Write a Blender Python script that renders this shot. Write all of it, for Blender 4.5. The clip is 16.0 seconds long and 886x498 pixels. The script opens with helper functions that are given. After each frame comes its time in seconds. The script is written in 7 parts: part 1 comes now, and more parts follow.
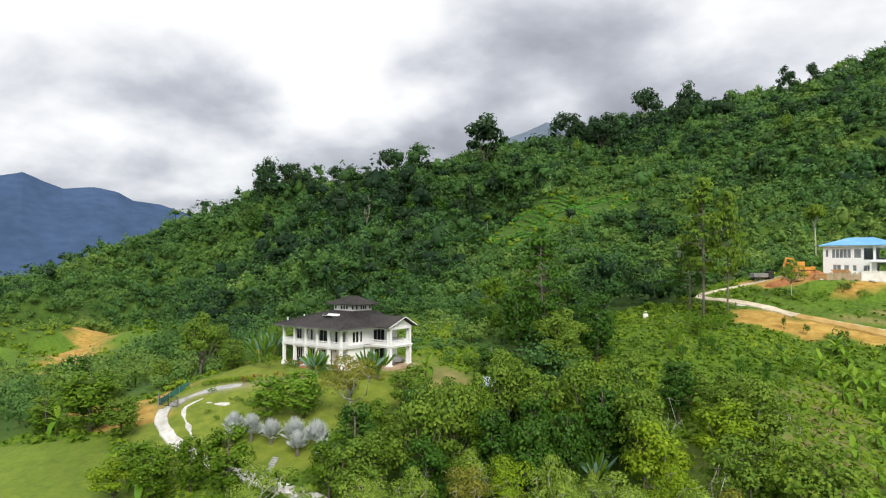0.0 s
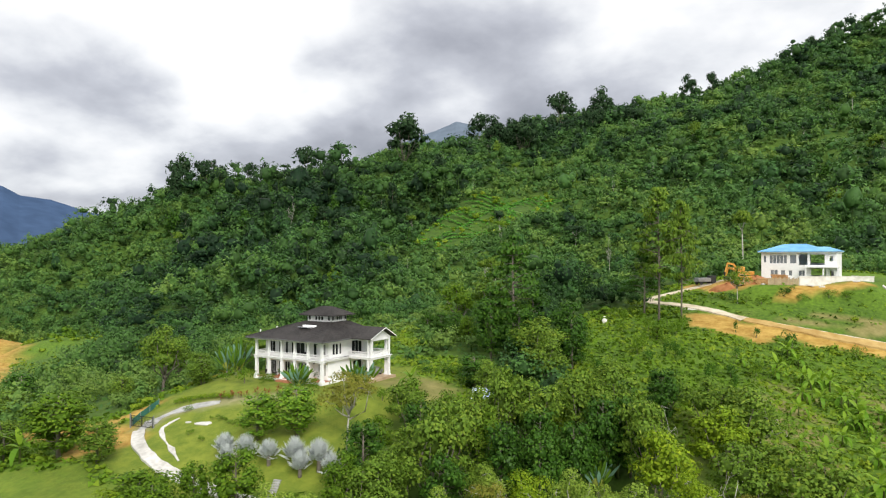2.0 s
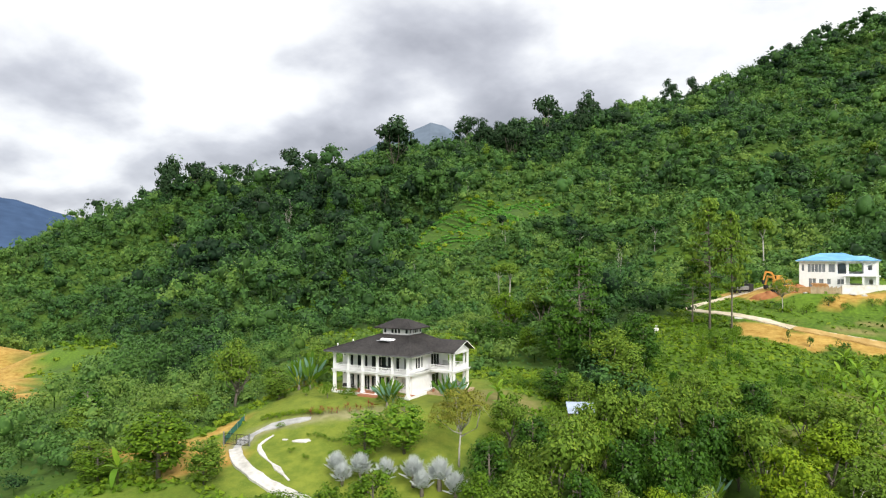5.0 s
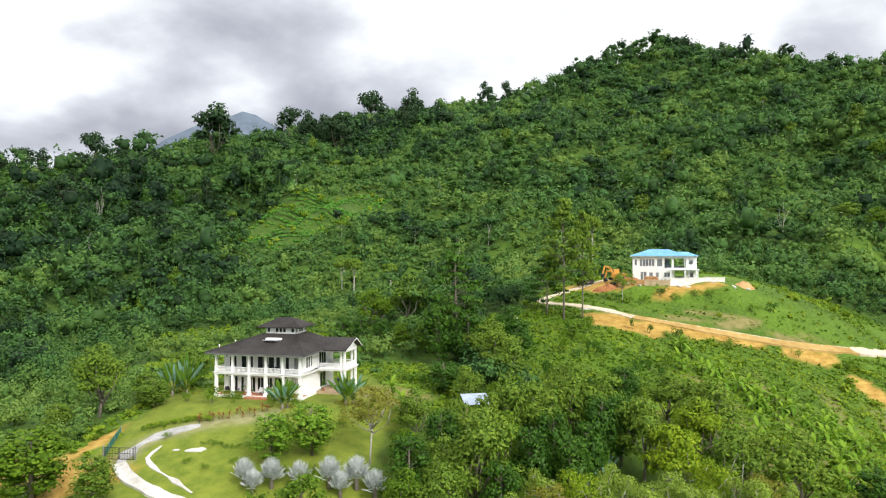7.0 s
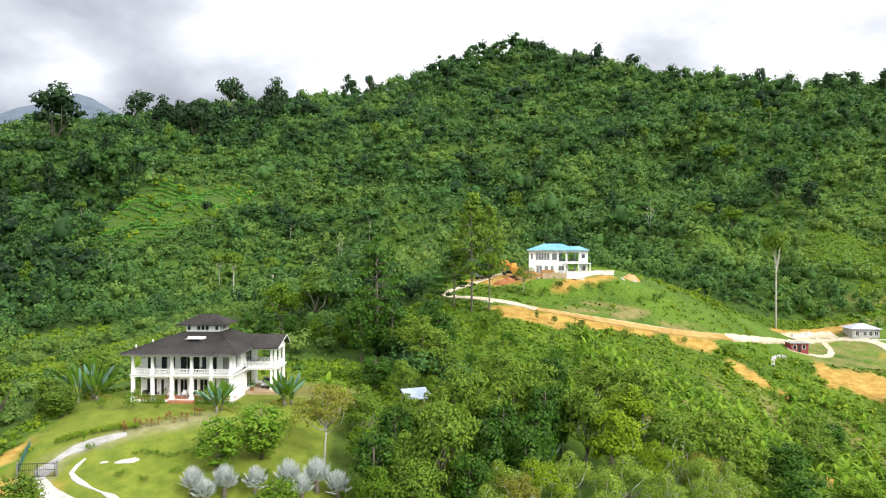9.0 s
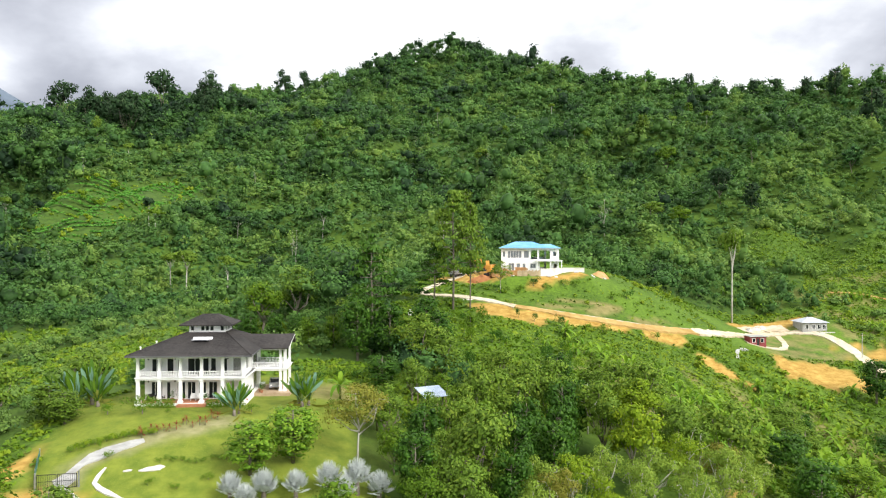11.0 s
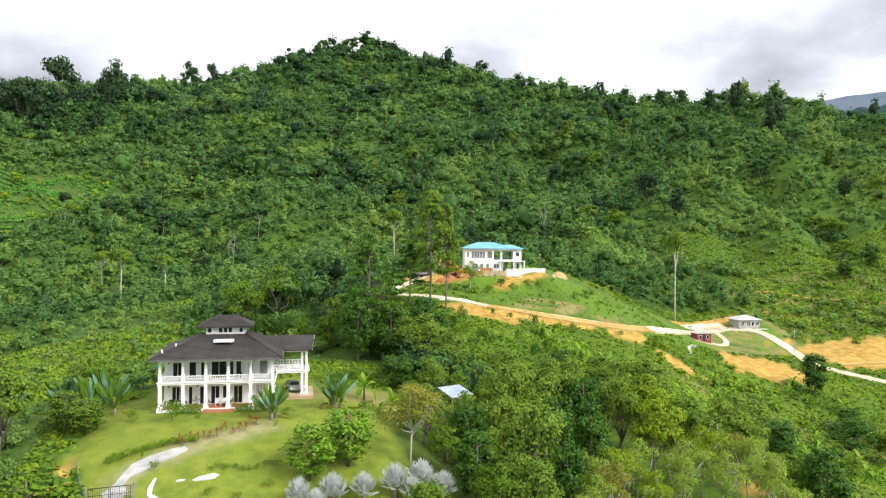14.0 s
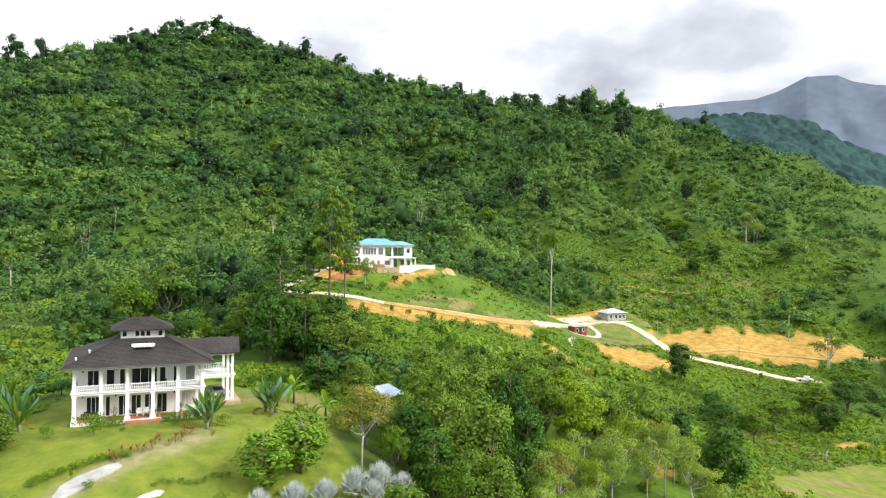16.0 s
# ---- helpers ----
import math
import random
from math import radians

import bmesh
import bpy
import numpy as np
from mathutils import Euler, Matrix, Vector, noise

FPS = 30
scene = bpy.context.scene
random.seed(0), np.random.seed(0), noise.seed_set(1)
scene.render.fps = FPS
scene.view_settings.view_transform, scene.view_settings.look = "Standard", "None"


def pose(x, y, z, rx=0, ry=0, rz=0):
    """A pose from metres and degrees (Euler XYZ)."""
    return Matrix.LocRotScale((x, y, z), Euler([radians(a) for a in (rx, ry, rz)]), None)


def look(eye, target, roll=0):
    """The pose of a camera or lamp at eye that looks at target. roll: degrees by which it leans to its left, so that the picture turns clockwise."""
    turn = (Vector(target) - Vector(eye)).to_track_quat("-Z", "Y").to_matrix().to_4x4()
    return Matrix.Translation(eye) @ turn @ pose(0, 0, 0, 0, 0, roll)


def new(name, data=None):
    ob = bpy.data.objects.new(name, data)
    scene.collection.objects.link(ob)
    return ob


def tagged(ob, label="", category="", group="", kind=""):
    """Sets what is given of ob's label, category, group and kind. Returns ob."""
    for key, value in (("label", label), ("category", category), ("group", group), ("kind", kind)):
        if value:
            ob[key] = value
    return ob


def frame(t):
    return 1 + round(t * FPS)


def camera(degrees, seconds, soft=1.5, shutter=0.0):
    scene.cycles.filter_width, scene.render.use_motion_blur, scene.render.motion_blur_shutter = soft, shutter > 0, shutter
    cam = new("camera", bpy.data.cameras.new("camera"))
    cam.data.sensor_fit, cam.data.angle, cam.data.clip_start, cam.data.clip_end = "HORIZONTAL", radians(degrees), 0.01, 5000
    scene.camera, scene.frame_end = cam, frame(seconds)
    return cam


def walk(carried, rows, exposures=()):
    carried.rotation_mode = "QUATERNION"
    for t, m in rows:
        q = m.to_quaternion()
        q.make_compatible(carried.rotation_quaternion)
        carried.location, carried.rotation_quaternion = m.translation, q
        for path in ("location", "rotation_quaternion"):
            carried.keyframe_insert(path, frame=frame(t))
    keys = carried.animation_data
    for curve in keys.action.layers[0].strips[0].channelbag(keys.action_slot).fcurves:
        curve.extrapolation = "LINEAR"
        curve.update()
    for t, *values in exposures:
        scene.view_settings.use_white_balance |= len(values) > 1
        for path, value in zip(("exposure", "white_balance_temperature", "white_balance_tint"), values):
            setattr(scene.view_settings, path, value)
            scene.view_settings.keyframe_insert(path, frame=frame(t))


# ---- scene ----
cam = camera(63.9, 16.0, 1.2)
PATH = [
    (0, (78.856, -85.56, 17.402), (77.788, -83.869, 17.431), -0.0),
    (0.5, (76.248, -86.97, 17.845), (75.244, -85.24, 17.873), -0.1),
    (1, (73.767, -88.261, 18.365), (72.825, -86.497, 18.391), -0.2),
    (1.5, (71.213, -89.41, 18.886), (70.327, -87.617, 18.91), -0.2),
    (2, (68.533, -90.516, 19.352), (67.69, -88.702, 19.374), -0.1),
    (2.5, (65.845, -91.618, 19.723), (65.029, -89.793, 19.744), -0.1),
    (3, (63.182, -92.684, 20.06), (62.376, -90.854, 20.082), -0.1),
    (3.5, (60.563, -93.768, 20.301), (59.757, -91.937, 20.325), -0.1),
    (6, (47.195, -99.67, 21.701), (46.563, -97.773, 21.723), -0.2),
    (6.5, (44.335, -100.584, 21.714), (43.88, -98.636, 21.729), -0.1),
    (7, (41.347, -100.998, 21.694), (41.08, -99.016, 21.701), -0.1),
    (7.5, (38.129, -100.998, 21.655), (38.014, -99.001, 21.655), 0.0),
    (8, (34.948, -100.794, 21.554), (34.947, -98.794, 21.55), 0.1),
    (8.5, (31.866, -100.414, 21.438), (31.943, -98.415, 21.432), 0.1),
    (9, (28.838, -99.931, 21.358), (28.979, -97.936, 21.351), 0.1),
    (9.5, (25.706, -99.523, 21.252), (25.908, -97.534, 21.244), 0.3),
    (10, (22.574, -99.024, 21.21), (22.84, -97.042, 21.2), 0.3),
    (12.5, (8.007, -96.007, 20.993), (8.429, -94.052, 20.986), 0.2),
    (13, (5.15, -95.366, 20.987), (5.621, -93.422, 20.98), 0.4),
    (13.5, (2.288, -94.688, 20.976), (2.825, -92.762, 20.967), 0.4),
    (14, (-0.482, -94.001, 20.959), (0.131, -92.097, 20.951), 0.5),
    (14.5, (-3.129, -93.212, 20.991), (-2.425, -91.341, 20.981), 0.5),
    (15, (-5.81, -92.05, 21.042), (-4.996, -90.223, 21.03), 0.6),
    (15.5, (-8.434, -90.423, 21.119), (-7.513, -88.647, 21.104), 0.8),
    (16, (-10.929, -88.633, 21.154), (-9.929, -86.901, 21.138), 0.9),
]
walk(cam, [(t, look(eye, target, roll)) for t, eye, target, roll in PATH], [(0, -0.12), (3.5, 0.04), (6.0, 0.14), (7.5, 0.22), (9.0, 0.34), (16.0, 0.36)])

# ---- world, sun, exposure ----
SUN_DIR = Vector((0.52, -0.58, 0.60)).normalized()
world = bpy.data.worlds.new("overcast_sky")
scene.world = world
world.use_nodes = True


def sky_nodes():
    nt = world.node_tree
    nt.nodes.clear()
    n, l = nt.nodes, nt.links
    out = n.new("ShaderNodeOutputWorld")
    bg = n.new("ShaderNodeBackground")
    bg.inputs["Strength"].default_value = 1.0
    sky = n.new("ShaderNodeTexSky")
    sky.sky_type, sky.sun_disc = "NISHITA", False
    sky.sun_elevation = math.asin(SUN_DIR.z)
    sky.sun_rotation = math.atan2(SUN_DIR.x, SUN_DIR.y)
    dim = n.new("ShaderNodeMix")
    dim.data_type, dim.blend_type = "RGBA", "MULTIPLY"
    dim.inputs[0].default_value = 1.0
    dim.inputs[7].default_value = (0.1, 0.1, 0.1, 1)
    l.new(sky.outputs[0], dim.inputs[6])
    geo = n.new("ShaderNodeTexCoord")
    sep = n.new("ShaderNodeSeparateXYZ")
    l.new(geo.outputs["Generated"], sep.inputs[0])

    def m(op, a, b=None):
        k = n.new("ShaderNodeMath")
        k.operation = op
        for i, v in enumerate((a, b)):
            if v is None:
                continue
            if isinstance(v, (int, float)):
                k.inputs[i].default_value = v
            else:
                l.new(v, k.inputs[i])
        return k.outputs[0]

    up = m("MAXIMUM", sep.outputs[2], 0.0)
    den = m("ADD", up, 0.42)
    cx, cy = m("DIVIDE", sep.outputs[0], den), m("DIVIDE", sep.outputs[1], den)
    com = n.new("ShaderNodeCombineXYZ")
    l.new(cx, com.inputs[0])
    l.new(cy, com.inputs[1])
    com.inputs[2].default_value = 3.7

    def cloud(scale, detail, rough, dist):
        t = n.new("ShaderNodeTexNoise")
        t.inputs["Scale"].default_value, t.inputs["Detail"].default_value = scale, detail
        t.inputs["Roughness"].default_value, t.inputs["Distortion"].default_value = rough, dist
        l.new(com.outputs[0], t.inputs["Vector"])
        return t.outputs[0]

    big, small = cloud(0.85, 3, 0.5, 0.0), cloud(2.7, 6, 0.5, 0.1)
    dens = m("ADD", m("ADD", m("MULTIPLY", big, 0.52), m("MULTIPLY", small, 0.62)), -0.095)
    low = m("MAXIMUM", m("MULTIPLY", m("SUBTRACT", 0.22, up), 0.95), -0.16)
    low = m("MINIMUM", low, m("ADD", m("MULTIPLY", up, 0.9), -0.02))
    off = m("ADD", sep.outputs[0], 0.15)
    side = m("ADD", m("MULTIPLY", m("MULTIPLY", off, off), -0.07), 0.050)
    side = m("ADD", side, m("MULTIPLY", m("MINIMUM", m("ADD", sep.outputs[0], 0.50), 0.0), 0.22))
    side = m("ADD", side, m("MULTIPLY", m("MAXIMUM", m("ADD", sep.outputs[0], -0.20), 0.0), 0.05))
    dens = m("ADD", dens, m("ADD", low, side))
    ramp = n.new("ShaderNodeValToRGB")
    e = ramp.color_ramp.elements
    e[0].position, e[0].color = 0.43, (1.2, 1.2, 1.2, 1)
    e[1].position, e[1].color = 0.72, (0.33, 0.345, 0.40, 1)
    for at, c in ((0.51, (0.91, 0.93, 0.97, 1)), (0.57, (0.65, 0.67, 0.735, 1)), (0.64, (0.455, 0.47, 0.53, 1))):
        k = e.new(at)
        k.color = c
    l.new(dens, ramp.inputs[0])
    mix = n.new("ShaderNodeMix")
    mix.data_type = "RGBA"
    mix.inputs[0].default_value = 0.93
    l.new(dim.outputs[2], mix.inputs[6])
    l.new(ramp.outputs[0], mix.inputs[7])
    l.new(mix.outputs[2], bg.inputs[0])
    l.new(bg.outputs[0], out.inputs[0])


sky_nodes()
sun = new("sun", bpy.data.lights.new("sun", "SUN"))
sun.data.energy, sun.data.angle, sun.data.color = 3.4, radians(28), (1.0, 0.96, 0.90)
sun.rotation_mode = "QUATERNION"
sun.rotation_quaternion = SUN_DIR.to_track_quat("Z", "Y")

scene.view_settings.exposure = 0.35

# ---- materials ----
MATS = {}


def material(name, dark, light, rough=0.8, metal=0.0, grain=4.0, blotch=0.4, bump=0.2, attribute="", spread=0.0, spec=0.3, bump_scale=0.0):
    """Two-scale procedural surface: colour between dark and light by a large and a small noise, with bump.
    attribute: a point attribute that shifts the mix; spread: variation from piece to piece."""
    if name in MATS:
        return MATS[name]
    mat = bpy.data.materials.new(name)
    mat.use_nodes = True
    nt = mat.node_tree
    n, l = nt.nodes, nt.links
    b = n["Principled BSDF"]
    b.inputs["Roughness"].default_value, b.inputs["Metallic"].default_value = rough, metal
    b.inputs["Specular IOR Level"].default_value = spec
    tc = n.new("ShaderNodeNewGeometry")
    t1, t2 = n.new("ShaderNodeTexNoise"), n.new("ShaderNodeTexNoise")
    for t, s, d in ((t1, grain, 5), (t2, blotch, 3)):
        t.inputs["Scale"].default_value, t.inputs["Detail"].default_value = s, d
        l.new(tc.outputs["Position"], t.inputs["Vector"])
    add = n.new("ShaderNodeMath")
    add.operation = "ADD"
    l.new(t1.outputs[0], add.inputs[0])
    l.new(t2.outputs[0], add.inputs[1])
    src = add.outputs[0]
    if spread:
        oi = n.new("ShaderNodeObjectInfo")
        k = n.new("ShaderNodeMath")
        k.operation = "MULTIPLY_ADD"
        k.inputs[1].default_value = spread
        l.new(oi.outputs["Random"], k.inputs[0])
        l.new(src, k.inputs[2])
        src = k.outputs[0]
    if attribute:
        at = n.new("ShaderNodeAttribute")
        at.attribute_name = attribute
        k = n.new("ShaderNodeMath")
        k.operation = "ADD"
        l.new(at.outputs["Fac"], k.inputs[0])
        l.new(src, k.inputs[1])
        src = k.outputs[0]
    mr = n.new("ShaderNodeMapRange")
    mr.inputs["From Min"].default_value = 0.72
    mr.inputs["From Max"].default_value = 1.28 + spread + (1.0 if attribute else 0.0)
    l.new(src, mr.inputs["Value"])
    mx = n.new("ShaderNodeMix")
    mx.data_type = "RGBA"
    mx.inputs[6].default_value, mx.inputs[7].default_value = (*dark, 1), (*light, 1)
    l.new(mr.outputs[0], mx.inputs[0])
    l.new(mx.outputs[2], b.inputs["Base Color"])
    if bump:
        bp = n.new("ShaderNodeBump")
        bp.inputs["Strength"].default_value = bump
        bp.inputs["Distance"].default_value = 0.05
        l.new(t1.outputs[0], bp.inputs["Height"])
        l.new(bp.outputs[0], b.inputs["Normal"])
    MATS[name] = mat
    return mat


def leaf_material(name, dark, light, rough=0.55, trans=0.25, plain=False):
    """Foliage: tone from a point attribute and per leaf clump, part of the light shines through."""
    if name in MATS:
        return MATS[name]
    mat = bpy.data.materials.new(name)
    mat.use_nodes = True
    nt = mat.node_tree
    n, l = nt.nodes, nt.links
    b = n["Principled BSDF"]
    b.inputs["Roughness"].default_value = rough
    b.inputs["Specular IOR Level"].default_value = 0.12
    at = n.new("ShaderNodeAttribute")
    at.attribute_name = "tone"
    geo = n.new("ShaderNodeNewGeometry")
    oi = n.new("ShaderNodeObjectInfo")
    k1 = n.new("ShaderNodeMath")
    k1.operation = "MULTIPLY_ADD"
    k1.inputs[1].default_value = 0.12 if name == "forest_leaves" else 0.35
    l.new(geo.outputs["Random Per Island"], k1.inputs[0])
    l.new(at.outputs["Fac"], k1.inputs[2])
    k2 = n.new("ShaderNodeMath")
    k2.operation = "MULTIPLY_ADD"
    k2.inputs[1].default_value = 0.25
    l.new(oi.outputs["Random"], k2.inputs[0])
    l.new(k1.outputs[0], k2.inputs[2])
    mr = n.new("ShaderNodeMapRange")
    mr.inputs["From Max"].default_value = 1.6
    l.new(k2.outputs[0], mr.inputs["Value"])
    mx = n.new("ShaderNodeValToRGB")
    e = mx.color_ramp.elements
    e[0].color, e[1].color = (*dark, 1), (*light, 1)
    k = e.new(0.5)
    k.color = (0.5 * dark[0] + 0.5 * light[0], 0.5 * dark[1] + 0.5 * light[1], 0.5 * dark[2] + 0.5 * light[2], 1) if plain else (0.30 * dark[0] + 0.40 * light[0], 0.35 * dark[1] + 0.55 * light[1], 0.4 * dark[2] + 0.5 * light[2], 1)
    l.new(mr.outputs[0], mx.inputs[0])
    l.new(mx.outputs[0], b.inputs["Base Color"])
    if name == "forest_leaves":
        grain = n.new("ShaderNodeTexNoise")
        grain.inputs["Scale"].default_value, grain.inputs["Detail"].default_value = 0.8, 4
        l.new(geo.outputs["Position"], grain.inputs["Vector"])
        k3 = n.new("ShaderNodeMath")
        k3.operation = "MULTIPLY_ADD"
        k3.inputs[1].default_value = 0.5
        l.new(grain.outputs[0], k3.inputs[0])
        l.new(k2.outputs[0], k3.inputs[2])
        k4 = n.new("ShaderNodeMath")
        k4.operation = "ADD"
        k4.inputs[1].default_value = -0.25
        l.new(k3.outputs[0], k4.inputs[0])
        l.new(k4.outputs[0], mr.inputs["Value"])
        bp = n.new("ShaderNodeBump")
        bp.inputs["Strength"].default_value, bp.inputs["Distance"].default_value = 0.35, 0.3
        l.new(grain.outputs[0], bp.inputs["Height"])
        l.new(bp.outputs[0], b.inputs["Normal"])
        hue = n.new("ShaderNodeAttribute")
        hue.attribute_name = "hue"
        tint = n.new("ShaderNodeMix")
        tint.data_type = "RGBA"
        tint.inputs[6].default_value, tint.inputs[7].default_value = (0.90, 1.0, 1.12, 1), (1.14, 1.0, 0.78, 1)
        l.new(hue.outputs["Fac"], tint.inputs[0])
        mul = n.new("ShaderNodeMix")
        mul.data_type, mul.blend_type = "RGBA", "MULTIPLY"
        mul.inputs[0].default_value = 1.0
        l.new(mx.outputs[0], mul.inputs[6])
        l.new(tint.outputs[2], mul.inputs[7])
        l.new(mul.outputs[2], b.inputs["Base Color"])
    if trans:
        tr = n.new("ShaderNodeBsdfTranslucent")
        l.new(mx.outputs[0], tr.inputs[0])
        ms = n.new("ShaderNodeMixShader")
        ms.inputs[0].default_value = trans
        l.new(b.outputs[0], ms.inputs[1])
        l.new(tr.outputs[0], ms.inputs[2])
        l.new(ms.outputs[0], n["Material Output"].inputs[0])
    MATS[name] = mat
    return mat


WHITE = material("white_paint", (0.81, 0.81, 0.805), (0.90, 0.90, 0.895), rough=0.5, grain=2.0, blotch=0.25, bump=0.05)
ROOF = material("roof_shingle", (0.018, 0.016, 0.016), (0.056, 0.050, 0.047), rough=0.75, grain=3.0, blotch=0.3, bump=0.3)
BLUE = material("blue_metal_roof", (0.10, 0.33, 0.62), (0.20, 0.48, 0.78), rough=0.4, grain=0.6, blotch=0.2, bump=0.02)
GLASS = material("dark_window_glass", (0.012, 0.014, 0.017), (0.030, 0.034, 0.040), rough=0.18, grain=0.4, blotch=0.2, bump=0.0, spec=0.3)
CURTAIN = material("window_curtain", (0.45, 0.45, 0.44), (0.62, 0.62, 0.60), rough=0.9, grain=8, blotch=1)
TERRA = material("terracotta_tile", (0.30, 0.12, 0.06), (0.45, 0.20, 0.11), rough=0.6, grain=3, blotch=0.5)
PALETILE = material("sandy_tile", (0.34, 0.24, 0.15), (0.50, 0.38, 0.26), rough=0.7, grain=3, blotch=0.5)
CONCRETE = material("pale_concrete", (0.40, 0.385, 0.35), (0.66, 0.645, 0.61), rough=0.8, grain=1.5, blotch=0.3, bump=0.2)
LIMEWASH = material("limewash", (0.58, 0.56, 0.50), (0.80, 0.78, 0.73), rough=0.85, grain=1.2, blotch=0.3, bump=0.15)
GUTTER = material("dark_gutter", (0.085, 0.085, 0.09), (0.15, 0.15, 0.155), rough=0.5, grain=1.0, blotch=0.3, bump=0.05)
GREYCON = material("grey_concrete", (0.28, 0.28, 0.27), (0.46, 0.46, 0.45), rough=0.8, grain=1.5, blotch=0.3, bump=0.2)
EARTH = material("orange_earth", (0.36, 0.20, 0.08), (0.58, 0.37, 0.17), rough=0.95, grain=0.8, blotch=0.12, bump=0.5)
TANTRACK = material("tan_track", (0.33, 0.205, 0.06), (0.48, 0.335, 0.125), rough=0.95, grain=0.7, blotch=0.15, bump=0.3)
DIRTROAD = material("pale_dirt_road", (0.42, 0.34, 0.22), (0.66, 0.59, 0.46), rough=0.9, grain=0.7, blotch=0.15, bump=0.3)
REDEARTH = material("red_earth", (0.24, 0.09, 0.03), (0.42, 0.19, 0.08), rough=0.95, grain=0.8, blotch=0.2, bump=0.5)
BARK = material("bark", (0.10, 0.085, 0.065), (0.26, 0.23, 0.19), rough=0.9, grain=3, blotch=0.5, bump=0.4, spread=0.4)
PALEBARK = material("pale_bark", (0.30, 0.28, 0.24), (0.52, 0.50, 0.45), rough=0.9, grain=3, blotch=0.5, bump=0.4)
ORANGE = material("machine_orange", (0.52, 0.23, 0.035), (0.66, 0.34, 0.07), rough=0.5, grain=2, blotch=0.5)
BLACK = material("black_rubber", (0.015, 0.015, 0.015), (0.04, 0.04, 0.04), rough=0.7, grain=4)
STEEL = material("grey_steel", (0.25, 0.26, 0.27), (0.42, 0.43, 0.44), rough=0.45, metal=0.6, grain=2)
PLANK = material("timber_plank", (0.34, 0.25, 0.15), (0.56, 0.45, 0.30), rough=0.85, grain=2, blotch=0.6, spread=0.5)
LEAF_FOREST = leaf_material("forest_leaves", (0.016, 0.038, 0.015), (0.184, 0.302, 0.070))
LEAF_GARDEN = leaf_material("garden_leaves", (0.038, 0.078, 0.006), (0.238, 0.322, 0.022))


# ---- mesh building ----
class Shape:
    """Collects vertices and faces of one mesh."""

    def __init__(self):
        self.v, self.f = [], []

    def add(self, verts, faces):
        o = len(self.v)
        self.v += [tuple(p) for p in verts]
        self.f += [tuple(i + o for i in q) for q in faces]
        return self

    def box(self, x0, x1, y0, y1, z0, z1):
        return self.add([(x, y, z) for z in (z0, z1) for y in (y0, y1) for x in (x0, x1)],
                        [(0, 2, 3, 1), (4, 5, 7, 6), (0, 1, 5, 4), (2, 6, 7, 3), (0, 4, 6, 2), (1, 3, 7, 5)])

    def post(self, x, y, z0, z1, w0, w1):
        """A tapering square post."""
        a, b = w0 / 2, w1 / 2
        return self.add([(x - a, y - a, z0), (x + a, y - a, z0), (x + a, y + a, z0), (x - a, y + a, z0),
                         (x - b, y - b, z1), (x + b, y - b, z1), (x + b, y + b, z1), (x - b, y + b, z1)],
                        [(0, 3, 2, 1), (4, 5, 6, 7), (0, 1, 5, 4), (1, 2, 6, 5), (2, 3, 7, 6), (3, 0, 4, 7)])

    def tube(self, points, radii, sides=8):
        """A round limb through points with a radius at each."""
        rings = []
        for i, p in enumerate(points):
            p = Vector(p)
            d = Vector(points[min(i + 1, len(points) - 1)]) - Vector(points[max(i - 1, 0)])
            d.normalize()
            s = d.orthogonal().normalized()
            t = d.cross(s)
            rings.append([p + radii[i] * (math.cos(a) * s + math.sin(a) * t) for a in (2 * math.pi * k / sides for k in range(sides))])
        verts = [q for r in rings for q in r]
        faces = [(i * sides + k, i * sides + (k + 1) % sides, (i + 1) * sides + (k + 1) % sides, (i + 1) * sides + k)
                 for i in range(len(points) - 1) for k in range(sides)]
        faces.append(tuple(range(sides))[::-1])
        faces.append(tuple((len(points) - 1) * sides + k for k in range(sides)))
        return self.add(verts, faces)

    def mesh(self, name, mat, smooth=False, bevel=0.0):
        me = bpy.data.meshes.new(name)
        me.from_pydata(self.v, [], self.f)
        if bevel:
            bm = bmesh.new()
            bm.from_mesh(me)
            bmesh.ops.bevel(bm, geom=bm.edges[:], offset=bevel, segments=1, affect="EDGES")
            bm.to_mesh(me)
            bm.free()
        me.materials.append(mat)
        if smooth:
            me.shade_smooth()
        me.update()
        return me


def part(name, shape, mat, parent=None, label="", smooth=False, bevel=0.0):
    """Links a Shape (or a finished mesh) as one mesh object under its thing."""
    me = shape.mesh(name, mat, smooth, bevel) if isinstance(shape, Shape) else shape
    ob = new(name, me)
    if parent is not None:
        ob.parent = parent
    return tagged(ob, label)


def thing(name, label, category, m=None, group="", kind=""):
    """An Empty at the base of a thing with parts."""
    ob = new(name)
    if m is not None:
        ob.matrix_basis = m
    return tagged(ob, label, category, group, kind)


def box(x0, x1, y0, y1, z0, z1):
    return Shape().box(x0, x1, y0, y1, z0, z1)


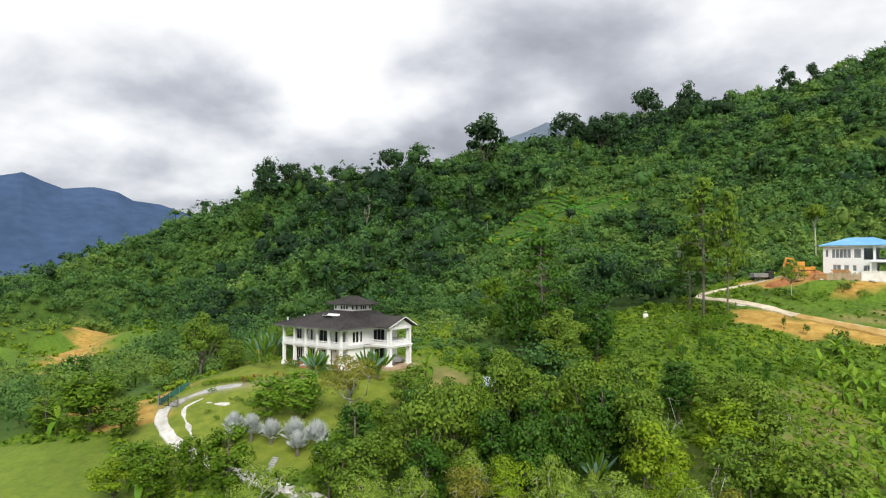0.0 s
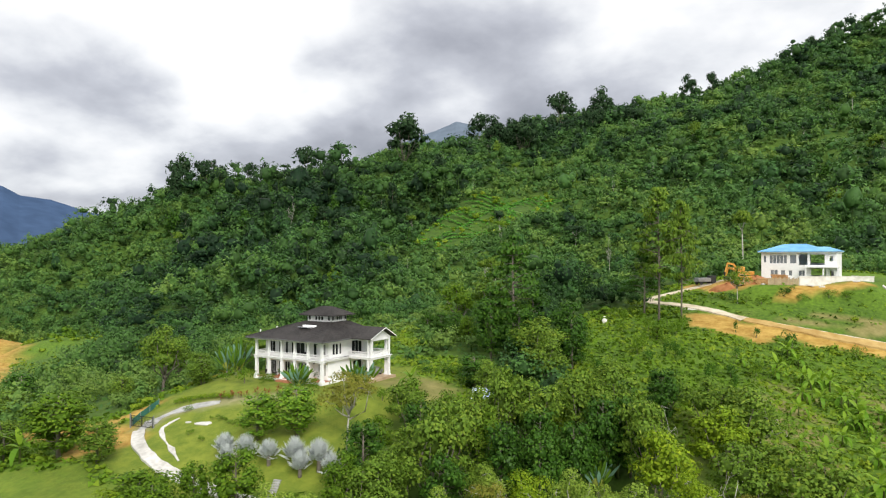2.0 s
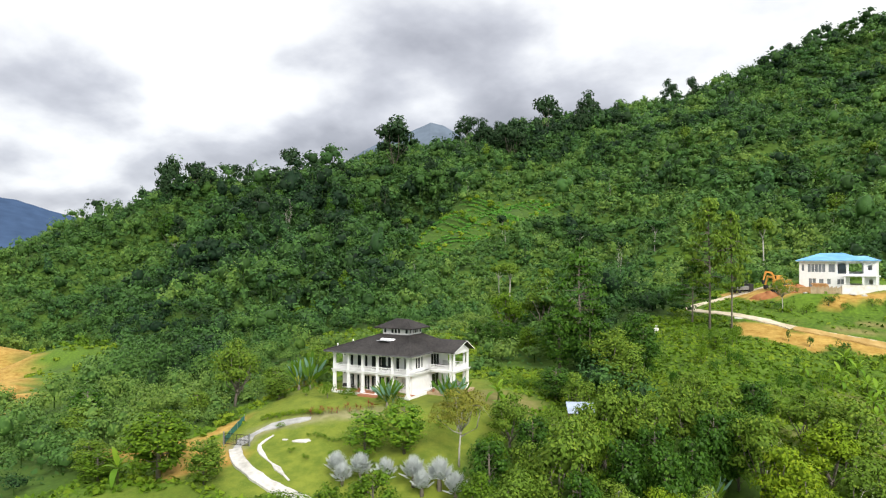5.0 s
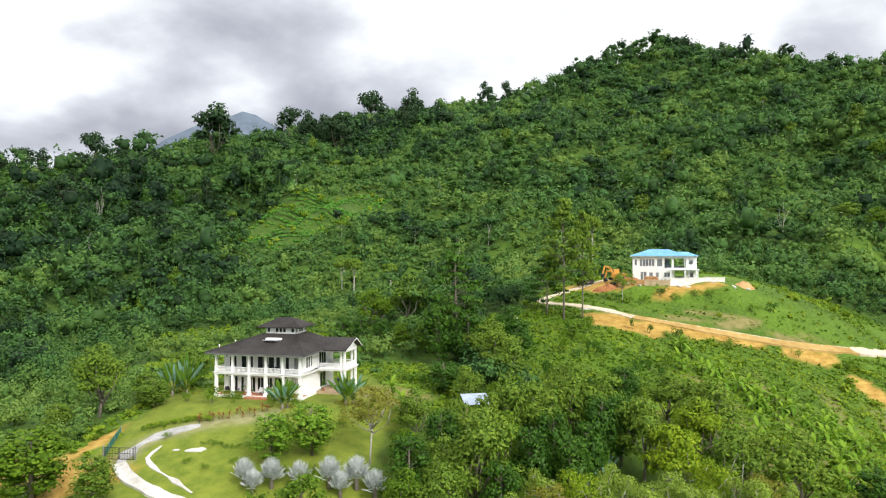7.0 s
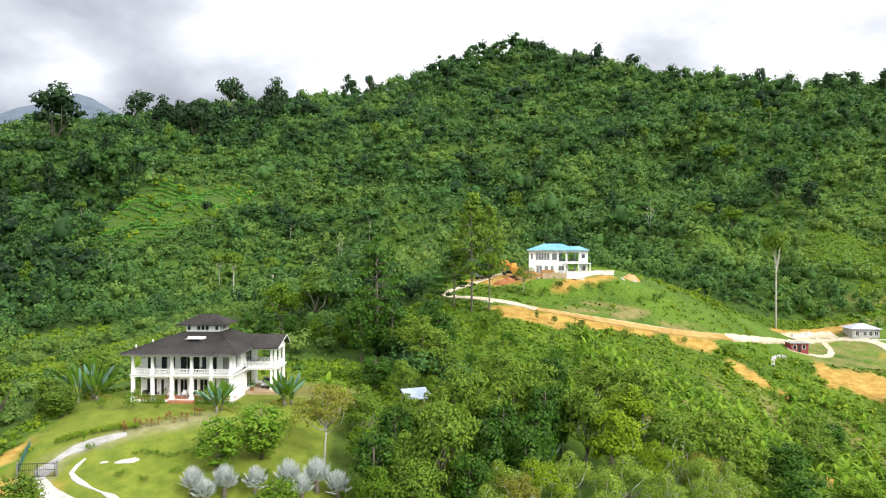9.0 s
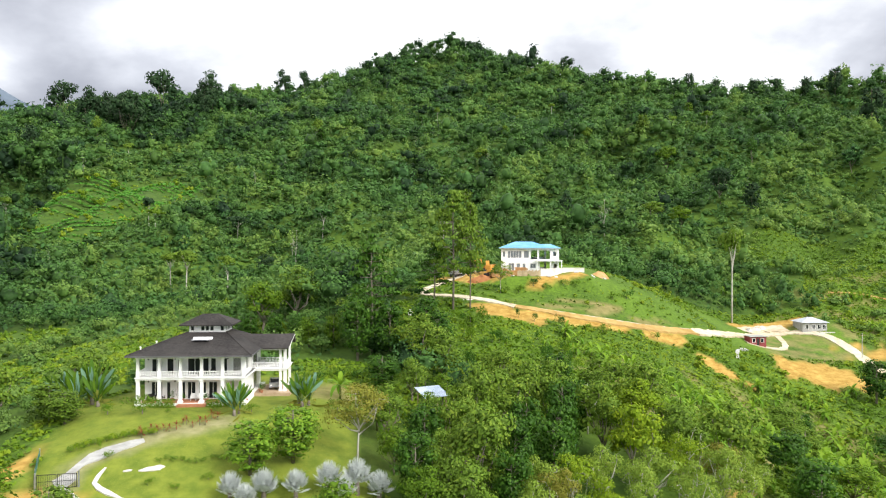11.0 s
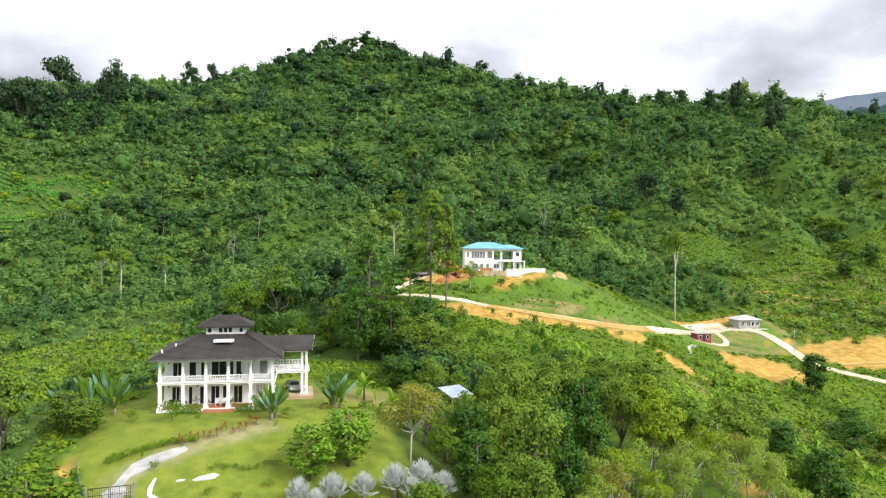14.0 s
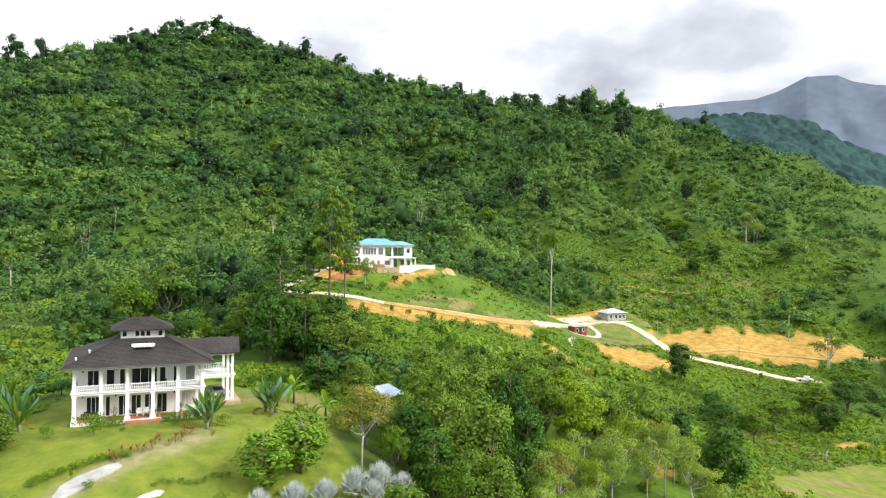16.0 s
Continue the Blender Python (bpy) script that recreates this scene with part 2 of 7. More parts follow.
# ---- ground ----
# spot heights that shape the land: garden spur, gully, knoll and valley
NEAR = np.array([
    (-9, -4, -0.1), (14, -4, -0.1), (0, 16, 0.2), (16, 14, 0.2), (-6, -20, -3.9), (9, -24, -5.6), (22, -20, -5.4),
    (0, -42, -9), (-30, -15, -6), (35, -12, -9), (46, -20, -12.5), (62, -25, -14), (62, 5, -6.5), (30, 26, 0.5),
    (36, 56, 5.0), (42, 78, 8.7), (68, 90, 13.8), (90, 88, 13.2), (107, 92, 9), (140, 97, -3), (150, 80, -8),
    (118, 60, -9.5), (115, 33, -21), (170, 49, -16), (90, 18, -11), (95, -30, -22), (78, 60, 1.2)])
FAR = np.array([
    (-143, 57, -14), (-60, 40, -9), (-65, -35, -14), (-32, 181, 2), (-234, 208, 8), (-210, 279, 34), (-167, 359, 33),
    (114, 463, 106), (186, 153, 20), (121, 144, 14), (244, 573, 134), (-335, 292, 53), (-312, 433, 82),
    (-293, 604, 122), (-128, 604, 142), (-22, 860, 205), (76, 849, 230), (152, 873, 272), (240, 879, 298),
    (337, 749, 230), (379, 555, 167), (342, 276, 95), (353, 140, 46), (365, 90, 22), (0, -160, -30), (-323, 177, 10), (-315, 133, -2), (-300, 100, -12), (-480, 160, -25), (260, -60, -30)])
SPOTS = np.concatenate([NEAR, FAR])


def _kernel(d):
    return d * 1.0


def _solve_land():
    p = SPOTS[:, :2]
    d = np.sqrt(((p[:, None] - p[None]) ** 2).sum(-1))
    n = len(p)
    a = np.zeros((n + 3, n + 3))
    a[:n, :n] = _kernel(np.sqrt(d * d + 64.0))
    a[:n, n], a[:n, n + 1:] = 1, p
    a[n, :n], a[n + 1:, :n] = 1, p.T
    return np.linalg.solve(a, np.concatenate([SPOTS[:, 2], np.zeros(3)]))


LAND = _solve_land()


def wavy(x, y, scale, seed):
    """Smooth pseudo-noise from a few sines, -1 to 1."""
    r = np.random.RandomState(seed)
    z = 0.0
    for _ in range(6):
        a, f, p = r.uniform(0, 6.28), r.uniform(0.6, 1.7) / scale, r.uniform(0, 6.28)
        z = z + np.sin((x * np.cos(a) + y * np.sin(a)) * f * 6.28 + p)
    return z / 3.2


def smooth(a, b, x):
    t = np.clip((x - a) / (b - a), 0, 1)
    return t * t * (3 - 2 * t)


def height(x, y):
    """Height of the ground, for numbers or arrays."""
    x, y = np.asarray(x, float), np.asarray(y, float)
    z = LAND[-3] + LAND[-2] * x + LAND[-1] * y
    for (sx, sy, _), w in zip(SPOTS, LAND):
        z = z + w * _kernel(np.sqrt((x - sx) ** 2 + (y - sy) ** 2 + 64.0))
    out = np.maximum(np.hypot((x + 20) / 440.0, (y - 380) / 560.0) - 1.0, 0)
    z = z * (1 - smooth(0.0, 0.75, out)) - 45 * smooth(0.0, 0.75, out)
    wild = smooth(110, 260, np.hypot(x - 40, y - 10))
    z = z + wild * (7 * wavy(x, y, 150, 3) + (3.0 + 3.0 * smooth(560, 420, y)) * wavy(x, y, 55, 4))
    vx, vy = x * 0.994 - y * 0.108, x * 0.108 + y * 0.994
    pad = smooth(5.0, 1.0, np.maximum(np.maximum(-8.3 - vx, vx - 13.5), np.maximum(-2.3 - vy, vy - 17)))
    z = z * (1 - pad) + 0.0 * pad
    ux, uy = (x - 74.7) * 0.972 - (y - 94.9) * 0.233, (x - 74.7) * 0.233 + (y - 94.9) * 0.972
    pad2 = smooth(7.0, 0.0, np.maximum(np.abs(ux) - 12.0, np.abs(uy) - 7.5))
    z = z * (1 - pad2) + 14.0 * pad2
    lip = smooth(2.1, 1.0, np.hypot((x - 71.5) / 6.5, (y - 83.8) / 3.6)) * (1 - pad2)
    return z * (1 - lip) + 13.1 * lip


def ground_z(x, y):
    return float(height(x, y))


def _axis(lo, hi, step, far):
    a = list(np.arange(lo, hi, step))
    s, v = step, a[-1]
    while v < far:
        s *= 1.07
        v += s
        a.append(v)
    s, v = step, a[0]
    while v > -far:
        s *= 1.07
        v -= s
        a.insert(0, v)
    return np.array(a)


# the dirt road from the knoll down to the valley, and the villa's drive
ROAD = [(61, 97), (55, 93), (49, 88), (43.5, 83.6), (42.0, 80.2), (44.5, 77.0), (50, 74.3), (63, 67.5), (76, 66), (91, 66), (102, 68.4), (113, 73),
        (126, 80.5), (138, 89), (147, 93), (156, 93), (163, 88), (164.5, 78), (163.5, 67.5), (169, 59.6), (176, 51.2), (182.5, 42.2), (190, 35)]
DRIVE = [(5.5, -8.3), (1, -9.8), (-3.2, -11.7), (-6.6, -13.4), (-8.8, -15.4), (-9.6, -18.2), (-9.3, -20.6), (-6.6, -23.2), (-3.0, -25.2), (1.5, -27), (9, -28.5), (19, -29.2), (27, -27.8), (34, -27)]


def catmull(points, step):
    """A smooth line through points, sampled about every step metres."""
    p = [Vector((*q, 0)) for q in points]
    p = [2 * p[0] - p[1]] + p + [2 * p[-1] - p[-2]]
    out = []
    for a, b, c, d in zip(p, p[1:], p[2:], p[3:]):
        n = max(int((c - b).length / step), 1)
        for i in range(n):
            t = i / n
            out.append(0.5 * ((2 * b) + (c - a) * t + (2 * a - 5 * b + 4 * c - d) * t * t + (3 * b - a - 3 * c + d) * t ** 3))
    out.append(p[-2])
    return out


def off_line(x, y, points):
    """Distance from a polyline, for arrays."""
    best = np.full(np.shape(x), 1e9)
    for (ax, ay), (bx, by) in zip(points, points[1:]):
        dx, dy = bx - ax, by - ay
        t = np.clip(((x - ax) * dx + (y - ay) * dy) / (dx * dx + dy * dy), 0, 1)
        best = np.minimum(best, np.hypot(x - ax - t * dx, y - ay - t * dy))
    return best


# bare soil patches: centre, half length, half width, turn in degrees
SOIL = [(60, 63.6, 8.5, 4.4, -22), (71, 64.4, 8, 2.4, -6), (84, 64.0, 8, 1.5, 2), (100.5, 65.0, 6.5, 2.6, 20), (111.5, 58.5, 7.0, 2.6, -40), (-176, 66, 26, 9, -35), (-146, 45, 14, 7, -35), (-24, -20, 12, 3.2, -4), (-13.8, -23, 3.2, 4.6, 0), (-15.6, -14.2, 4.2, 1.2, 75), (144, 65, 12, 7.5, -10),
        (200, 58, 38, 11, -30), (60, 89, 10, 6, -13), (78.5, 81.0, 10.5, 1.5, 22), (152, 99, 12, 3, 5), (98, 8, 5, 2, 30), (-118, 28, 14, 5, -35), (-205, 88, 16, 8, -35), (-9.5, -23.4, 3.2, 2.2, 8), (73, -12, 3.6, 2.0, 20), (156, 7, 5, 1.6, -10)]


def soil_mask(x, y):
    m = np.zeros(np.shape(x))
    for cx, cy, a, b, r in SOIL:
        c, s = math.cos(radians(r)), math.sin(radians(r))
        u, v = (x - cx) * c + (y - cy) * s, -(x - cx) * s + (y - cy) * c
        d = np.hypot(u / a, v / b) + 0.22 * wavy(x, y, 9, 8)
        m = np.maximum(m, smooth(1.12, 0.9, d))
    return m


def lawn_mask(x, y):
    d = np.hypot((x - 5) / 22.5, (y + 7) / 25) + 0.06 * wavy(x, y, 12, 5)
    e = np.hypot((x - 136) / 36, (y + 16) / 15) + 0.06 * wavy(x, y, 12, 6)
    f = np.hypot((x + 9) / 21, (y + 42) / 11.5) + 0.1 * wavy(x, y, 12, 7)
    d = np.maximum(d, 1 + (-15.2 - x - 1.5 * wavy(x, y, 6, 12)) / 8)
    return np.maximum(smooth(1.06, 0.94, np.minimum(d, e)), 0.55 * smooth(1.06, 0.94, f))


def in_ellipse(x, y, cx, cy, a, b):
    return np.hypot((x - cx) / a, (y - cy) / b) < 1


def open_land(x, y):
    """True on land without tall woods: garden, orchard, slope, knoll, fields, roads."""
    m = in_ellipse(x, y, 7, -7, 27, 27) | in_ellipse(x, y, 14, 14, 18, 14)
    m |= in_ellipse(x, y, 52, -12, 42, 26) | in_ellipse(x, y, 74, 38, 44, 34)
    m |= in_ellipse(x, y, 80, 92, 38, 17) | in_ellipse(x, y, 112, 92, 26, 22)
    m |= in_ellipse(x, y, 150, 66, 58, 42) | in_ellipse(x, y, 122, 8, 60, 38)
    m |= in_ellipse(x, y, 205, 55, 46, 18) | in_ellipse(x, y, -14, -52, 28, 24) | in_ellipse(x, y, -12, -25, 18, 13)
    m |= in_ellipse(x, y, -22, 52, 34, 32) | in_ellipse(x, y, 88, 78, 42, 16)
    m |= in_ellipse(x, y, -178, 66, 44, 36) | in_ellipse(x, y, -150, 47, 30, 18) | in_ellipse(x, y, -118, 29, 24, 9)
    m |= in_ellipse(x, y, 40, 57, 13, 17)
    m |= in_ellipse(x, y, 232, 106, 58, 34) | ((x > 58) & (y < -4))
    return m | (off_line(x, y, ROAD) < 5) | ((y < -30) & (np.hypot(x - 35, y + 95) < 75))


def meadow(x, y):
    """Bright clearings on the slopes."""
    return in_ellipse(x, y, -103, 350, 52, 66) | in_ellipse(x, y, 193, 143, 22, 15) | in_ellipse(x, y, 232, 104, 34, 12) | in_ellipse(x, y, -195, 300, 14, 26) | in_ellipse(x, y, -60, 98, 15, 16) | in_ellipse(x, y, -8, 118, 13, 12) | in_ellipse(x, y, -110, 150, 10, 16) | in_ellipse(x, y, 30, 150, 9, 12)


def age(x, y):
    """How old and tall the woods are: from 0, low bright growth, to 1, dark old trees."""
    young = 1.3 * np.exp(-((x - 5) / 75) ** 2 - ((y - 150) / 100) ** 2) + 1.4 * np.exp(-((x - 275) / 130) ** 2 - ((y - 135) / 90) ** 2) + 0.8 * np.exp(-((x + 97) / 60) ** 2 - ((y - 340) / 90) ** 2)
    young = young + 0.6 * np.exp(-((x + 320) / 65) ** 2 - ((y - 230) / 140) ** 2) + 0.7 * np.exp(-((x - 350) / 70) ** 2 - ((y - 190) / 70) ** 2) + 0.9 * np.exp(-((x + 165) / 50) ** 2 - ((y - 45) / 40) ** 2) + 1.2 * np.exp(-((x + 45) / 60) ** 2 - ((y - 5) / 55) ** 2)
    old = 0.35 * np.exp(-((x + 35) / 40) ** 2 - ((y - 105) / 35) ** 2) + 0.75 * np.exp(-((x + 120) / 60) ** 2 - ((y - 160) / 65) ** 2) + 0.9 * np.exp(-((x - 22) / 26) ** 2 - ((y - 58) / 22) ** 2) + 1.3 * np.exp(-((x + 250) / 85) ** 2 - ((y - 350) / 95) ** 2) + 0.6 * np.exp(-((x + 205) / 65) ** 2 - ((y - 230) / 60) ** 2) + 0.9 * np.exp(-((x + 130) / 130) ** 2 - ((y - 610) / 65) ** 2) + 0.5 * np.exp(-((x - 150) / 200) ** 2 - ((y - 900) / 120) ** 2)
    return np.clip(0.42 - 0.45 * young + 0.75 * old + 0.28 * wavy(x, y, 90, 21) + 0.18 * wavy(x, y, 34, 22), 0, 1.25)


def ground_material():
    mat = material("ground_cover", (0.042, 0.088, 0.008), (0.122, 0.215, 0.016), rough=0.95, grain=1.6, blotch=0.06, bump=0.6)
    nt = mat.node_tree
    n, l = nt.nodes, nt.links
    b = n["Principled BSDF"]
    base = b.inputs["Base Color"].links[0].from_socket
    geo = n.new("ShaderNodeNewGeometry")

    def layer(socket, name, dark, light, scale):
        at = n.new("ShaderNodeAttribute")
        at.attribute_name = name
        t = n.new("ShaderNodeTexNoise")
        t.inputs["Scale"].default_value, t.inputs["Detail"].default_value = scale, 10
        t.inputs["Roughness"].default_value = 0.68
        bed = n.new("ShaderNodeMapping")
        bed.inputs["Scale"].default_value = (1, 1, 4 if name == "soil" else 1)
        l.new(geo.outputs["Position"], bed.inputs["Vector"])
        l.new(bed.outputs[0], t.inputs["Vector"])
        mr = n.new("ShaderNodeMapRange")
        mr.inputs["From Min"].default_value, mr.inputs["From Max"].default_value = 0.35, 0.65
        l.new(t.outputs[0], mr.inputs["Value"])
        c = n.new("ShaderNodeMix")
        c.data_type = "RGBA"
        c.inputs[6].default_value, c.inputs[7].default_value = (*dark, 1), (*light, 1)
        l.new(mr.outputs[0], c.inputs[0])
        mx = n.new("ShaderNodeMix")
        mx.data_type = "RGBA"
        l.new(at.outputs["Fac"], mx.inputs[0])
        l.new(socket, mx.inputs[6])
        l.new(c.outputs[2], mx.inputs[7])
        return mx.outputs[2]

    s = layer(base, "lawn", (0.105, 0.155, 0.014), (0.200, 0.240, 0.028), 0.45)
    # woods: darker green under trees, in clearings and in the orchard
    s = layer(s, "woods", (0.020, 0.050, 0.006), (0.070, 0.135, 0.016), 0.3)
    s = layer(s, "dry", (0.13, 0.13, 0.035), (0.27, 0.23, 0.09), 0.4)
    s = layer(s, "track", (0.20, 0.19, 0.09), (0.34, 0.31, 0.18), 0.8)
    s = layer(s, "soil", (0.27, 0.150, 0.024), (0.50, 0.335, 0.088), 0.40)
    l.new(s, b.inputs["Base Color"])
    return mat


def build_ground():
    xs, ys = _axis(-60, 200, 1.6, 4200), _axis(-60, 130, 1.6, 4200)
    X, Y = np.meshgrid(xs, ys)
    Z = height(X, Y)
    verts = np.stack([X, Y, Z], -1).reshape(-1, 3)
    nx, ny = len(xs), len(ys)
    i = np.arange(nx * ny).reshape(ny, nx)
    faces = np.stack([i[:-1, :-1], i[:-1, 1:], i[1:, 1:], i[1:, :-1]], -1).reshape(-1, 4)
    me = bpy.data.meshes.new("ground")
    me.from_pydata(verts.tolist(), [], faces.tolist())
    track = smooth(2.0, 0.9, off_line(X, Y, DRIVE[:7]) + 0.4 * wavy(X, Y, 4, 9)) * 0.75
    dry = smooth(-0.15, 0.4, wavy(X, Y, 13, 14)) * smooth(1.1, 0.8, np.hypot((X - 104) / 48, (Y - 16) / 38)) * 0.9
    dry = np.maximum(dry, smooth(-0.3, 0.3, wavy(X, Y, 7, 15)) * smooth(1.1, 0.7, np.hypot((X - 88) / 26, (Y - 70.5) / 3.6)))
    dry = np.maximum(dry, 0.85 * smooth(1.15, 0.75, np.hypot((X - 19.5) / 7.5, (Y - 6.5) / 5.0) + 0.15 * wavy(X, Y, 5, 17)))
    dry = np.maximum(dry, 0.75 * smooth(-0.5, 0.3, wavy(X, Y, 8, 18)) * smooth(1.15, 0.8, np.hypot((X - 150) / 16, (Y - 82) / 11)))
    dry = np.maximum(dry, 0.7 * smooth(0.0, 0.5, wavy(X, Y, 9, 16)) * smooth(1.1, 0.7, np.hypot((X - 200) / 50, (Y - 95) / 30)))
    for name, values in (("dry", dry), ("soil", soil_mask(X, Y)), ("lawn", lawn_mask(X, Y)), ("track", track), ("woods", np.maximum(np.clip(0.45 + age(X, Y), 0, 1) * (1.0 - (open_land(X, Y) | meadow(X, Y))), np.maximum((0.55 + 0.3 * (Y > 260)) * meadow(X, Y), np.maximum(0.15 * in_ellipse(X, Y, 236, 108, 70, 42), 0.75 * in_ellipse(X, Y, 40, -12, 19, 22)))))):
        at = me.attributes.new(name, "FLOAT", "POINT")
        at.data.foreach_set("value", values.reshape(-1).astype(np.float32))
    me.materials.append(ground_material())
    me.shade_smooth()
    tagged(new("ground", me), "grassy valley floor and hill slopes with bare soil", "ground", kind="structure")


build_ground()

# ---- the white villa ----
def hip_roof(x0, x1, y0, y1, z0, a0, a1, b0, b1, z1, thick=0.16):
    """A hipped roof shell from an eave rectangle up to a smaller one, with a soffit and fascia."""
    lo = [(x0, y0), (x1, y0), (x1, y1), (x0, y1)]
    hi = [(a0, b0), (a1, b0), (a1, b1), (a0, b1)]
    v = [(x, y, z0) for x, y in lo] + [(x, y, z0 + thick) for x, y in lo] + [(x, y, z1) for x, y in hi]
    f = [(3, 2, 1, 0)]
    for i in range(4):
        j = (i + 1) % 4
        f += [(i, j, 4 + j, 4 + i), (4 + i, 4 + j, 8 + j, 8 + i)]
    f.append((8, 9, 10, 11))
    return Shape().add(v, f)


def shingle_courses(x0, x1, y0, y1, z0, a0, a1, b0, b1, z1, rows):
    """Slightly raised strips that follow the courses of a hipped roof, one shape for each."""
    out = []
    lo = [Vector((x0, y0, z0)), Vector((x1, y0, z0)), Vector((x1, y1, z0)), Vector((x0, y1, z0))]
    hi = [Vector((a0, b0, z1)), Vector((a1, b0, z1)), Vector((a1, b1, z1)), Vector((a0, b1, z1))]
    for i in range(4):
        j = (i + 1) % 4
        for r in range(rows):
            t0, t1 = r / rows, (r + 0.96) / rows
            p = [lo[i].lerp(hi[i], t0), lo[j].lerp(hi[j], t0), lo[j].lerp(hi[j], t1), lo[i].lerp(hi[i], t1)]
            up = Vector((0, 0, 0.035))
            q = [p[0] + up, p[1] + up, p[2] + up * 0.15, p[3] + up * 0.15]
            out.append(Shape().add([*p[:2], *q], [(0, 1, 3, 2), (2, 3, 4, 5)]))
    return out


def window(parent, axis, at, c, z0, w, h, panes=2, door=False):
    """A framed window or glazed door on a wall. axis 'y': wall faces -y at y = at, c along x; axis 'x': wall faces +x."""
    d = -1 if axis == "y" else 1

    def bx(u0, u1, d0, d1, za, zb):
        n0, n1 = sorted((at + d * d0, at + d * d1))
        return box(u0, u1, n0, n1, za, zb) if axis == "y" else box(n0, n1, u0, u1, za, zb)

    win = part("glazed_door" if door else "window", bx(c - w / 2, c + w / 2, 0.0, 0.02, z0, z0 + h), GLASS, parent)
    fr = Shape()
    for u0, u1, za, zb in ((c - w / 2 - 0.07, c - w / 2, z0 - 0.06, z0 + h + 0.07), (c + w / 2, c + w / 2 + 0.07, z0 - 0.06, z0 + h + 0.07),
                           (c - w / 2, c + w / 2, z0 + h, z0 + h + 0.07), (c - w / 2, c + w / 2, z0 - 0.06, z0)):
        b = bx(u0, u1, 0.0, 0.06, za, zb)
        fr.add(b.v, b.f)
    for k in range(1, panes):
        u = c - w / 2 + w * k / panes
        b = bx(u - 0.03, u + 0.03, 0.02, 0.05, z0, z0 + h)
        fr.add(b.v, b.f)
    part("frame", fr, WHITE, win)
    return win


def baluster_mesh():
    s = Shape()
    z = (0.0, 0.10, 0.24, 0.40, 0.52, 0.62)
    r = (0.05, 0.05, 0.085, 0.05, 0.04, 0.055)
    s.tube([(0, 0, k) for k in z], r, 6)
    return s.mesh("baluster", WHITE, smooth=True)


BALUSTER = baluster_mesh()


def balustrade(parent, p0, p1, z):
    """A run of turned balusters between two posts, with base and hand rail."""
    p0, p1 = Vector((*p0, z)), Vector((*p1, z))
    d = p1 - p0
    ln = d.length
    ang = math.atan2(d.y, d.x)
    run = new("balustrade")
    run.parent, run.matrix_basis = parent, Matrix.Translation(p0) @ Matrix.Rotation(ang, 4, "Z")
    part("base_rail", box(0, ln, -0.09, 0.09, 0, 0.10), WHITE, run)
    part("hand_rail", box(0, ln, -0.10, 0.10, 0.70, 0.82), WHITE, run, bevel=0.02)
    k = max(int(ln / 0.21), 2)
    for i in range(k):
        b = part("baluster", BALUSTER, WHITE, run)
        b.location = ((i + 0.5) * ln / k, 0, 0.09)
    return run


# the villa's own frame: everything on it is set out square to its front
VILLA = pose(-0.02, -0.2, 0.38, 0, 0, -6.2) @ Matrix.Diagonal((0.973, 0.973, 0.95, 1))


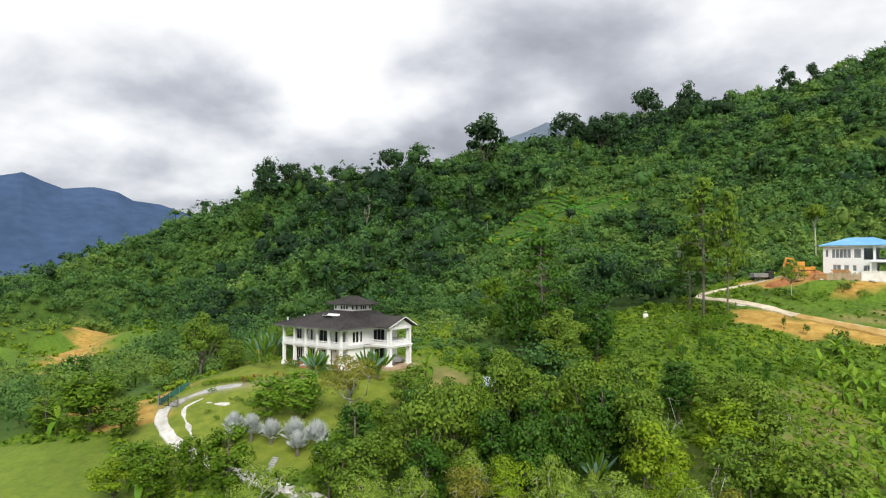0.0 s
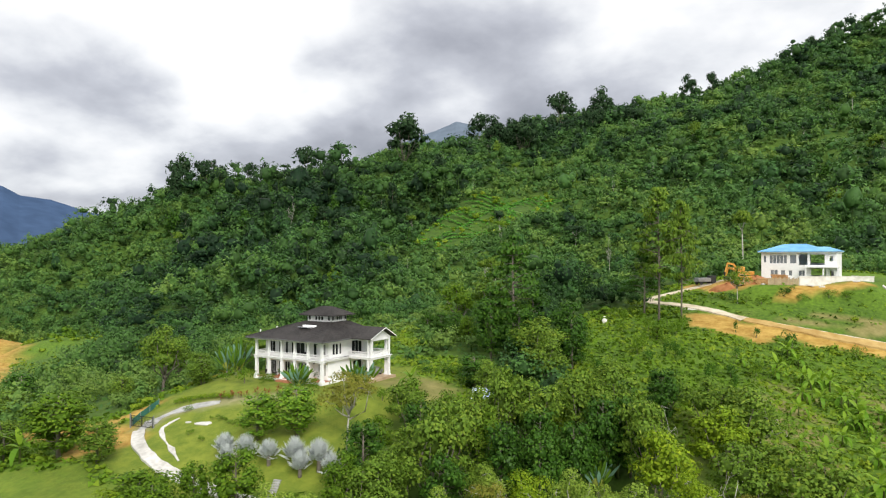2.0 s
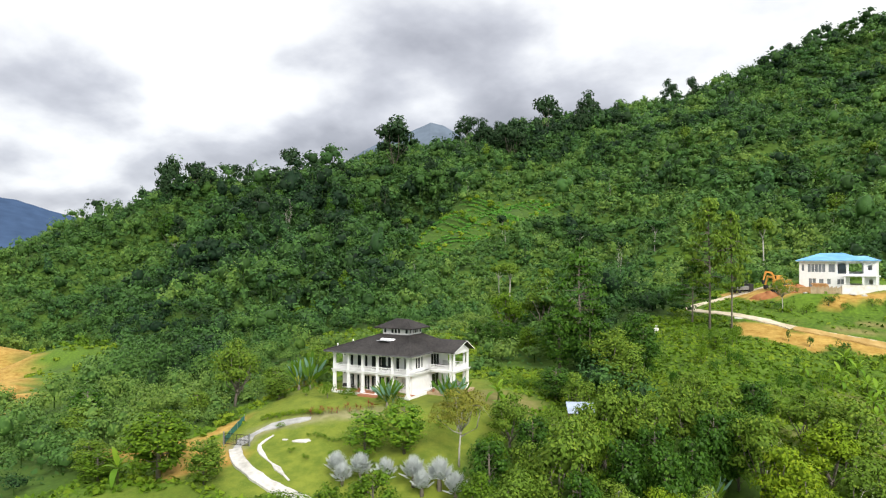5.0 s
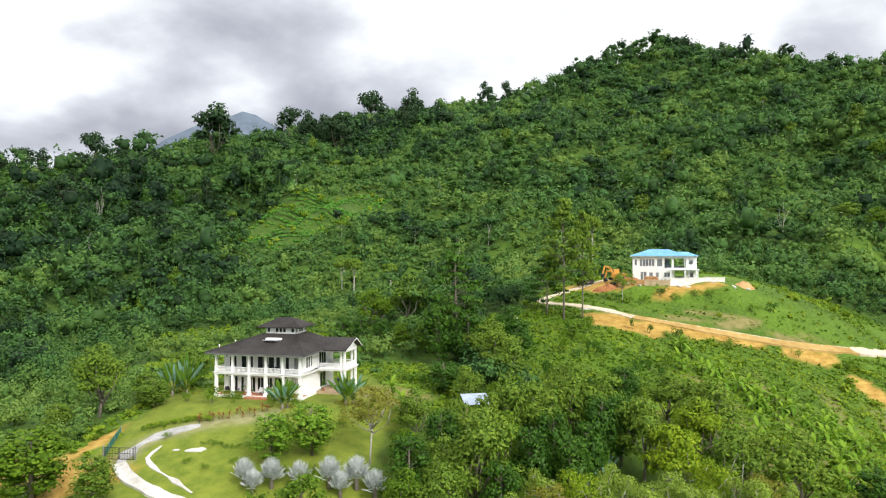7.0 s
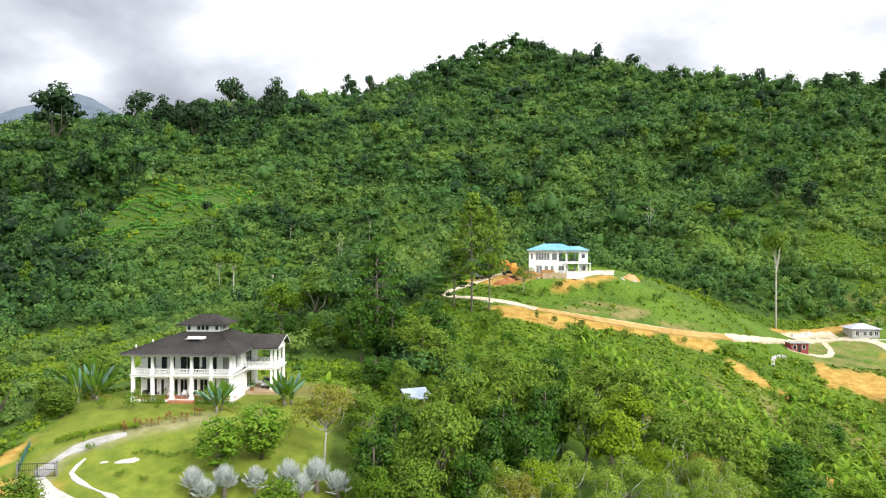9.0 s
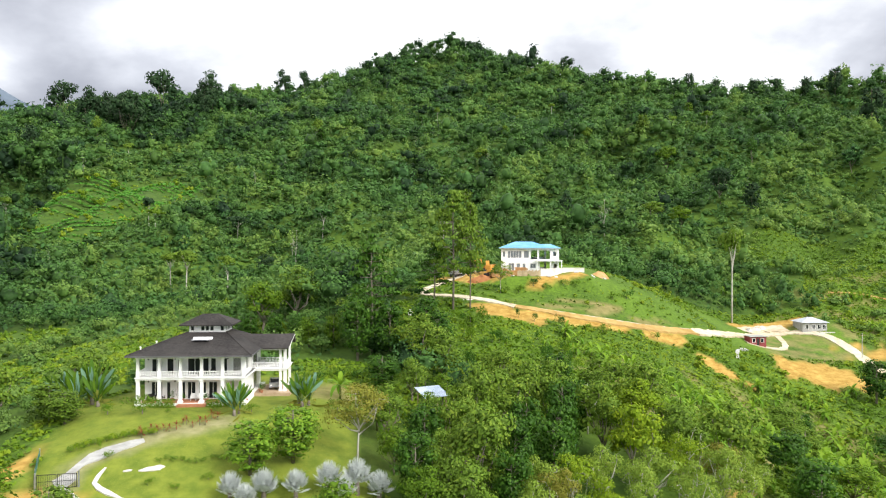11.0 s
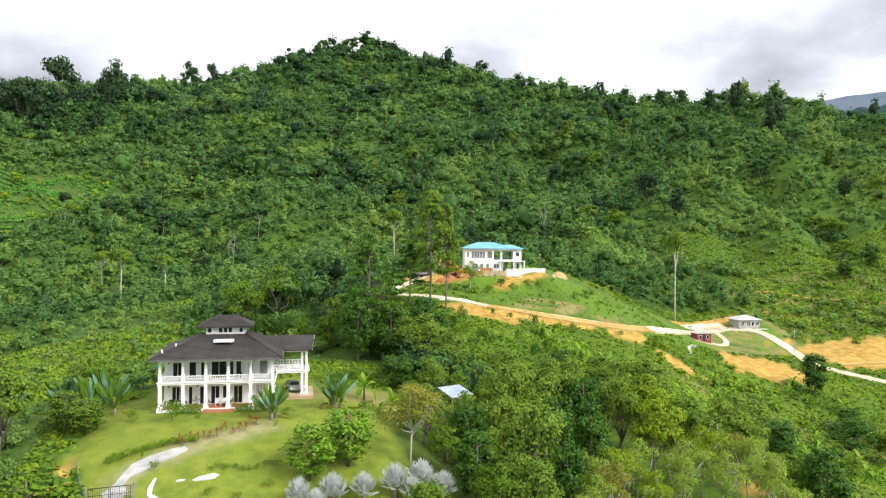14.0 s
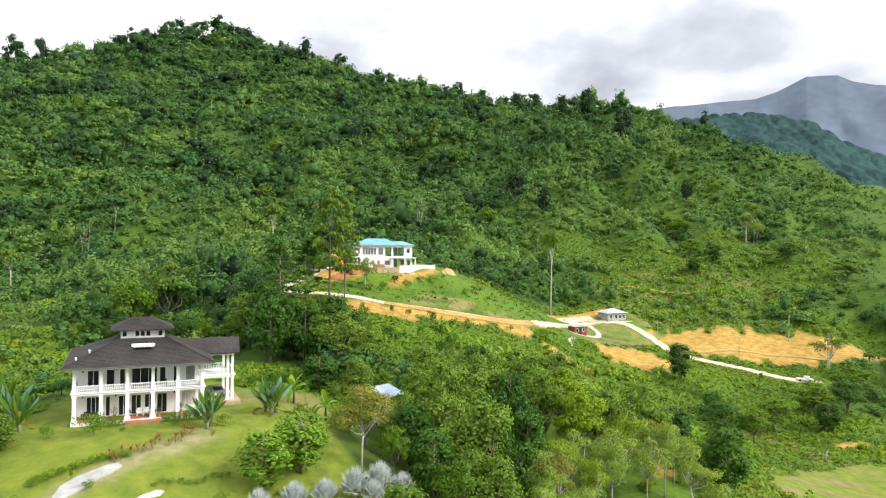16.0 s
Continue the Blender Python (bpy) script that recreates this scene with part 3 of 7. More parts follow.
def villa():
    h = thing("villa", "white two-storey villa with verandas, dark hipped roof and cupola", "house", VILLA)
    part("plinth", box(-7.35, 7.35, -0.35, 14.0, -1.2, 0.0), WHITE, h)
    part("veranda_floor", box(-7.30, 7.30, -0.30, 1.75, 0.0, 0.06), TERRA, h, "terracotta tiled veranda floor")
    part("carport_floor", box(7.3, 12.4, 5.2, 12.2, -1.3, 0.04), PALETILE, h, "sandy tiled carport floor")
    part("entrance_step", box(-1.6, 2.2, -1.3, -0.35, -0.9, -0.10), TERRA, h, "terracotta entrance step")
    # storeys
    for z0, z1 in ((0.06, 3.15), (3.5, 6.42)):
        part("wall", box(-6.7, 6.7, 1.75, 13.6, z0, z1), WHITE, h, bevel=0.01)
    part("floor_band", box(-7.3, 7.3, -0.3, 14.0, 3.15, 3.5), WHITE, h, bevel=0.03)
    part("band_moulding", box(-7.42, 7.42, -0.42, 14.1, 3.40, 3.5), WHITE, h, bevel=0.03)
    part("top_beam", box(-7.25, 7.25, -0.25, 13.9, 6.12, 6.45), WHITE, h, bevel=0.02)
    xs = [-7 + 2.8 * k for k in range(6)]
    side = [(-7, y) for y in (4.6, 9.0, 13.4)]
    for x, y in [(x, 0) for x in xs] + side:
        low = Shape().post(x, y, 0.0, 0.32, 0.72, 0.58).post(x, y, 0.32, 2.95, 0.44, 0.40).post(x, y, 2.95, 3.15, 0.50, 0.56)
        part("column", low, WHITE, h)
        up = Shape().post(x, y, 3.5, 4.45, 0.42, 0.42).post(x, y, 4.45, 5.95, 0.36, 0.34).post(x, y, 5.95, 6.12, 0.44, 0.48)
        part("column", up, WHITE, h)
    for a, b in zip(xs[:-1], xs[1:]):
        balustrade(h, (a + 0.21, 0), (b - 0.21, 0), 3.5)
    balustrade(h, (-7, 0.21), (-7, 4.39), 3.5)
    balustrade(h, (-7, 4.81), (-7, 8.79), 3.5)
    balustrade(h, (7, 0.21), (7, 1.70), 3.5)
    # front openings
    for c, w, n in ((-5.1, 1.15, 2), (-3.25, 0.8, 1), (-1.95, 0.5, 1), (2.55, 0.6, 1), (4.1, 0.55, 1)):
        window(h, "y", 1.75, c, 4.0 if w > 1 else 3.75, w, 1.75 if w > 1 else 2.05, n)
    louvre = window(h, "y", 1.75, 5.75, 4.0, 1.0, 1.8, 1)
    for k in range(14):
        part("slat", box(5.26, 6.24, 1.70, 1.728, 4.03 + k * 0.127, 4.12 + k * 0.127), GREYCON, louvre)
    window(h, "y", 1.75, 0.5, 3.6, 2.75, 2.3, 3, door=True)
    for c, w, n in ((-5.05, 1.4, 3), (-3.5, 0.4, 1), (-1.8, 1.0, 2), (-0.4, 1.0, 2), (1.05, 0.95, 2), (2.5, 1.05, 2)):
        window(h, "y", 1.75, c, 0.2 if w < 1.3 else 0.65, w, 2.3 if w < 1.3 else 1.9, n, door=w < 1.3)
    win = window(h, "y", 1.75, 5.6, 0.85, 1.5, 1.7, 4)
    part("curtain", box(4.87, 6.33, 1.715, 1.728, 0.87, 2.53), CURTAIN, win, "pale drawn curtain")
    for c, z in ((-6.2, 5.6), (-2.6, 5.7), (1.9 + 2.6, 5.7), (-6.2, 2.5), (-2.65, 2.5), (3.9, 2.5)):
        part("wall_lamp", box(c - 0.08, c + 0.08, 1.62, 1.75, z, z + 0.22), BLACK, h, "small dark wall lamp", bevel=0.02)
    # east wall
    for c, w in ((3.1, 0.55), (3.85, 0.55), (4.75, 0.4)):
        window(h, "x", 6.7, c, 4.05, w, 1.7, 1)
    part("side_band", box(6.7, 7.05, 1.75, 5.2, 3.5, 3.75), WHITE, h)
    # main roof and cupola
    part("roof", hip_roof(-8.25, 8.25, -1.25, 14.9, 6.45, -2.4, 3.05, 6.95, 11.15, 8.86), ROOF, h, "dark grey shingle roof")
    for strip in shingle_courses(-8.25, 8.25, -1.25, 14.9, 6.62, -2.4, 3.05, 6.95, 11.15, 8.87, 22):
        part("shingle_course", strip, ROOF, h)
    for p, q in (((-8.25, -1.25, 6.66), (-2.4, 6.95, 8.90)), ((8.25, -1.25, 6.66), (3.05, 6.95, 8.90))):
        part("hip_cap", Shape().tube([p, q], [0.10, 0.10], 6), ROOF, h)
    cup = part("cupola_wall", box(-2.27, 2.92, 7.08, 11.04, 8.72, 9.86), WHITE, h)
    for c in (-1.78, -0.32, 0.33, 0.98, 2.43):
        window(cup, "y", 7.08, c, 9.12, 0.44, 0.62, 1)
        window(cup, "x", 2.92, 9.06 + (c - 0.33) * 0.76, 9.12, 0.38, 0.62, 1)
    part("cupola_roof", hip_roof(-3.45, 4.1, 6.15, 11.95, 9.86, -0.75, 1.4, 8.95, 9.15, 11.4), ROOF, h, "dark grey shingle cupola roof")
    for strip in shingle_courses(-3.45, 4.1, 6.15, 11.95, 10.03, -0.75, 1.4, 8.95, 9.15, 11.41, 10):
        part("shingle_course", strip, ROOF, h)
    # fascia and gutter
    for b in ((-8.3, 8.3, -1.34, -1.25), (-8.3, 8.3, 14.9, 14.98)):
        part("gutter", box(*b, 6.44, 6.62), GUTTER, h)
    for b in ((-8.34, -8.25, -1.25, 14.9), (8.25, 8.34, -1.25, 5.6), (8.25, 8.34, 12.6, 14.9)):
        part("gutter", box(*b, 6.44, 6.62), GUTTER, h)
    # east wing: balcony over a carport, gabled
    part("balcony_slab", box(6.7, 11.75, 6.55, 11.8, 3.1, 3.5), WHITE, h, bevel=0.03)
    part("slab_moulding", Shape().box(7.45, 11.87, 6.43, 6.55, 3.40, 3.5).box(11.75, 11.87, 6.55, 11.92, 3.40, 3.5), WHITE, h)
    part("wing_beam", Shape().box(6.7, 11.65, 6.65, 6.95, 6.15, 6.45).box(6.7, 11.65, 11.4, 11.7, 6.15, 6.45).box(11.35, 11.65, 6.95, 11.4, 6.15, 6.45), WHITE, h)
    for x, y in ((11.45, 6.82), (10.85, 6.82), (11.45, 11.53), (10.85, 11.53)):
        part("column", Shape().post(x, y, -0.3, 0.3, 0.55, 0.48).post(x, y, 0.3, 3.1, 0.36, 0.34), WHITE, h)
        part("column", Shape().post(x, y, 3.5, 6.15, 0.32, 0.30), WHITE, h)
    balustrade(h, (6.75, 6.8), (10.7, 6.8), 3.5)
    balustrade(h, (11.5, 7.0), (11.5, 11.35), 3.5)
    balustrade(h, (10.7, 11.55), (6.75, 11.55), 3.5)
    window(h, "x", 6.7, 9.0, 3.6, 2.6, 2.25, 3, door=True)
    window(h, "x", 6.7, 9.1, 0.15, 2.2, 2.3, 2, door=True)
    x0, x1, y0, y1, ym, z0, z1 = 3.0, 12.2, 5.6, 12.7, 9.15, 6.47, 8.15
    gable = Shape()
    for za, zb in ((z0, z1), (z0 + 0.16, z1 + 0.16)):
        gable.v += [(x0, y0, za), (x1, y0, za), (x1 + 0.4, ym, zb), (x0, ym, zb), (x1, y1, za), (x0, y1, za)]
    gable.f = [(0, 3, 2, 1), (3, 5, 4, 2), (6, 7, 8, 9), (9, 8, 10, 11), (0, 1, 7, 6), (4, 5, 11, 10)]
    part("wing_roof", gable, ROOF, h, "dark grey shingle gable roof")
    part("barge_board", Shape().add(
        [(x1 + 0.01, y0, z0), (x1 + 0.41, ym, z1), (x1 + 0.01, y1, z0), (x1 + 0.01, y0, z0 + 0.17), (x1 + 0.41, ym, z1 + 0.17), (x1 + 0.01, y1, z0 + 0.17)],
        [(0, 1, 4, 3), (1, 2, 5, 4)]), WHITE, h)
    part("gable_wall", Shape().add([(11.6, 6.3, 6.45), (11.6, 12.0, 6.45), (11.6, ym, z1 - 0.15), (11.45, 6.3, 6.45), (11.45, 12.0, 6.45), (11.45, ym, z1 - 0.15)],
                                   [(0, 1, 2), (5, 4, 3), (0, 2, 5, 3), (2, 1, 4, 5), (0, 3, 4, 1)]), WHITE, h)
    return h


villa()


PALEGLASS = material("collector_glass", (0.38, 0.40, 0.43), (0.52, 0.54, 0.57), rough=0.15, grain=1.0, blotch=0.5, bump=0.0, spec=0.5)


def solar_heater():
    h = thing("solar_water_heater", "white solar water heater tank with panel on the dark roof", "heater",
              VILLA @ pose(0.35, 3.75, 7.98, -15.5))
    part("panel", box(-1.15, 1.15, -0.75, 0.55, 0.02, 0.10), PALEGLASS, h, "pale reflecting glass panel")
    part("tank", Shape().tube([(-1.35, 0.85, 0.30), (-1.28, 0.85, 0.30), (1.28, 0.85, 0.30), (1.35, 0.85, 0.30)], [0.34, 0.42, 0.42, 0.34], 12), WHITE, h, smooth=True)
    part("bracket", Shape().box(-1.0, -0.9, -0.9, 0.9, -0.05, 0.03).box(0.9, 1.0, -0.9, 0.9, -0.05, 0.03), STEEL, h)


solar_heater()
for px, py, pz in ((-5.6, 3.2, 7.05), (-6.9, 0.7, 6.6)):
    v = thing("vent_pipe", "white capped vent pipe standing on the shingle roof", "pipe", VILLA @ pose(px, py, pz), group="roof vents")
    part("pipe", Shape().tube([(0, 0, 0), (0, 0, 1.0)], [0.09, 0.09], 8), WHITE, v)
    part("cap", Shape().tube([(0, 0, 0.95), (0, 0, 1.08)], [0.15, 0.11], 8), WHITE, v)


# ---- the blue-roofed house on the knoll ----
# panes of a lighter grey than the villa's glass
PANE = material("light_grey_window_glass", (0.13, 0.15, 0.17), (0.24, 0.26, 0.28), rough=0.2, grain=1.0, blotch=0.5, bump=0.0, spec=0.5)


def blue_house():
    h = thing("unfinished_house", "white two-storey house under construction with a blue metal roof", "house", pose(66.0, 92.4, 13.95, 0, 0, -15.0))
    L, D, W, E = 15.8, 9.0, 12.6, 5.2
    part("slab", Shape().box(-0.3, W, -0.3, D, -0.8, 0.12).box(W, L + 0.3, -0.3, E, -0.8, 0.12), GREYCON, h)
    for u0, u1, z0, z1 in ((0, 8.6, 0.12, 6.3), (8.6, 12.2, 0.12, 0.9), (8.6, 12.2, 2.4, 3.8), (8.6, 12.2, 5.8, 6.3), (12.2, W, 0.12, 6.3)):
        part("back_wall", box(u0, u1, D - 0.2, D, z0, z1), WHITE, h)
    part("west_wall", box(0, 0.2, 0.2, D - 0.2, 0.12, 6.3), WHITE, h)
    part("east_wall", box(W - 0.2, W, E, D - 0.2, 0.12, 6.3), WHITE, h)
    part("wing_wall", Shape().box(L - 0.2, L, 0.2, E - 0.2, 0.12, 6.3).box(13.6, L, E - 0.2, E, 0.12, 6.3), WHITE, h)
    part("floor_slab", Shape().box(0.2, W - 0.2, 0.2, D - 0.2, 3.05, 3.3).box(W - 0.2, L - 0.2, 0.2, E - 0.2, 3.05, 3.3), WHITE, h)
    # front wall with real openings, cut into piers and bands
    holes_low = [(2.0, 3.6, 0.12, 2.3), (4.2, 5.2, 0.9, 2.2), (5.9, 6.7, 0.9, 2.2), (8.0, 9.5, 0.9, 2.2), (10.6, 13.6, 0.12, 2.7), (14.4, 15.2, 1.0, 2.2)]
    holes_up = [(0.5, 1.1, 3.9, 5.6), (1.8, 5.6, 3.7, 5.7), (6.2, 7.6, 3.7, 5.7), (8.1, 9.9, 3.4, 5.8), (10.4, 13.4, 3.4, 5.8), (14.2, 15.1, 4.3, 5.4)]
    for holes, z0, z1 in ((holes_low, 0.12, 3.05), (holes_up, 3.05, 6.3)):
        u = 0.0
        for a, b, za, zb in holes:
            part("wall_pier", box(u, a, 0.0, 0.2, z0, z1), WHITE, h)
            if za > z0:
                part("sill_wall", box(a, b, 0.002, 0.2, z0, za), WHITE, h)
            part("lintel", box(a, b, 0.002, 0.2, zb, z1), WHITE, h)
            u = b
        part("wall_pier", box(u, L, 0.0, 0.2, z0, z1), WHITE, h)
    for a, b, za, zb in holes_low[:4] + holes_up[:3]:
        f = part("window_frame", Shape().box(a, b, 0.06, 0.12, za, za + 0.08).box(a, b, 0.06, 0.12, zb - 0.08, zb), WHITE, h)
        n = max(int((b - a) / 0.75), 1)
        for i in range(n + 1):
            u = a + (b - a) * i / n
            part("mullion", box(u - 0.05, u + 0.05, 0.05, 0.13, za, zb), WHITE, f)
        part("pane", box(a, b, 0.10, 0.115, za, zb), PANE, f)
    part("porch_roof", box(9.6, L + 0.9, -1.6, 0.0, 2.85, 3.1), WHITE, h)
    for u in (9.8, 13.4, L + 0.6):
        part("porch_post", box(u - 0.14, u + 0.14, -1.5, -1.2, 0.0, 2.85), WHITE, h)
    part("fascia", Shape().box(-0.5, L + 0.3, -0.62, -0.5, 6.2, 6.42).box(-0.5, -0.38, -0.5, D + 0.5, 6.2, 6.42).box(L + 0.18, L + 0.3, -0.5, E + 0.4, 6.2, 6.42), WHITE, h)
    part("roof", hip_roof(-0.7, W + 0.9, -0.8, D + 0.8, 6.42, 3.9, 8.7, 4.2, 4.8, 8.25, 0.1), BLUE, h, "bright blue ribbed metal roof")
    part("wing_roof", hip_roof(8.6, L + 0.5, -0.78, E + 0.6, 6.415, 9.6, 13.6, 2.3, 2.6, 7.55, 0.1), BLUE, h, "lower blue metal roof of the end bay")
    for i in range(28):
        u = -0.5 + (W + 1.2) * i / 27
        t = min(1.0, (u + 0.7) / 4.6, (W + 0.9 - u) / 4.8)
        if t > 0.05:
            part("roof_rib", Shape().tube([(u, -0.8, 6.54), (u, -0.8 + 5.0 * t, 6.54 + 1.73 * t)], [0.03, 0.03], 4), BLUE, h)
    wall = thing("retaining_wall", "whitewashed concrete retaining wall below the unfinished house", "wall", pose(73.6, 81.0, 13.1, 0, 0, 24.3))
    part("wall", box(0, 16.0, -0.15, 0.15, -1.6, 1.80), LIMEWASH, wall)
    part("coping", box(-0.1, 16.1, -0.23, 0.23, 1.80, 1.92), LIMEWASH, wall)
    part("return_wall", box(15.7, 16.0, 0.15, 8.0, -0.8, 1.80), LIMEWASH, wall)
    hoard = thing("hoarding", "weathered timber plank hoarding beside the retaining wall", "fence", pose(67.5, 81.25, 13.1, 0, 0, -3))
    for i in range(21):
        u = i * 0.29
        part("plank", box(u, u + 0.26, 0.03 * (i % 3), 0.07 + 0.03 * (i % 3), -0.9, 1.35 + 0.15 * ((i * 7) % 3)), PLANK, hoard)


blue_house()

# ---- roads ----
def ribbon(name, points, width, mat, lift, label, category, edge=0.25, seed=3, taper=False):
    """A strip of paving laid on the ground along a smooth line, with an uneven edge."""
    line = catmull(points, 1.2)
    r = random.Random(seed)
    s, k = Shape(), 5
    for i, p in enumerate(line):
        d = (line[min(i + 1, len(line) - 1)] - line[max(i - 1, 0)]).normalized()
        n = Vector((-d.y, d.x, 0))
        w = width / 2 + r.uniform(-edge, edge) * 0.5
        if taper:
            w *= min(1.0, 0.6 + i / 5, 0.6 + (len(line) - 1 - i) / 5)
        mid = ground_z(p.x, p.y)
        for j in range(k):
            q = p + n * w * (j / (k - 1) * 2 - 1)
            s.v.append((q.x, q.y, max(mid, ground_z(q.x, q.y)) * 0.5 + ground_z(q.x, q.y) * 0.5 + lift))
    for i in range(len(line) - 1):
        for j in range(k - 1):
            a = i * k + j
            s.f.append((a, a + k, a + k + 1, a + 1))
    o = len(s.v)
    s.v += [(x, y, z - 0.5) for x, y, z in s.v]
    for i in range(len(line) - 1):
        for j in (0, k - 1):
            a, b = i * k + j, (i + 1) * k + j
            s.f.append((a, a + o, b + o, b) if j else (a, b, b + o, a + o))
    return tagged(part(name, s, mat, smooth=False), label, category, kind="structure")


ribbon("road_west", ROAD[:8], 2.2, DIRTROAD, 0.10, "pale concrete hill road bending up to the building site", "road", 0.4)
ribbon("road_middle", ROAD[7:12], 2.2, TANTRACK, 0.096, "tan earth road below the knoll", "road", 0.5)
ribbon("road_east", ROAD[11:], 3.0, DIRTROAD, 0.104, "cream gravel road winding down the valley", "road", 0.7)
ribbon("kerb", [(x, y + 1.25) for x, y in ROAD[6:12]], 0.22, DIRTROAD, 0.05, "thin pale concrete kerb along the hill road", "kerb", 0.12)
ribbon("drive", DRIVE[2:7], 1.8, GREYCON, 0.07, "worn grey concrete garden drive across the lawn", "drive", 0.9, taper=True)
ribbon("pavement", DRIVE[6:], 1.65, CONCRETE, 0.20, "white concrete ramp below the garden gate", "pavement", 0.2)
ribbon("path", [(-6.0, -16.6), (-6.4, -19.2), (-4.6, -21.0), (-3.1, -22), (-0.5, -23.4), (2.5, -25.2)], 0.55, CONCRETE, 0.10, "white concrete path on the garden slope", "path", 0.4, taper=True)
ribbon("side_road", [(150, 92), (147, 84), (142, 80), (132, 80)], 1.6, DIRTROAD, 0.12, "narrow pale track to the red hut", "track", 0.3)
ribbon("bank_ledge", [(172, 65.5), (183.5, 62.9), (193.4, 58.2), (201.7, 52.4), (206, 44)], 1.3, TANTRACK, 0.12, "narrow pale ledge cut across the bare earth bank", "track", 0.5)
ribbon("terrace_path", [(181.5, 112), (194.8, 110.5), (204.8, 102.7), (211.8, 95), (224, 91.5)], 0.9, TANTRACK, 0.1, "thin tan footpath along a grassy terrace", "path", 0.5)
ribbon("culvert", [(120.5, 65.5), (122.5, 69), (125, 71.6), (128, 73)], 0.8, GREYCON, 0.3, "pale concrete culvert chute on the grass bank", "culvert", 0.2)
ribbon("yard", [(141, 94.5), (148, 97.5), (156, 96.5)], 5.5, DIRTROAD, 0.08, "pale gravel yard in front of a grey house", "yard", 1.0)


# ---- woods ----
LEAF_DARK = leaf_material("dark_glossy_leaves", (0.016, 0.042, 0.007), (0.112, 0.210, 0.022), rough=0.4)
LEAF_OLIVE = leaf_material("olive_leaves", (0.044, 0.078, 0.009), (0.29, 0.365, 0.042))
LEAF_YELLOW = leaf_material("yellow_green_leaves", (0.085, 0.125, 0.006), (0.38, 0.44, 0.022))
LEAF_BROWN = leaf_material("brownish_leaves", (0.17, 0.145, 0.020), (0.42, 0.34, 0.055))
LEAF_PALE = leaf_material("pale_green_leaves", (0.14, 0.185, 0.020), (0.42, 0.47, 0.07))
# emergent trees' dark leaves, with distance haze put into the colour
LEAF_RIDGE_HAZY = leaf_material("hazy_ridge_leaves", (0.016, 0.032, 0.014), (0.062, 0.105, 0.040))
LEAF_LAWN = leaf_material("lawn_blades", (0.115, 0.165, 0.014), (0.215, 0.262, 0.028))
LEAF_CROP = leaf_material("crop_leaves", (0.045, 0.135, 0.016), (0.165, 0.370, 0.045))
LEAF_FRESH = leaf_material("fresh_glossy_leaves", (0.050, 0.110, 0.010), (0.30, 0.42, 0.035), rough=0.4)
LEAF_SILVER = leaf_material("silver_fan_leaves", (0.40, 0.45, 0.44), (0.72, 0.76, 0.74), rough=0.6, trans=0.25, plain=True)
LEAF_BANANA = leaf_material("banana_leaves", (0.075, 0.155, 0.012), (0.28, 0.41, 0.035), rough=0.45, trans=0.35)
LEAF_RED = leaf_material("red_leaves", (0.20, 0.040, 0.018), (0.42, 0.105, 0.045), rough=0.5)


def leaf_cloud(centres, normals, sizes, tones, aspect=0.7, seed=1, outward=None, bent=0.7, plain=False):
    """Small bent leaf clumps of two triangles (plain: one): vertices, faces and a tone for each vertex."""
    r = np.random.RandomState(seed)
    n = len(centres)
    nrm = normals / np.maximum(np.linalg.norm(normals, axis=1, keepdims=True), 1e-6)
    u = np.cross(nrm, r.normal(size=(n, 3)))
    u /= np.maximum(np.linalg.norm(u, axis=1, keepdims=True), 1e-6)
    v = np.cross(nrm, u)
    s = sizes[:, None]
    fold = nrm * s * 0.25
    verts = np.stack([centres - u * s, centres - v * s * aspect - fold, centres + u * s, centres + v * s * aspect - fold], 1).reshape(-1, 3)
    corners = 4
    if plain:
        corners = 3
        verts = np.stack([centres + u * s, centres - u * s * 0.55 + v * s * 0.85, centres - u * s * 0.55 - v * s * 0.85], 1).reshape(-1, 3)
        faces = np.arange(n * 3).reshape(-1, 3)
    k = np.arange(n)[:, None] * 4
    faces = faces if plain else np.concatenate([k + np.array([[0, 1, 2]]), k + np.array([[0, 2, 3]])], 1).reshape(-1, 3)
    soft = nrm * bent + outward / np.maximum(np.linalg.norm(outward, axis=1, keepdims=True), 1e-6) if outward is not None else nrm
    soft /= np.maximum(np.linalg.norm(soft, axis=1, keepdims=True), 1e-6)
    return verts, faces, np.repeat(tones, corners), np.repeat(soft, corners, 0)


def raw_mesh(name, verts, faces, tones, mat, normals=None, hues=None):
    me = bpy.data.meshes.new(name)
    nf = len(faces)
    me.vertices.add(len(verts))
    me.vertices.foreach_set("co", verts.astype(np.float32).reshape(-1))
    me.loops.add(nf * 3)
    me.loops.foreach_set("vertex_index", faces.astype(np.int32).reshape(-1))
    me.polygons.add(nf)
    me.polygons.foreach_set("loop_start", np.arange(nf, dtype=np.int32) * 3)
    me.polygons.foreach_set("loop_total", np.full(nf, 3, dtype=np.int32))
    at = me.attributes.new("tone", "FLOAT", "POINT")
    at.data.foreach_set("value", tones.astype(np.float32))
    if hues is not None:
        at = me.attributes.new("hue", "FLOAT", "POINT")
        at.data.foreach_set("value", hues.astype(np.float32))
    me.materials.append(mat)
    me.update(calc_edges=True)
    me.validate()
    if normals is not None:
        at = me.attributes.new("custom_normal", "FLOAT_VECTOR", "POINT")
        at.data.foreach_set("vector", normals.astype(np.float32).reshape(-1))
    return me


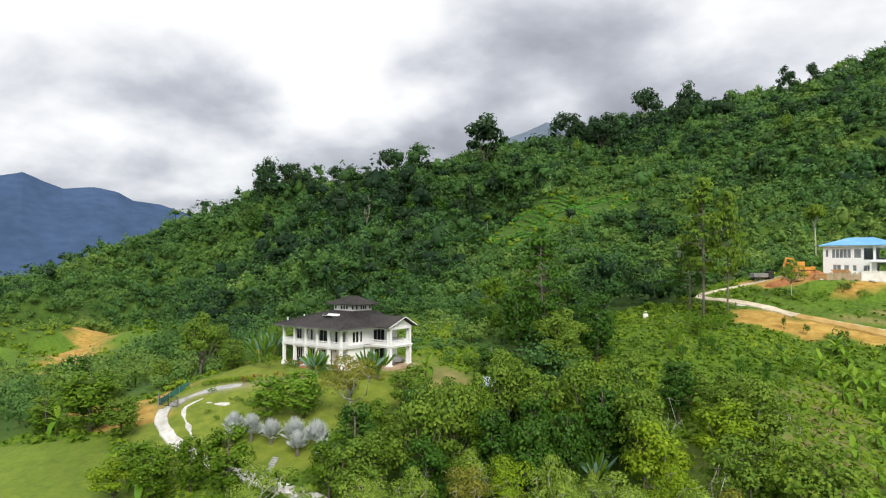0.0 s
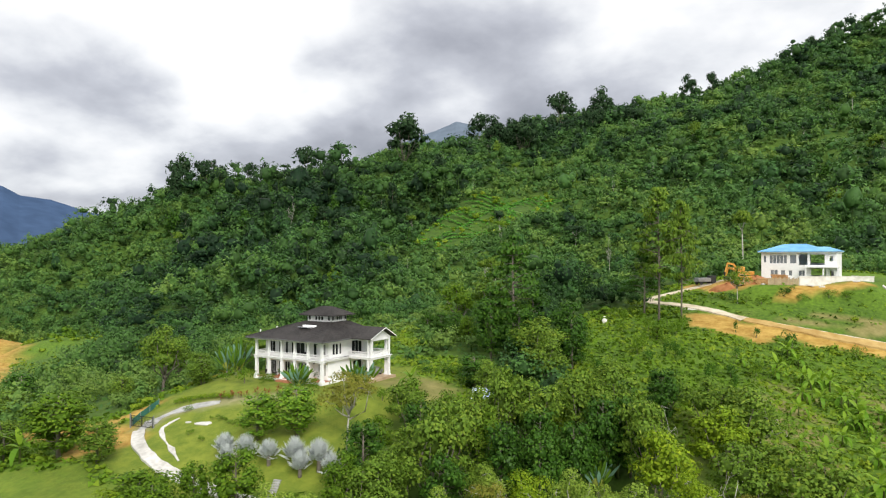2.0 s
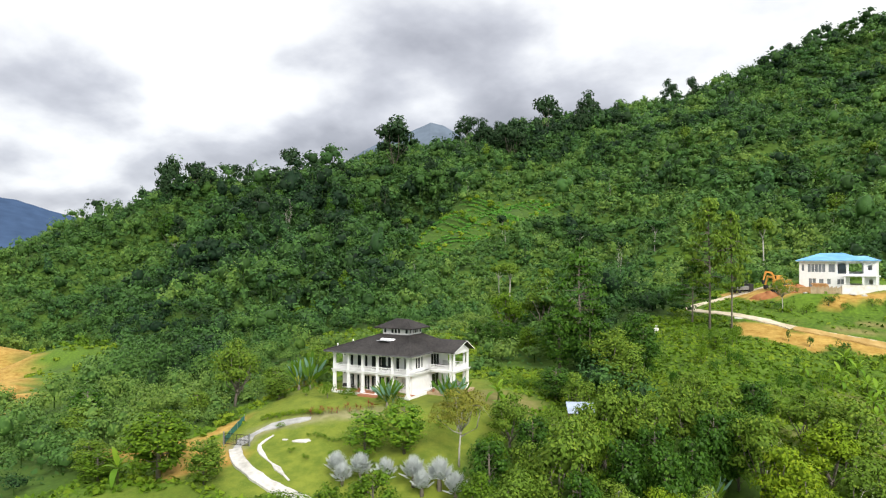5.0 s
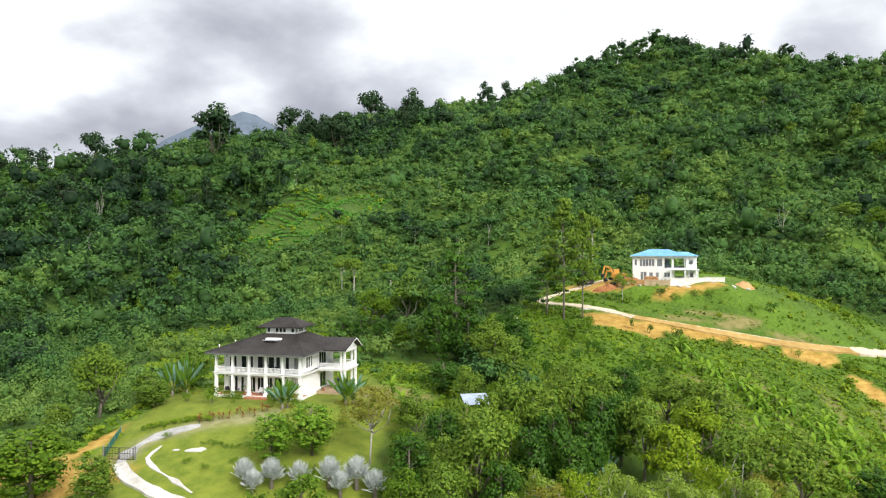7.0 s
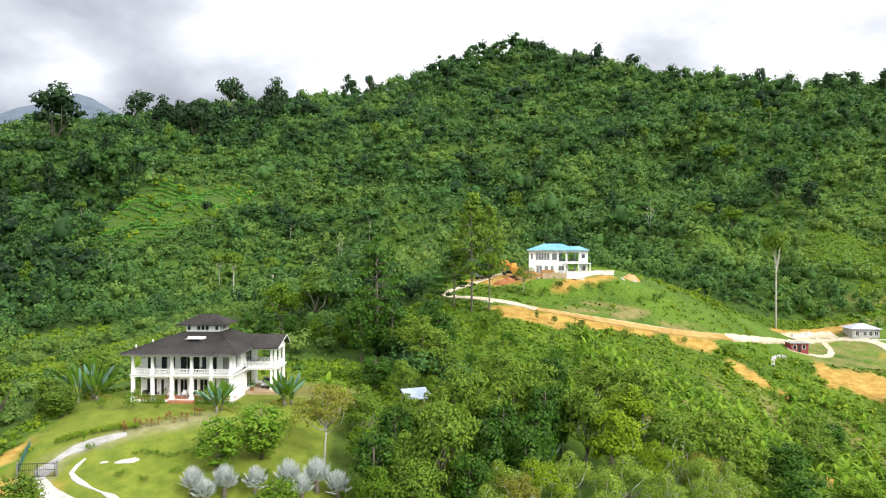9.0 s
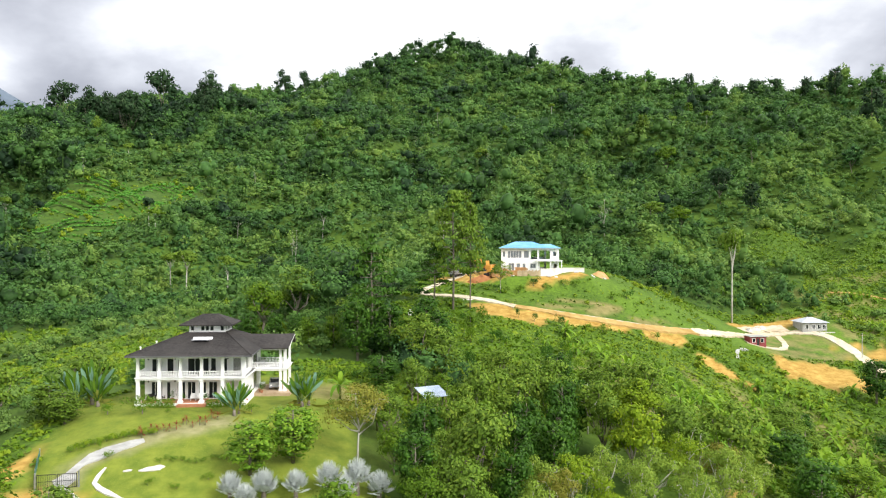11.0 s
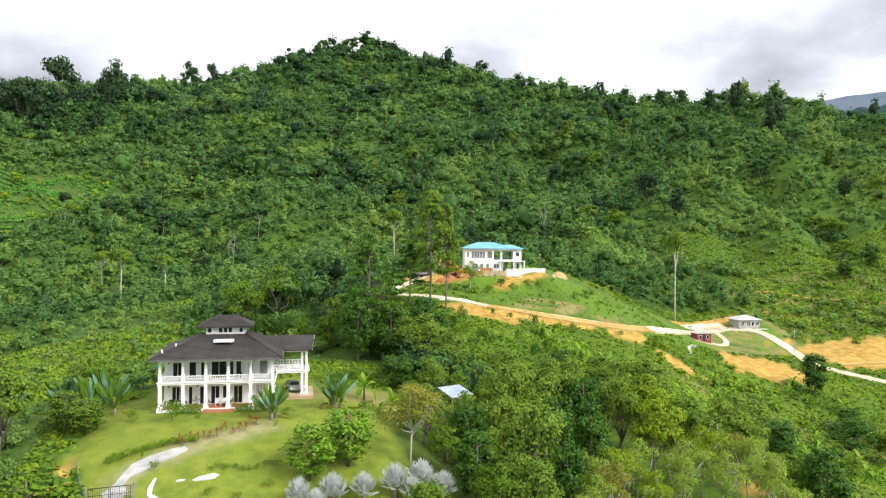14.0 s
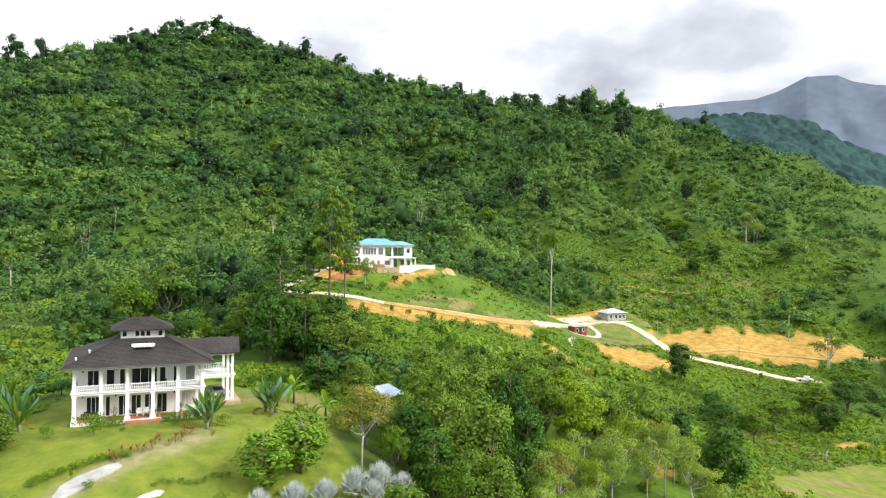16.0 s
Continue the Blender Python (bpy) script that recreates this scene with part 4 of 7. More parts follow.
def lumpy(r, clumps, lumps, leaf, near=0.66, far=1.14):
    """Leaf clumps over overlapping lumps (centre, radius, flatness)."""
    cs, ns, ss = [], [], []
    area = sum(q[1] ** 2 for q in lumps)
    for c, rad, flat in lumps:
        m = max(int(clumps * rad ** 2 / area), 3)
        d = r.normal(size=(m, 3))
        d /= np.linalg.norm(d, axis=1, keepdims=True)
        low = (d[:, 2] < -0.3) & (r.uniform(size=m) < 0.8)
        d[:, 2] = np.where(low, -d[:, 2], d[:, 2])
        cs.append(np.asarray(c) + d * rad * r.uniform(near, far, size=(m, 1)) * np.array([1, 1, flat]))
        ns.append(d + r.normal(size=(m, 3)) * 0.42 + np.array([0, 0, 0.3]))
        ss.append(r.uniform(0.7, 1.4, size=m) * leaf)
    return np.concatenate(cs), np.concatenate(ns), np.concatenate(ss)


def ball(fine):
    """An icosahedron, once divided if fine: vertices and triangles."""
    g = (1 + 5 ** 0.5) / 2
    v = [(-1, g, 0), (1, g, 0), (-1, -g, 0), (1, -g, 0), (0, -1, g), (0, 1, g), (0, -1, -g), (0, 1, -g), (g, 0, -1), (g, 0, 1), (-g, 0, -1), (-g, 0, 1)]
    f = [(0, 11, 5), (0, 5, 1), (0, 1, 7), (0, 7, 10), (0, 10, 11), (1, 5, 9), (5, 11, 4), (11, 10, 2), (10, 7, 6), (7, 1, 8),
         (3, 9, 4), (3, 4, 2), (3, 2, 6), (3, 6, 8), (3, 8, 9), (4, 9, 5), (2, 4, 11), (6, 2, 10), (8, 6, 7), (9, 8, 1)]
    v = [np.array(p) / np.linalg.norm(p) for p in v]
    if fine:
        seen, out = {}, []

        def mid(a, b):
            k = (min(a, b), max(a, b))
            if k not in seen:
                p = v[a] + v[b]
                v.append(p / np.linalg.norm(p))
                seen[k] = len(v) - 1
            return seen[k]

        for a, b, c in f:
            x, y, z = mid(a, b), mid(b, c), mid(c, a)
            out += [(a, x, z), (b, y, x), (c, z, y), (x, y, z)]
        f = out
    return np.array(v), np.array(f)


BALL = {k: ball(k) for k in (False, True)}


def cores(r, lumps, fine, shrink=0.62, rough=0.2):
    """Added solid fillers inside the crown's lumps, uneven: vertices, faces, outward normals."""
    V, F, N, o = [], [], [], 0
    bv, bf = BALL[fine]
    for c, rad, flat in lumps:
        q = bv * (1 + r.uniform(-rough, rough, (len(bv), 1)))
        V.append(np.asarray(c) + q * rad * shrink * np.array([1, 1, flat]))
        F.append(bf + o)
        N.append(bv)
        o += len(bv)
    return np.concatenate(V), np.concatenate(F), np.concatenate(N)


def crown_template(r, clumps, flat, lumps, spread=0.55):
    """A far crown of radius 1: uneven lumps of leaves over solid fillers."""
    balls = [(np.array([0, 0, 0.0]), 0.66, flat)]
    for i in range(lumps):
        a, d = 6.28 * i / lumps + r.uniform(-0.6, 0.6), spread * r.uniform(0.6, 1.15)
        balls.append((np.array([d * math.cos(a), d * math.sin(a), flat * (0.25 - 0.6 * d * d + r.normal() * 0.22)]), r.uniform(0.24, 0.50), flat * r.uniform(0.8, 1.1)))
    c, n, s = lumpy(r, clumps, balls, 1.22 / math.sqrt(clumps), 0.70, 1.24)
    dome = c / np.array([1, 1, max(flat, 0.5)]) + np.array([0, 0, 0.2])
    dome /= np.maximum(np.linalg.norm(dome, axis=1, keepdims=True), 1e-6)
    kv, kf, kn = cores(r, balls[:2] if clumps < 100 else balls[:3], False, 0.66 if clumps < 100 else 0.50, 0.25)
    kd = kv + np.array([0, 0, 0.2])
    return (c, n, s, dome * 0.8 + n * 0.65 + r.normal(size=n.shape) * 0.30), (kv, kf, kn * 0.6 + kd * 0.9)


STEM_FACES = np.array([(0, 1, 4), (0, 4, 3), (1, 2, 5), (1, 5, 4), (2, 0, 3), (2, 3, 5)])


def scatter_woods(name, label, bands, keep, radius, tone_shift, seed, mat, lowness=0.8, stems=True, rough=0.13):
    r = np.random.RandomState(seed)
    out, solid, base = [], [], 0
    for x0, x1, y0, y1, step, clumps in bands:
        temps = [crown_template(r, int(clumps * q), f, k, d) for q, f, k, d in ((1, 0.75, 4, 0.6), (0.9, 0.6, 4, 0.7), (1.1, 0.95, 4, 0.55), (0.8, 0.45, 3, 0.75), (1, 0.8, 5, 0.6), (0.8, 1.2, 3, 0.35), (1.2, 0.7, 5, 0.7), (0.9, 0.9, 3, 0.5))]
        gx, gy = np.meshgrid(np.arange(x0, x1, step), np.arange(y0, y1, step))
        gx = (gx + r.uniform(-0.6, 0.6, gx.shape) * step).ravel()
        gy = (gy + r.uniform(-0.6, 0.6, gy.shape) * step).ravel()
        ok = keep(gx, gy, r)
        gx, gy = gx[ok], gy[ok]
        az = np.degrees(np.arctan2(gx - 35, gy + 100))
        ok = (az > -72) & (az < 66)
        gx, gy = gx[ok], gy[ok]
        gz, old, patch, fine = height(gx, gy), age(gx, gy), wavy(gx, gy, 60, 23), wavy(gx, gy, 16, 24)
        grove = wavy(gx, gy, 130, 27)
        for x, y, z, ag, pa, fi, gr in zip(gx, gy, gz, old, patch, fine, grove):
            (c, nrm, s, soft), (kv, kf, kn) = temps[r.randint(len(temps))]
            tall = 130 < y < 430 and r.uniform() < 0.02 + 0.10 * ag and x < 310
            rad = step * (radius[0] + (radius[1] - radius[0]) * r.uniform() ** 1.8) * (0.66 + 0.68 * ag) * (1.2 if tall else 1.0)
            a = r.uniform(0, 6.28)
            ca, sa = math.cos(a), math.sin(a)
            rot = np.array([[ca, -sa, 0], [sa, ca, 0], [0, 0, 1]])
            rise = rad * lowness * (r.uniform(0.1, 0.9) + (0.35 if y > 450 and x < 0 else 0.8) * ag * r.uniform(0.2, 1.5)) + (rad * lowness * r.uniform(0.6, 1.5) if tall else 0)
            rise += 1.5 if y > 600 and x > 0 else 0.0
            size, at = np.array([rad, rad, rad * r.uniform(0.85, 1.5)]), np.array([x, y, z + rise])
            tone = np.clip(0.84 + tone_shift - 0.72 * ag + 0.28 * pa + 0.15 * fi + 0.24 * gr + r.normal() * rough, -0.25, 1.15)
            # hue varies by patch; bluer old woods carry distance haze in their colour
            hue = np.clip(0.72 + 0.20 * pa + 0.22 * gr - 0.45 * ag + r.normal() * 0.16, 0, 1)
            out.append(((c @ rot.T) * size + at, nrm @ rot.T, s * rad ** 0.6 * (0.66 * step) ** 0.4, np.full(len(c), tone), soft @ rot.T, np.full(len(c), hue), np.full(len(c), y > 60)))
            # filler tone lowered: shade in the gaps between leaves, put into colour
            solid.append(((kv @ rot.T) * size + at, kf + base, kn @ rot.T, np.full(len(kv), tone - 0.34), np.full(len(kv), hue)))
            base += len(kv)
            if stems and (tall or y < 60):
                w = 0.04 * rad + 0.06
                stem = np.array([(w, 0, -rise - 1), (-w * 0.5, w * 0.87, -rise - 1), (-w * 0.5, -w * 0.87, -rise - 1), (w * 0.6, 0, 0), (-w * 0.3, w * 0.5, 0), (-w * 0.3, -w * 0.5, 0)])
                solid.append((stem + at, STEM_FACES + base, stem * np.array([1, 1, 0]) / w, np.full(6, 0.05), np.full(6, 1.0)))
                base += 6
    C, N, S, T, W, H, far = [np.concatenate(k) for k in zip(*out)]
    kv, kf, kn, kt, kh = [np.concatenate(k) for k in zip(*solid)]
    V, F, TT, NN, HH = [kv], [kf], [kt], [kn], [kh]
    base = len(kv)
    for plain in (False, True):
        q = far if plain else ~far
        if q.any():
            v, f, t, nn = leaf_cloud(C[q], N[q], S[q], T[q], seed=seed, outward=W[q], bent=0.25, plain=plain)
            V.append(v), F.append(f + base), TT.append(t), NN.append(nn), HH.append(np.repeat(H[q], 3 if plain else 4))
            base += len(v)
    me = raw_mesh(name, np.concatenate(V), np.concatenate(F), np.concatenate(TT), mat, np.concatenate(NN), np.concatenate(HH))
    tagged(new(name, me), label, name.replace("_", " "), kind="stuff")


scatter_woods("forest", "dense green tropical forest covering the hill slopes",
              ((-75, 60, -60, 80, 4.8, 300), (-230, -75, -60, 60, 5.4, 210), (60, 270, -60, 80, 5.4, 180), (-370, -75, 60, 130, 4.8, 130), (-75, 60, 80, 130, 4.6, 150), (60, 350, 80, 130, 4.8, 120), (-420, 400, 130, 300, 5.1, 66), (-460, 470, 300, 600, 6.4, 54), (-450, 480, 600, 940, 8.2, 46)),
              lambda x, y, r: ~open_land(x, y) & ~meadow(x, y) & (r.uniform(size=len(x)) > 0.04) & ((y < 450) | (height(x, y + 14) - height(x, y) > -2.5)), (0.46, 1.25), 0.0, 11, LEAF_FOREST, 1.0)
scatter_woods("shrubs", "low bright green shrubs and saplings on the open slopes",
              ((30, 125, -34, 84, 3.0, 40), (120, 235, -5, 120, 3.8, 30), (95, 120, 40, 120, 3.8, 30), (-75, 50, 14, 135, 3.0, 40), (-225, -130, 30, 108, 4.5, 30), (-125, -75, 130, 170, 4.0, 30), (15, 45, 135, 165, 4.0, 30), (-45, -14, -40, 14, 3.0, 40), (-145, -55, 270, 450, 6.5, 30)),
              lambda x, y, r: (open_land(x, y) | meadow(x, y)) & (lawn_mask(x, y) < 0.3) & (soil_mask(x, y) < 0.3) & (off_line(x, y, ROAD) > 2.8)
              & ~((x > 57) & (x < 120) & (y > 66) & (y < 110) & (r.uniform(size=len(x)) < 0.62)) & ~((x > 122) & (x < 172) & (y > 72) & (y < 104))
              & (r.uniform(size=len(x)) < 0.24 + 0.50 * wavy(x, y, 20, 31) + 0.25 * (x > 150) - 0.25 * (y > 250) + 0.6 * (x < -8) - 0.25 * in_ellipse(x, y, 98, 16, 36, 34) - 0.40 * in_ellipse(x, y, 48, 48, 20, 15) - 0.30 * in_ellipse(x, y, 80, 40, 34, 22) + 0.15 * (y > 95)),
              (0.16, 0.60), 0.32, 12, LEAF_GARDEN, 0.45, False)


scatter_woods("bushes", "rounded green bushes and young trees on the valley side", ((165, 330, 62, 185, 4.6, 60),),
              lambda x, y, r: (open_land(x, y) | meadow(x, y)) & (lawn_mask(x, y) < 0.2) & (soil_mask(x, y) < 0.2) & (off_line(x, y, ROAD) > 4)
              & (r.uniform(size=len(x)) < 0.66 + 0.35 * wavy(x, y, 16, 33) - 0.6 * in_ellipse(x, y, 196, 140, 16, 13) - 0.35 * in_ellipse(x, y, 222, 108, 30, 16)), (0.28, 0.95), 0.58, 13, LEAF_FOREST, 0.6, False)


scatter_woods("thicket", "dense green thicket on the slope behind the villa", ((-62, 14, 22, 88, 3.6, 60),),
              lambda x, y, r: open_land(x, y) & (lawn_mask(x, y) < 0.2) & (r.uniform(size=len(x)) < 0.66 + 0.35 * wavy(x, y, 16, 33)), (0.28, 0.95), 0.02, 14, LEAF_FOREST, 0.6, False)


def understory():
    """Leafy low growth that fills the gaps between the crowns."""
    r = np.random.RandomState(15)
    P = []
    for n, y0, y1 in ((30000, -60, 130), (45000, 130, 330), (24000, 330, 700), (9000, 700, 940)):
        x, y = r.uniform(-420, 420, n), r.uniform(y0, y1, n)
        az = np.degrees(np.arctan2(x - 35, y + 100))
        ok = ~open_land(x, y) & ~meadow(x, y) & (az > -72) & (az < 66)
        P.append(np.stack([x[ok], y[ok], height(x[ok], y[ok])], 1))
    P = np.concatenate(P)
    far = np.clip((P[:, 1] + 100) / 400, 0.3, 1.6)
    P[:, 2] += r.uniform(0.2, 3.2, len(P)) * far
    N = r.normal(size=P.shape) * 0.45 + np.array([0, -0.3, 0.9])
    # lower tone than most crowns: shade of the gaps put into colour
    T = np.clip(0.42 - 0.3 * age(P[:, 0], P[:, 1]) + r.normal(size=len(P)) * 0.14, 0, 1)
    v, f, t, nn = leaf_cloud(P, N, r.uniform(0.9, 2.2, len(P)) * far, T, 0.6, 16, outward=N * 0.5 + np.array([0, 0, 0.8]), bent=0.2)
    hue = np.repeat(np.clip(0.5 + r.normal(size=len(P)) * 0.2, 0, 1), 4)
    tagged(new("understory", raw_mesh("understory", v, f, t, LEAF_FOREST, nn, hue)), "leafy green understory between the forest crowns", "understory", kind="stuff")


understory()


def undergrowth():
    """Loose herbs and tall grass on rough ground."""
    r = np.random.RandomState(5)
    n = 190000
    x, y = r.uniform(-60, 330, n), r.uniform(-45, 170, n)
    ok = (lawn_mask(x, y) < 0.4) & (soil_mask(x, y) < 0.4) & ~in_ellipse(x, y, 50, -14, 27, 21) & ~(in_ellipse(x, y, 88, 84, 34, 20) & (r.uniform(size=n) < 0.85)) & (off_line(x, y, ROAD) > 1.9) & (open_land(x, y) | meadow(x, y))
    ok &= ~((x > 60) & (x < 98) & (y > 82) & (y < 106)) & ~((x > 125) & (x < 172) & (y > 74) & (y < 100))
    x, y = x[ok], y[ok]
    z = height(x, y)
    k = 2
    C = np.repeat(np.stack([x, y, z], 1), k, 0) + r.normal(size=(len(x) * k, 3)) * np.array([0.3, 0.3, 0.08]) + np.array([0, 0, 0.18])
    N = r.normal(size=(len(C), 3)) * 0.6 + np.array([0, -0.2, 1.0])
    T = np.clip(0.60 + 0.30 * np.repeat(wavy(x, y, 22, 41) + 0.7 * wavy(x, y, 6, 42), k) + r.normal(size=len(C)) * 0.12, 0, 1)
    v, f, t, nn = leaf_cloud(C, N, r.uniform(0.18, 0.55, len(C)), T, 0.5, 6, outward=N * 0.6 + np.array([0, 0, 0.8]), plain=True)
    tagged(new("undergrowth", raw_mesh("undergrowth", v, f, t, LEAF_GARDEN, nn)), "bright green herbs and tall grass on rough slopes", "undergrowth", kind="stuff")


undergrowth()


def lawn_tufts():
    """Short uneven grass on the lawns."""
    r = np.random.RandomState(25)
    x, y = r.uniform(-18, 34, 44000), r.uniform(-34, 18, 44000)
    ok = (lawn_mask(x, y) > 0.5) & (off_line(x, y, DRIVE) > 1.5) & ~((x > -8) & (x < 13) & (y > -1) & (y < 15)) & (r.uniform(size=len(x)) < 0.7 + 0.5 * wavy(x, y, 5, 43))
    P = np.stack([x[ok], y[ok], height(x[ok], y[ok]) + 0.03], 1)
    N = r.normal(size=P.shape) * 0.22 + np.array([0, -0.1, 1.0])
    T = np.clip(0.95 + 0.3 * wavy(P[:, 0], P[:, 1], 7, 44) + r.normal(size=len(P)) * 0.12, 0, 1)
    v, f, t, nn = leaf_cloud(P, N, r.uniform(0.03, 0.08, len(P)), T, 0.5, 26, outward=np.tile(np.array([0, 0, 1.0]), (len(P), 1)), bent=0.3)
    tagged(new("lawn_grass", raw_mesh("lawn_grass", v, f, t, LEAF_LAWN, nn)), "short uneven green grass on the garden lawn", "grass", kind="stuff")


lawn_tufts()


def crop_rows():
    """Rows of young crop along the contours of a clearing."""
    r = np.random.RandomState(17)
    pts = []
    for k, v in enumerate(np.arange(-70, 70, 4.6)):
        u = np.arange(-56, 56, 1.1)
        x, y = -103 + u, 350 + v + 4 * np.sin(u / 17 + k * 0.1) - 0.3 * u
        ok = in_ellipse(x, y, -103, 350, 50, 63) & (r.uniform(size=len(u)) < 0.92) & (wavy(x, y, 30, 71) < 0.55)
        pts.append(np.stack([x[ok], y[ok], height(x[ok], y[ok]) + 0.6], 1))
    P = np.repeat(np.concatenate(pts), 5, 0)
    P = P + r.normal(size=P.shape) * np.array([0.6, 0.5, 0.25])
    N = r.normal(size=P.shape) * 0.4 + np.array([0, -0.3, 1])
    v, f, t, nn = leaf_cloud(P, N, r.uniform(0.6, 1.2, len(P)), np.clip(0.62 + r.normal(size=len(P)) * 0.15, 0, 1), 0.6, 18, outward=N)
    tagged(new("crop_rows", raw_mesh("crop_rows", v, f, t, LEAF_CROP, nn)), "bright green crop rows on a terraced clearing", "crop", kind="stuff")


crop_rows()


# ---- single trees ----
def tree_meshes(kind, seed):
    """Trunk with limbs and crown of one tree, 10 m high and 4 m in radius."""
    far, kind = kind.endswith("_far"), kind.replace("_far", "")
    r = np.random.RandomState(seed)
    wood, lumps = Shape(), []
    clumps, leaf = 1500, 0.20

    def limb(p0, p1, r0, r1):
        p0, p1 = np.array(p0), np.array(p1)
        mid = (p0 + p1) / 2 + r.normal(size=3) * 0.12 * np.linalg.norm(p1 - p0)
        thick = 0.5 if far or kind == "bare" else 1.0
        wood.tube([p0, mid, p1], [r0 * thick, (r0 + r1) / 2 * thick, r1], 3 if far else 5)

    if kind in ("broad", "sparse", "bare", "umbrella", "haze"):
        fork = {"haze": 4.8, "broad": 2.6, "sparse": 3.6, "bare": 3.0, "umbrella": 6.2}[kind]
        lean = r.normal(size=2) * 0.25
        top = np.array([lean[0], lean[1], fork])
        wood.tube([(0, 0, -0.6), (lean[0] * 0.3, lean[1] * 0.3, fork * 0.5), top], [0.13, 0.10, 0.08] if far or kind in ("bare", "haze") else [0.26, 0.20, 0.15], 8)
        n = {"haze": 9, "broad": 9, "sparse": 8, "bare": 7, "umbrella": 7}[kind]
        for i in range(n):
            a = 6.28 * i / n + r.uniform(-0.4, 0.4)
            rad = r.uniform(1.4, 2.7) * (0.8 if kind == "bare" else 1.0)
            z = r.uniform(5.0, 8.4) if kind != "umbrella" else r.uniform(7.6, 9.0)
            if i == 0:
                rad, z = 0.4, 8.8
            tip = (rad * math.cos(a), rad * math.sin(a), z)
            limb(top - np.array([0, 0, r.uniform(0, 1.0)]), tip, 0.11, 0.03)
            for _ in range(3 if kind in ("sparse", "bare", "haze") else 1):
                q = np.array(tip) + r.normal(size=3) * np.array([0.8, 0.8, 0.6])
                limb(tip, q, 0.04, 0.012)
                if kind == "sparse":
                    lumps.append((q, r.uniform(0.7, 1.35), 0.6))
            if kind == "haze":
                lumps.append((tip, r.uniform(1.0, 1.6), 0.7))
                lumps.append(((tip[0] * 0.5, tip[1] * 0.5, tip[2] + 0.3), r.uniform(0.9, 1.3), 0.7))
            if kind in ("broad", "umbrella"):
                lumps.append((tip, r.uniform(1.15, 1.75), 0.78 if kind == "broad" else 0.5))
        if kind == "broad":
            lumps.append(((0, 0, 6.4), 2.2, 0.9))
            for _ in range(5):
                a = r.uniform(0, 6.28)
                lumps.append(((2.3 * math.cos(a), 2.3 * math.sin(a), r.uniform(3.6, 5.4)), r.uniform(0.8, 1.3), 0.7))
        clumps = {"haze": 3200, "broad": 2100, "sparse": 3200, "bare": 0, "umbrella": 900}[kind]
        leaf = {"haze": 0.125, "broad": 0.195, "sparse": 0.125, "bare": 0.1, "umbrella": 0.26}[kind]
    elif kind == "dense":
        wood.tube([(0, 0, -0.6), (0, 0, 5), (0, 0, 9)], [0.22, 0.15, 0.04], 8)
        for z in np.arange(1.6, 9.2, 0.55):
            w = 3.3 * math.sin(math.pi * min(max((z - 0.2) / 10.6, 0.05), 1)) ** 0.6
            for _ in range(3):
                a = r.uniform(0, 6.28)
                q = (w * 0.55 * math.cos(a), w * 0.55 * math.sin(a), z)
                limb((0, 0, max(z - 0.8, 0.5)), q, 0.05, 0.02)
                lumps.append((q, w * r.uniform(0.38, 0.55), 0.75))
        clumps, leaf = 2100, 0.20
    elif kind == "pine":
        wood.tube([(0, 0, -0.6), (0.1, 0, 3.5), (0, 0.1, 7), (0, 0, 9.8)], [0.17, 0.14, 0.09, 0.02], 8)
        for z in np.arange(3.2, 9.7, 0.32):
            w = (3.6 if z < 6 else 3.6 * (10.3 - z) / 4.3) * r.uniform(0.55, 1.0)
            for _ in range(3):
                a = r.uniform(0, 6.28)
                tip = (w * math.cos(a), w * math.sin(a), z + w * 0.08)
                limb((0, 0, z - 0.15), tip, 0.035, 0.012)
                for f in (0.6, 1.0):
                    lumps.append(((tip[0] * f, tip[1] * f, tip[2] - 0.04), r.uniform(0.45, 0.8), 0.28))
        clumps, leaf = 2600, 0.20
    trunk = wood.mesh("trunk", PALEBARK if kind in ("sparse", "bare", "umbrella", "haze") else BARK, smooth=True)
    crown = None
    if far:
        clumps, leaf = int(clumps * 0.3), leaf * 1.75
    if clumps:
        c, n, s = lumpy(r, clumps, lumps, leaf)
        whole = (c - c.mean(0)) / np.array([3.0, 3.0, 3.5])
        v, f, t, nn = leaf_cloud(c, n, s, np.clip(0.5 + r.normal(size=len(c)) * 0.16, 0, 1), 0.6, seed, outward=n * 0.7 + whole)
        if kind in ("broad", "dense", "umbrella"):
            # low tone on these added fillers paints the shade between leaf clumps
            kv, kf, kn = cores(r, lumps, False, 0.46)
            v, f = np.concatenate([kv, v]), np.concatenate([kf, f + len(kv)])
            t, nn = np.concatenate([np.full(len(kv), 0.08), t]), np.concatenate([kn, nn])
        crown = (v, f, t, nn)
    return trunk, crown


TREES = {}


def tree(kind, mat, x, y, h, rad, label, category="tree", group="", variant=0, name="tree", turn=None, sink=0.0):
    key = (kind, variant)
    if key not in TREES:
        TREES[key] = tree_meshes(kind, 100 + variant * 7 + len(kind))
    trunk, crown = TREES[key]
    ck = (kind, variant, mat.name)
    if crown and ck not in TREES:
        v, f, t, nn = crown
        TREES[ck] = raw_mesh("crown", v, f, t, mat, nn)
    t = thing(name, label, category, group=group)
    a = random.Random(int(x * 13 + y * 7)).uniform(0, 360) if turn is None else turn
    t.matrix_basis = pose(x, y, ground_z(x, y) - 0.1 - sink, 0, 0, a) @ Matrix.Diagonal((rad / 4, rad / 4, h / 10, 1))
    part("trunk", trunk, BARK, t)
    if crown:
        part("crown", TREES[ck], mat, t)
    return t


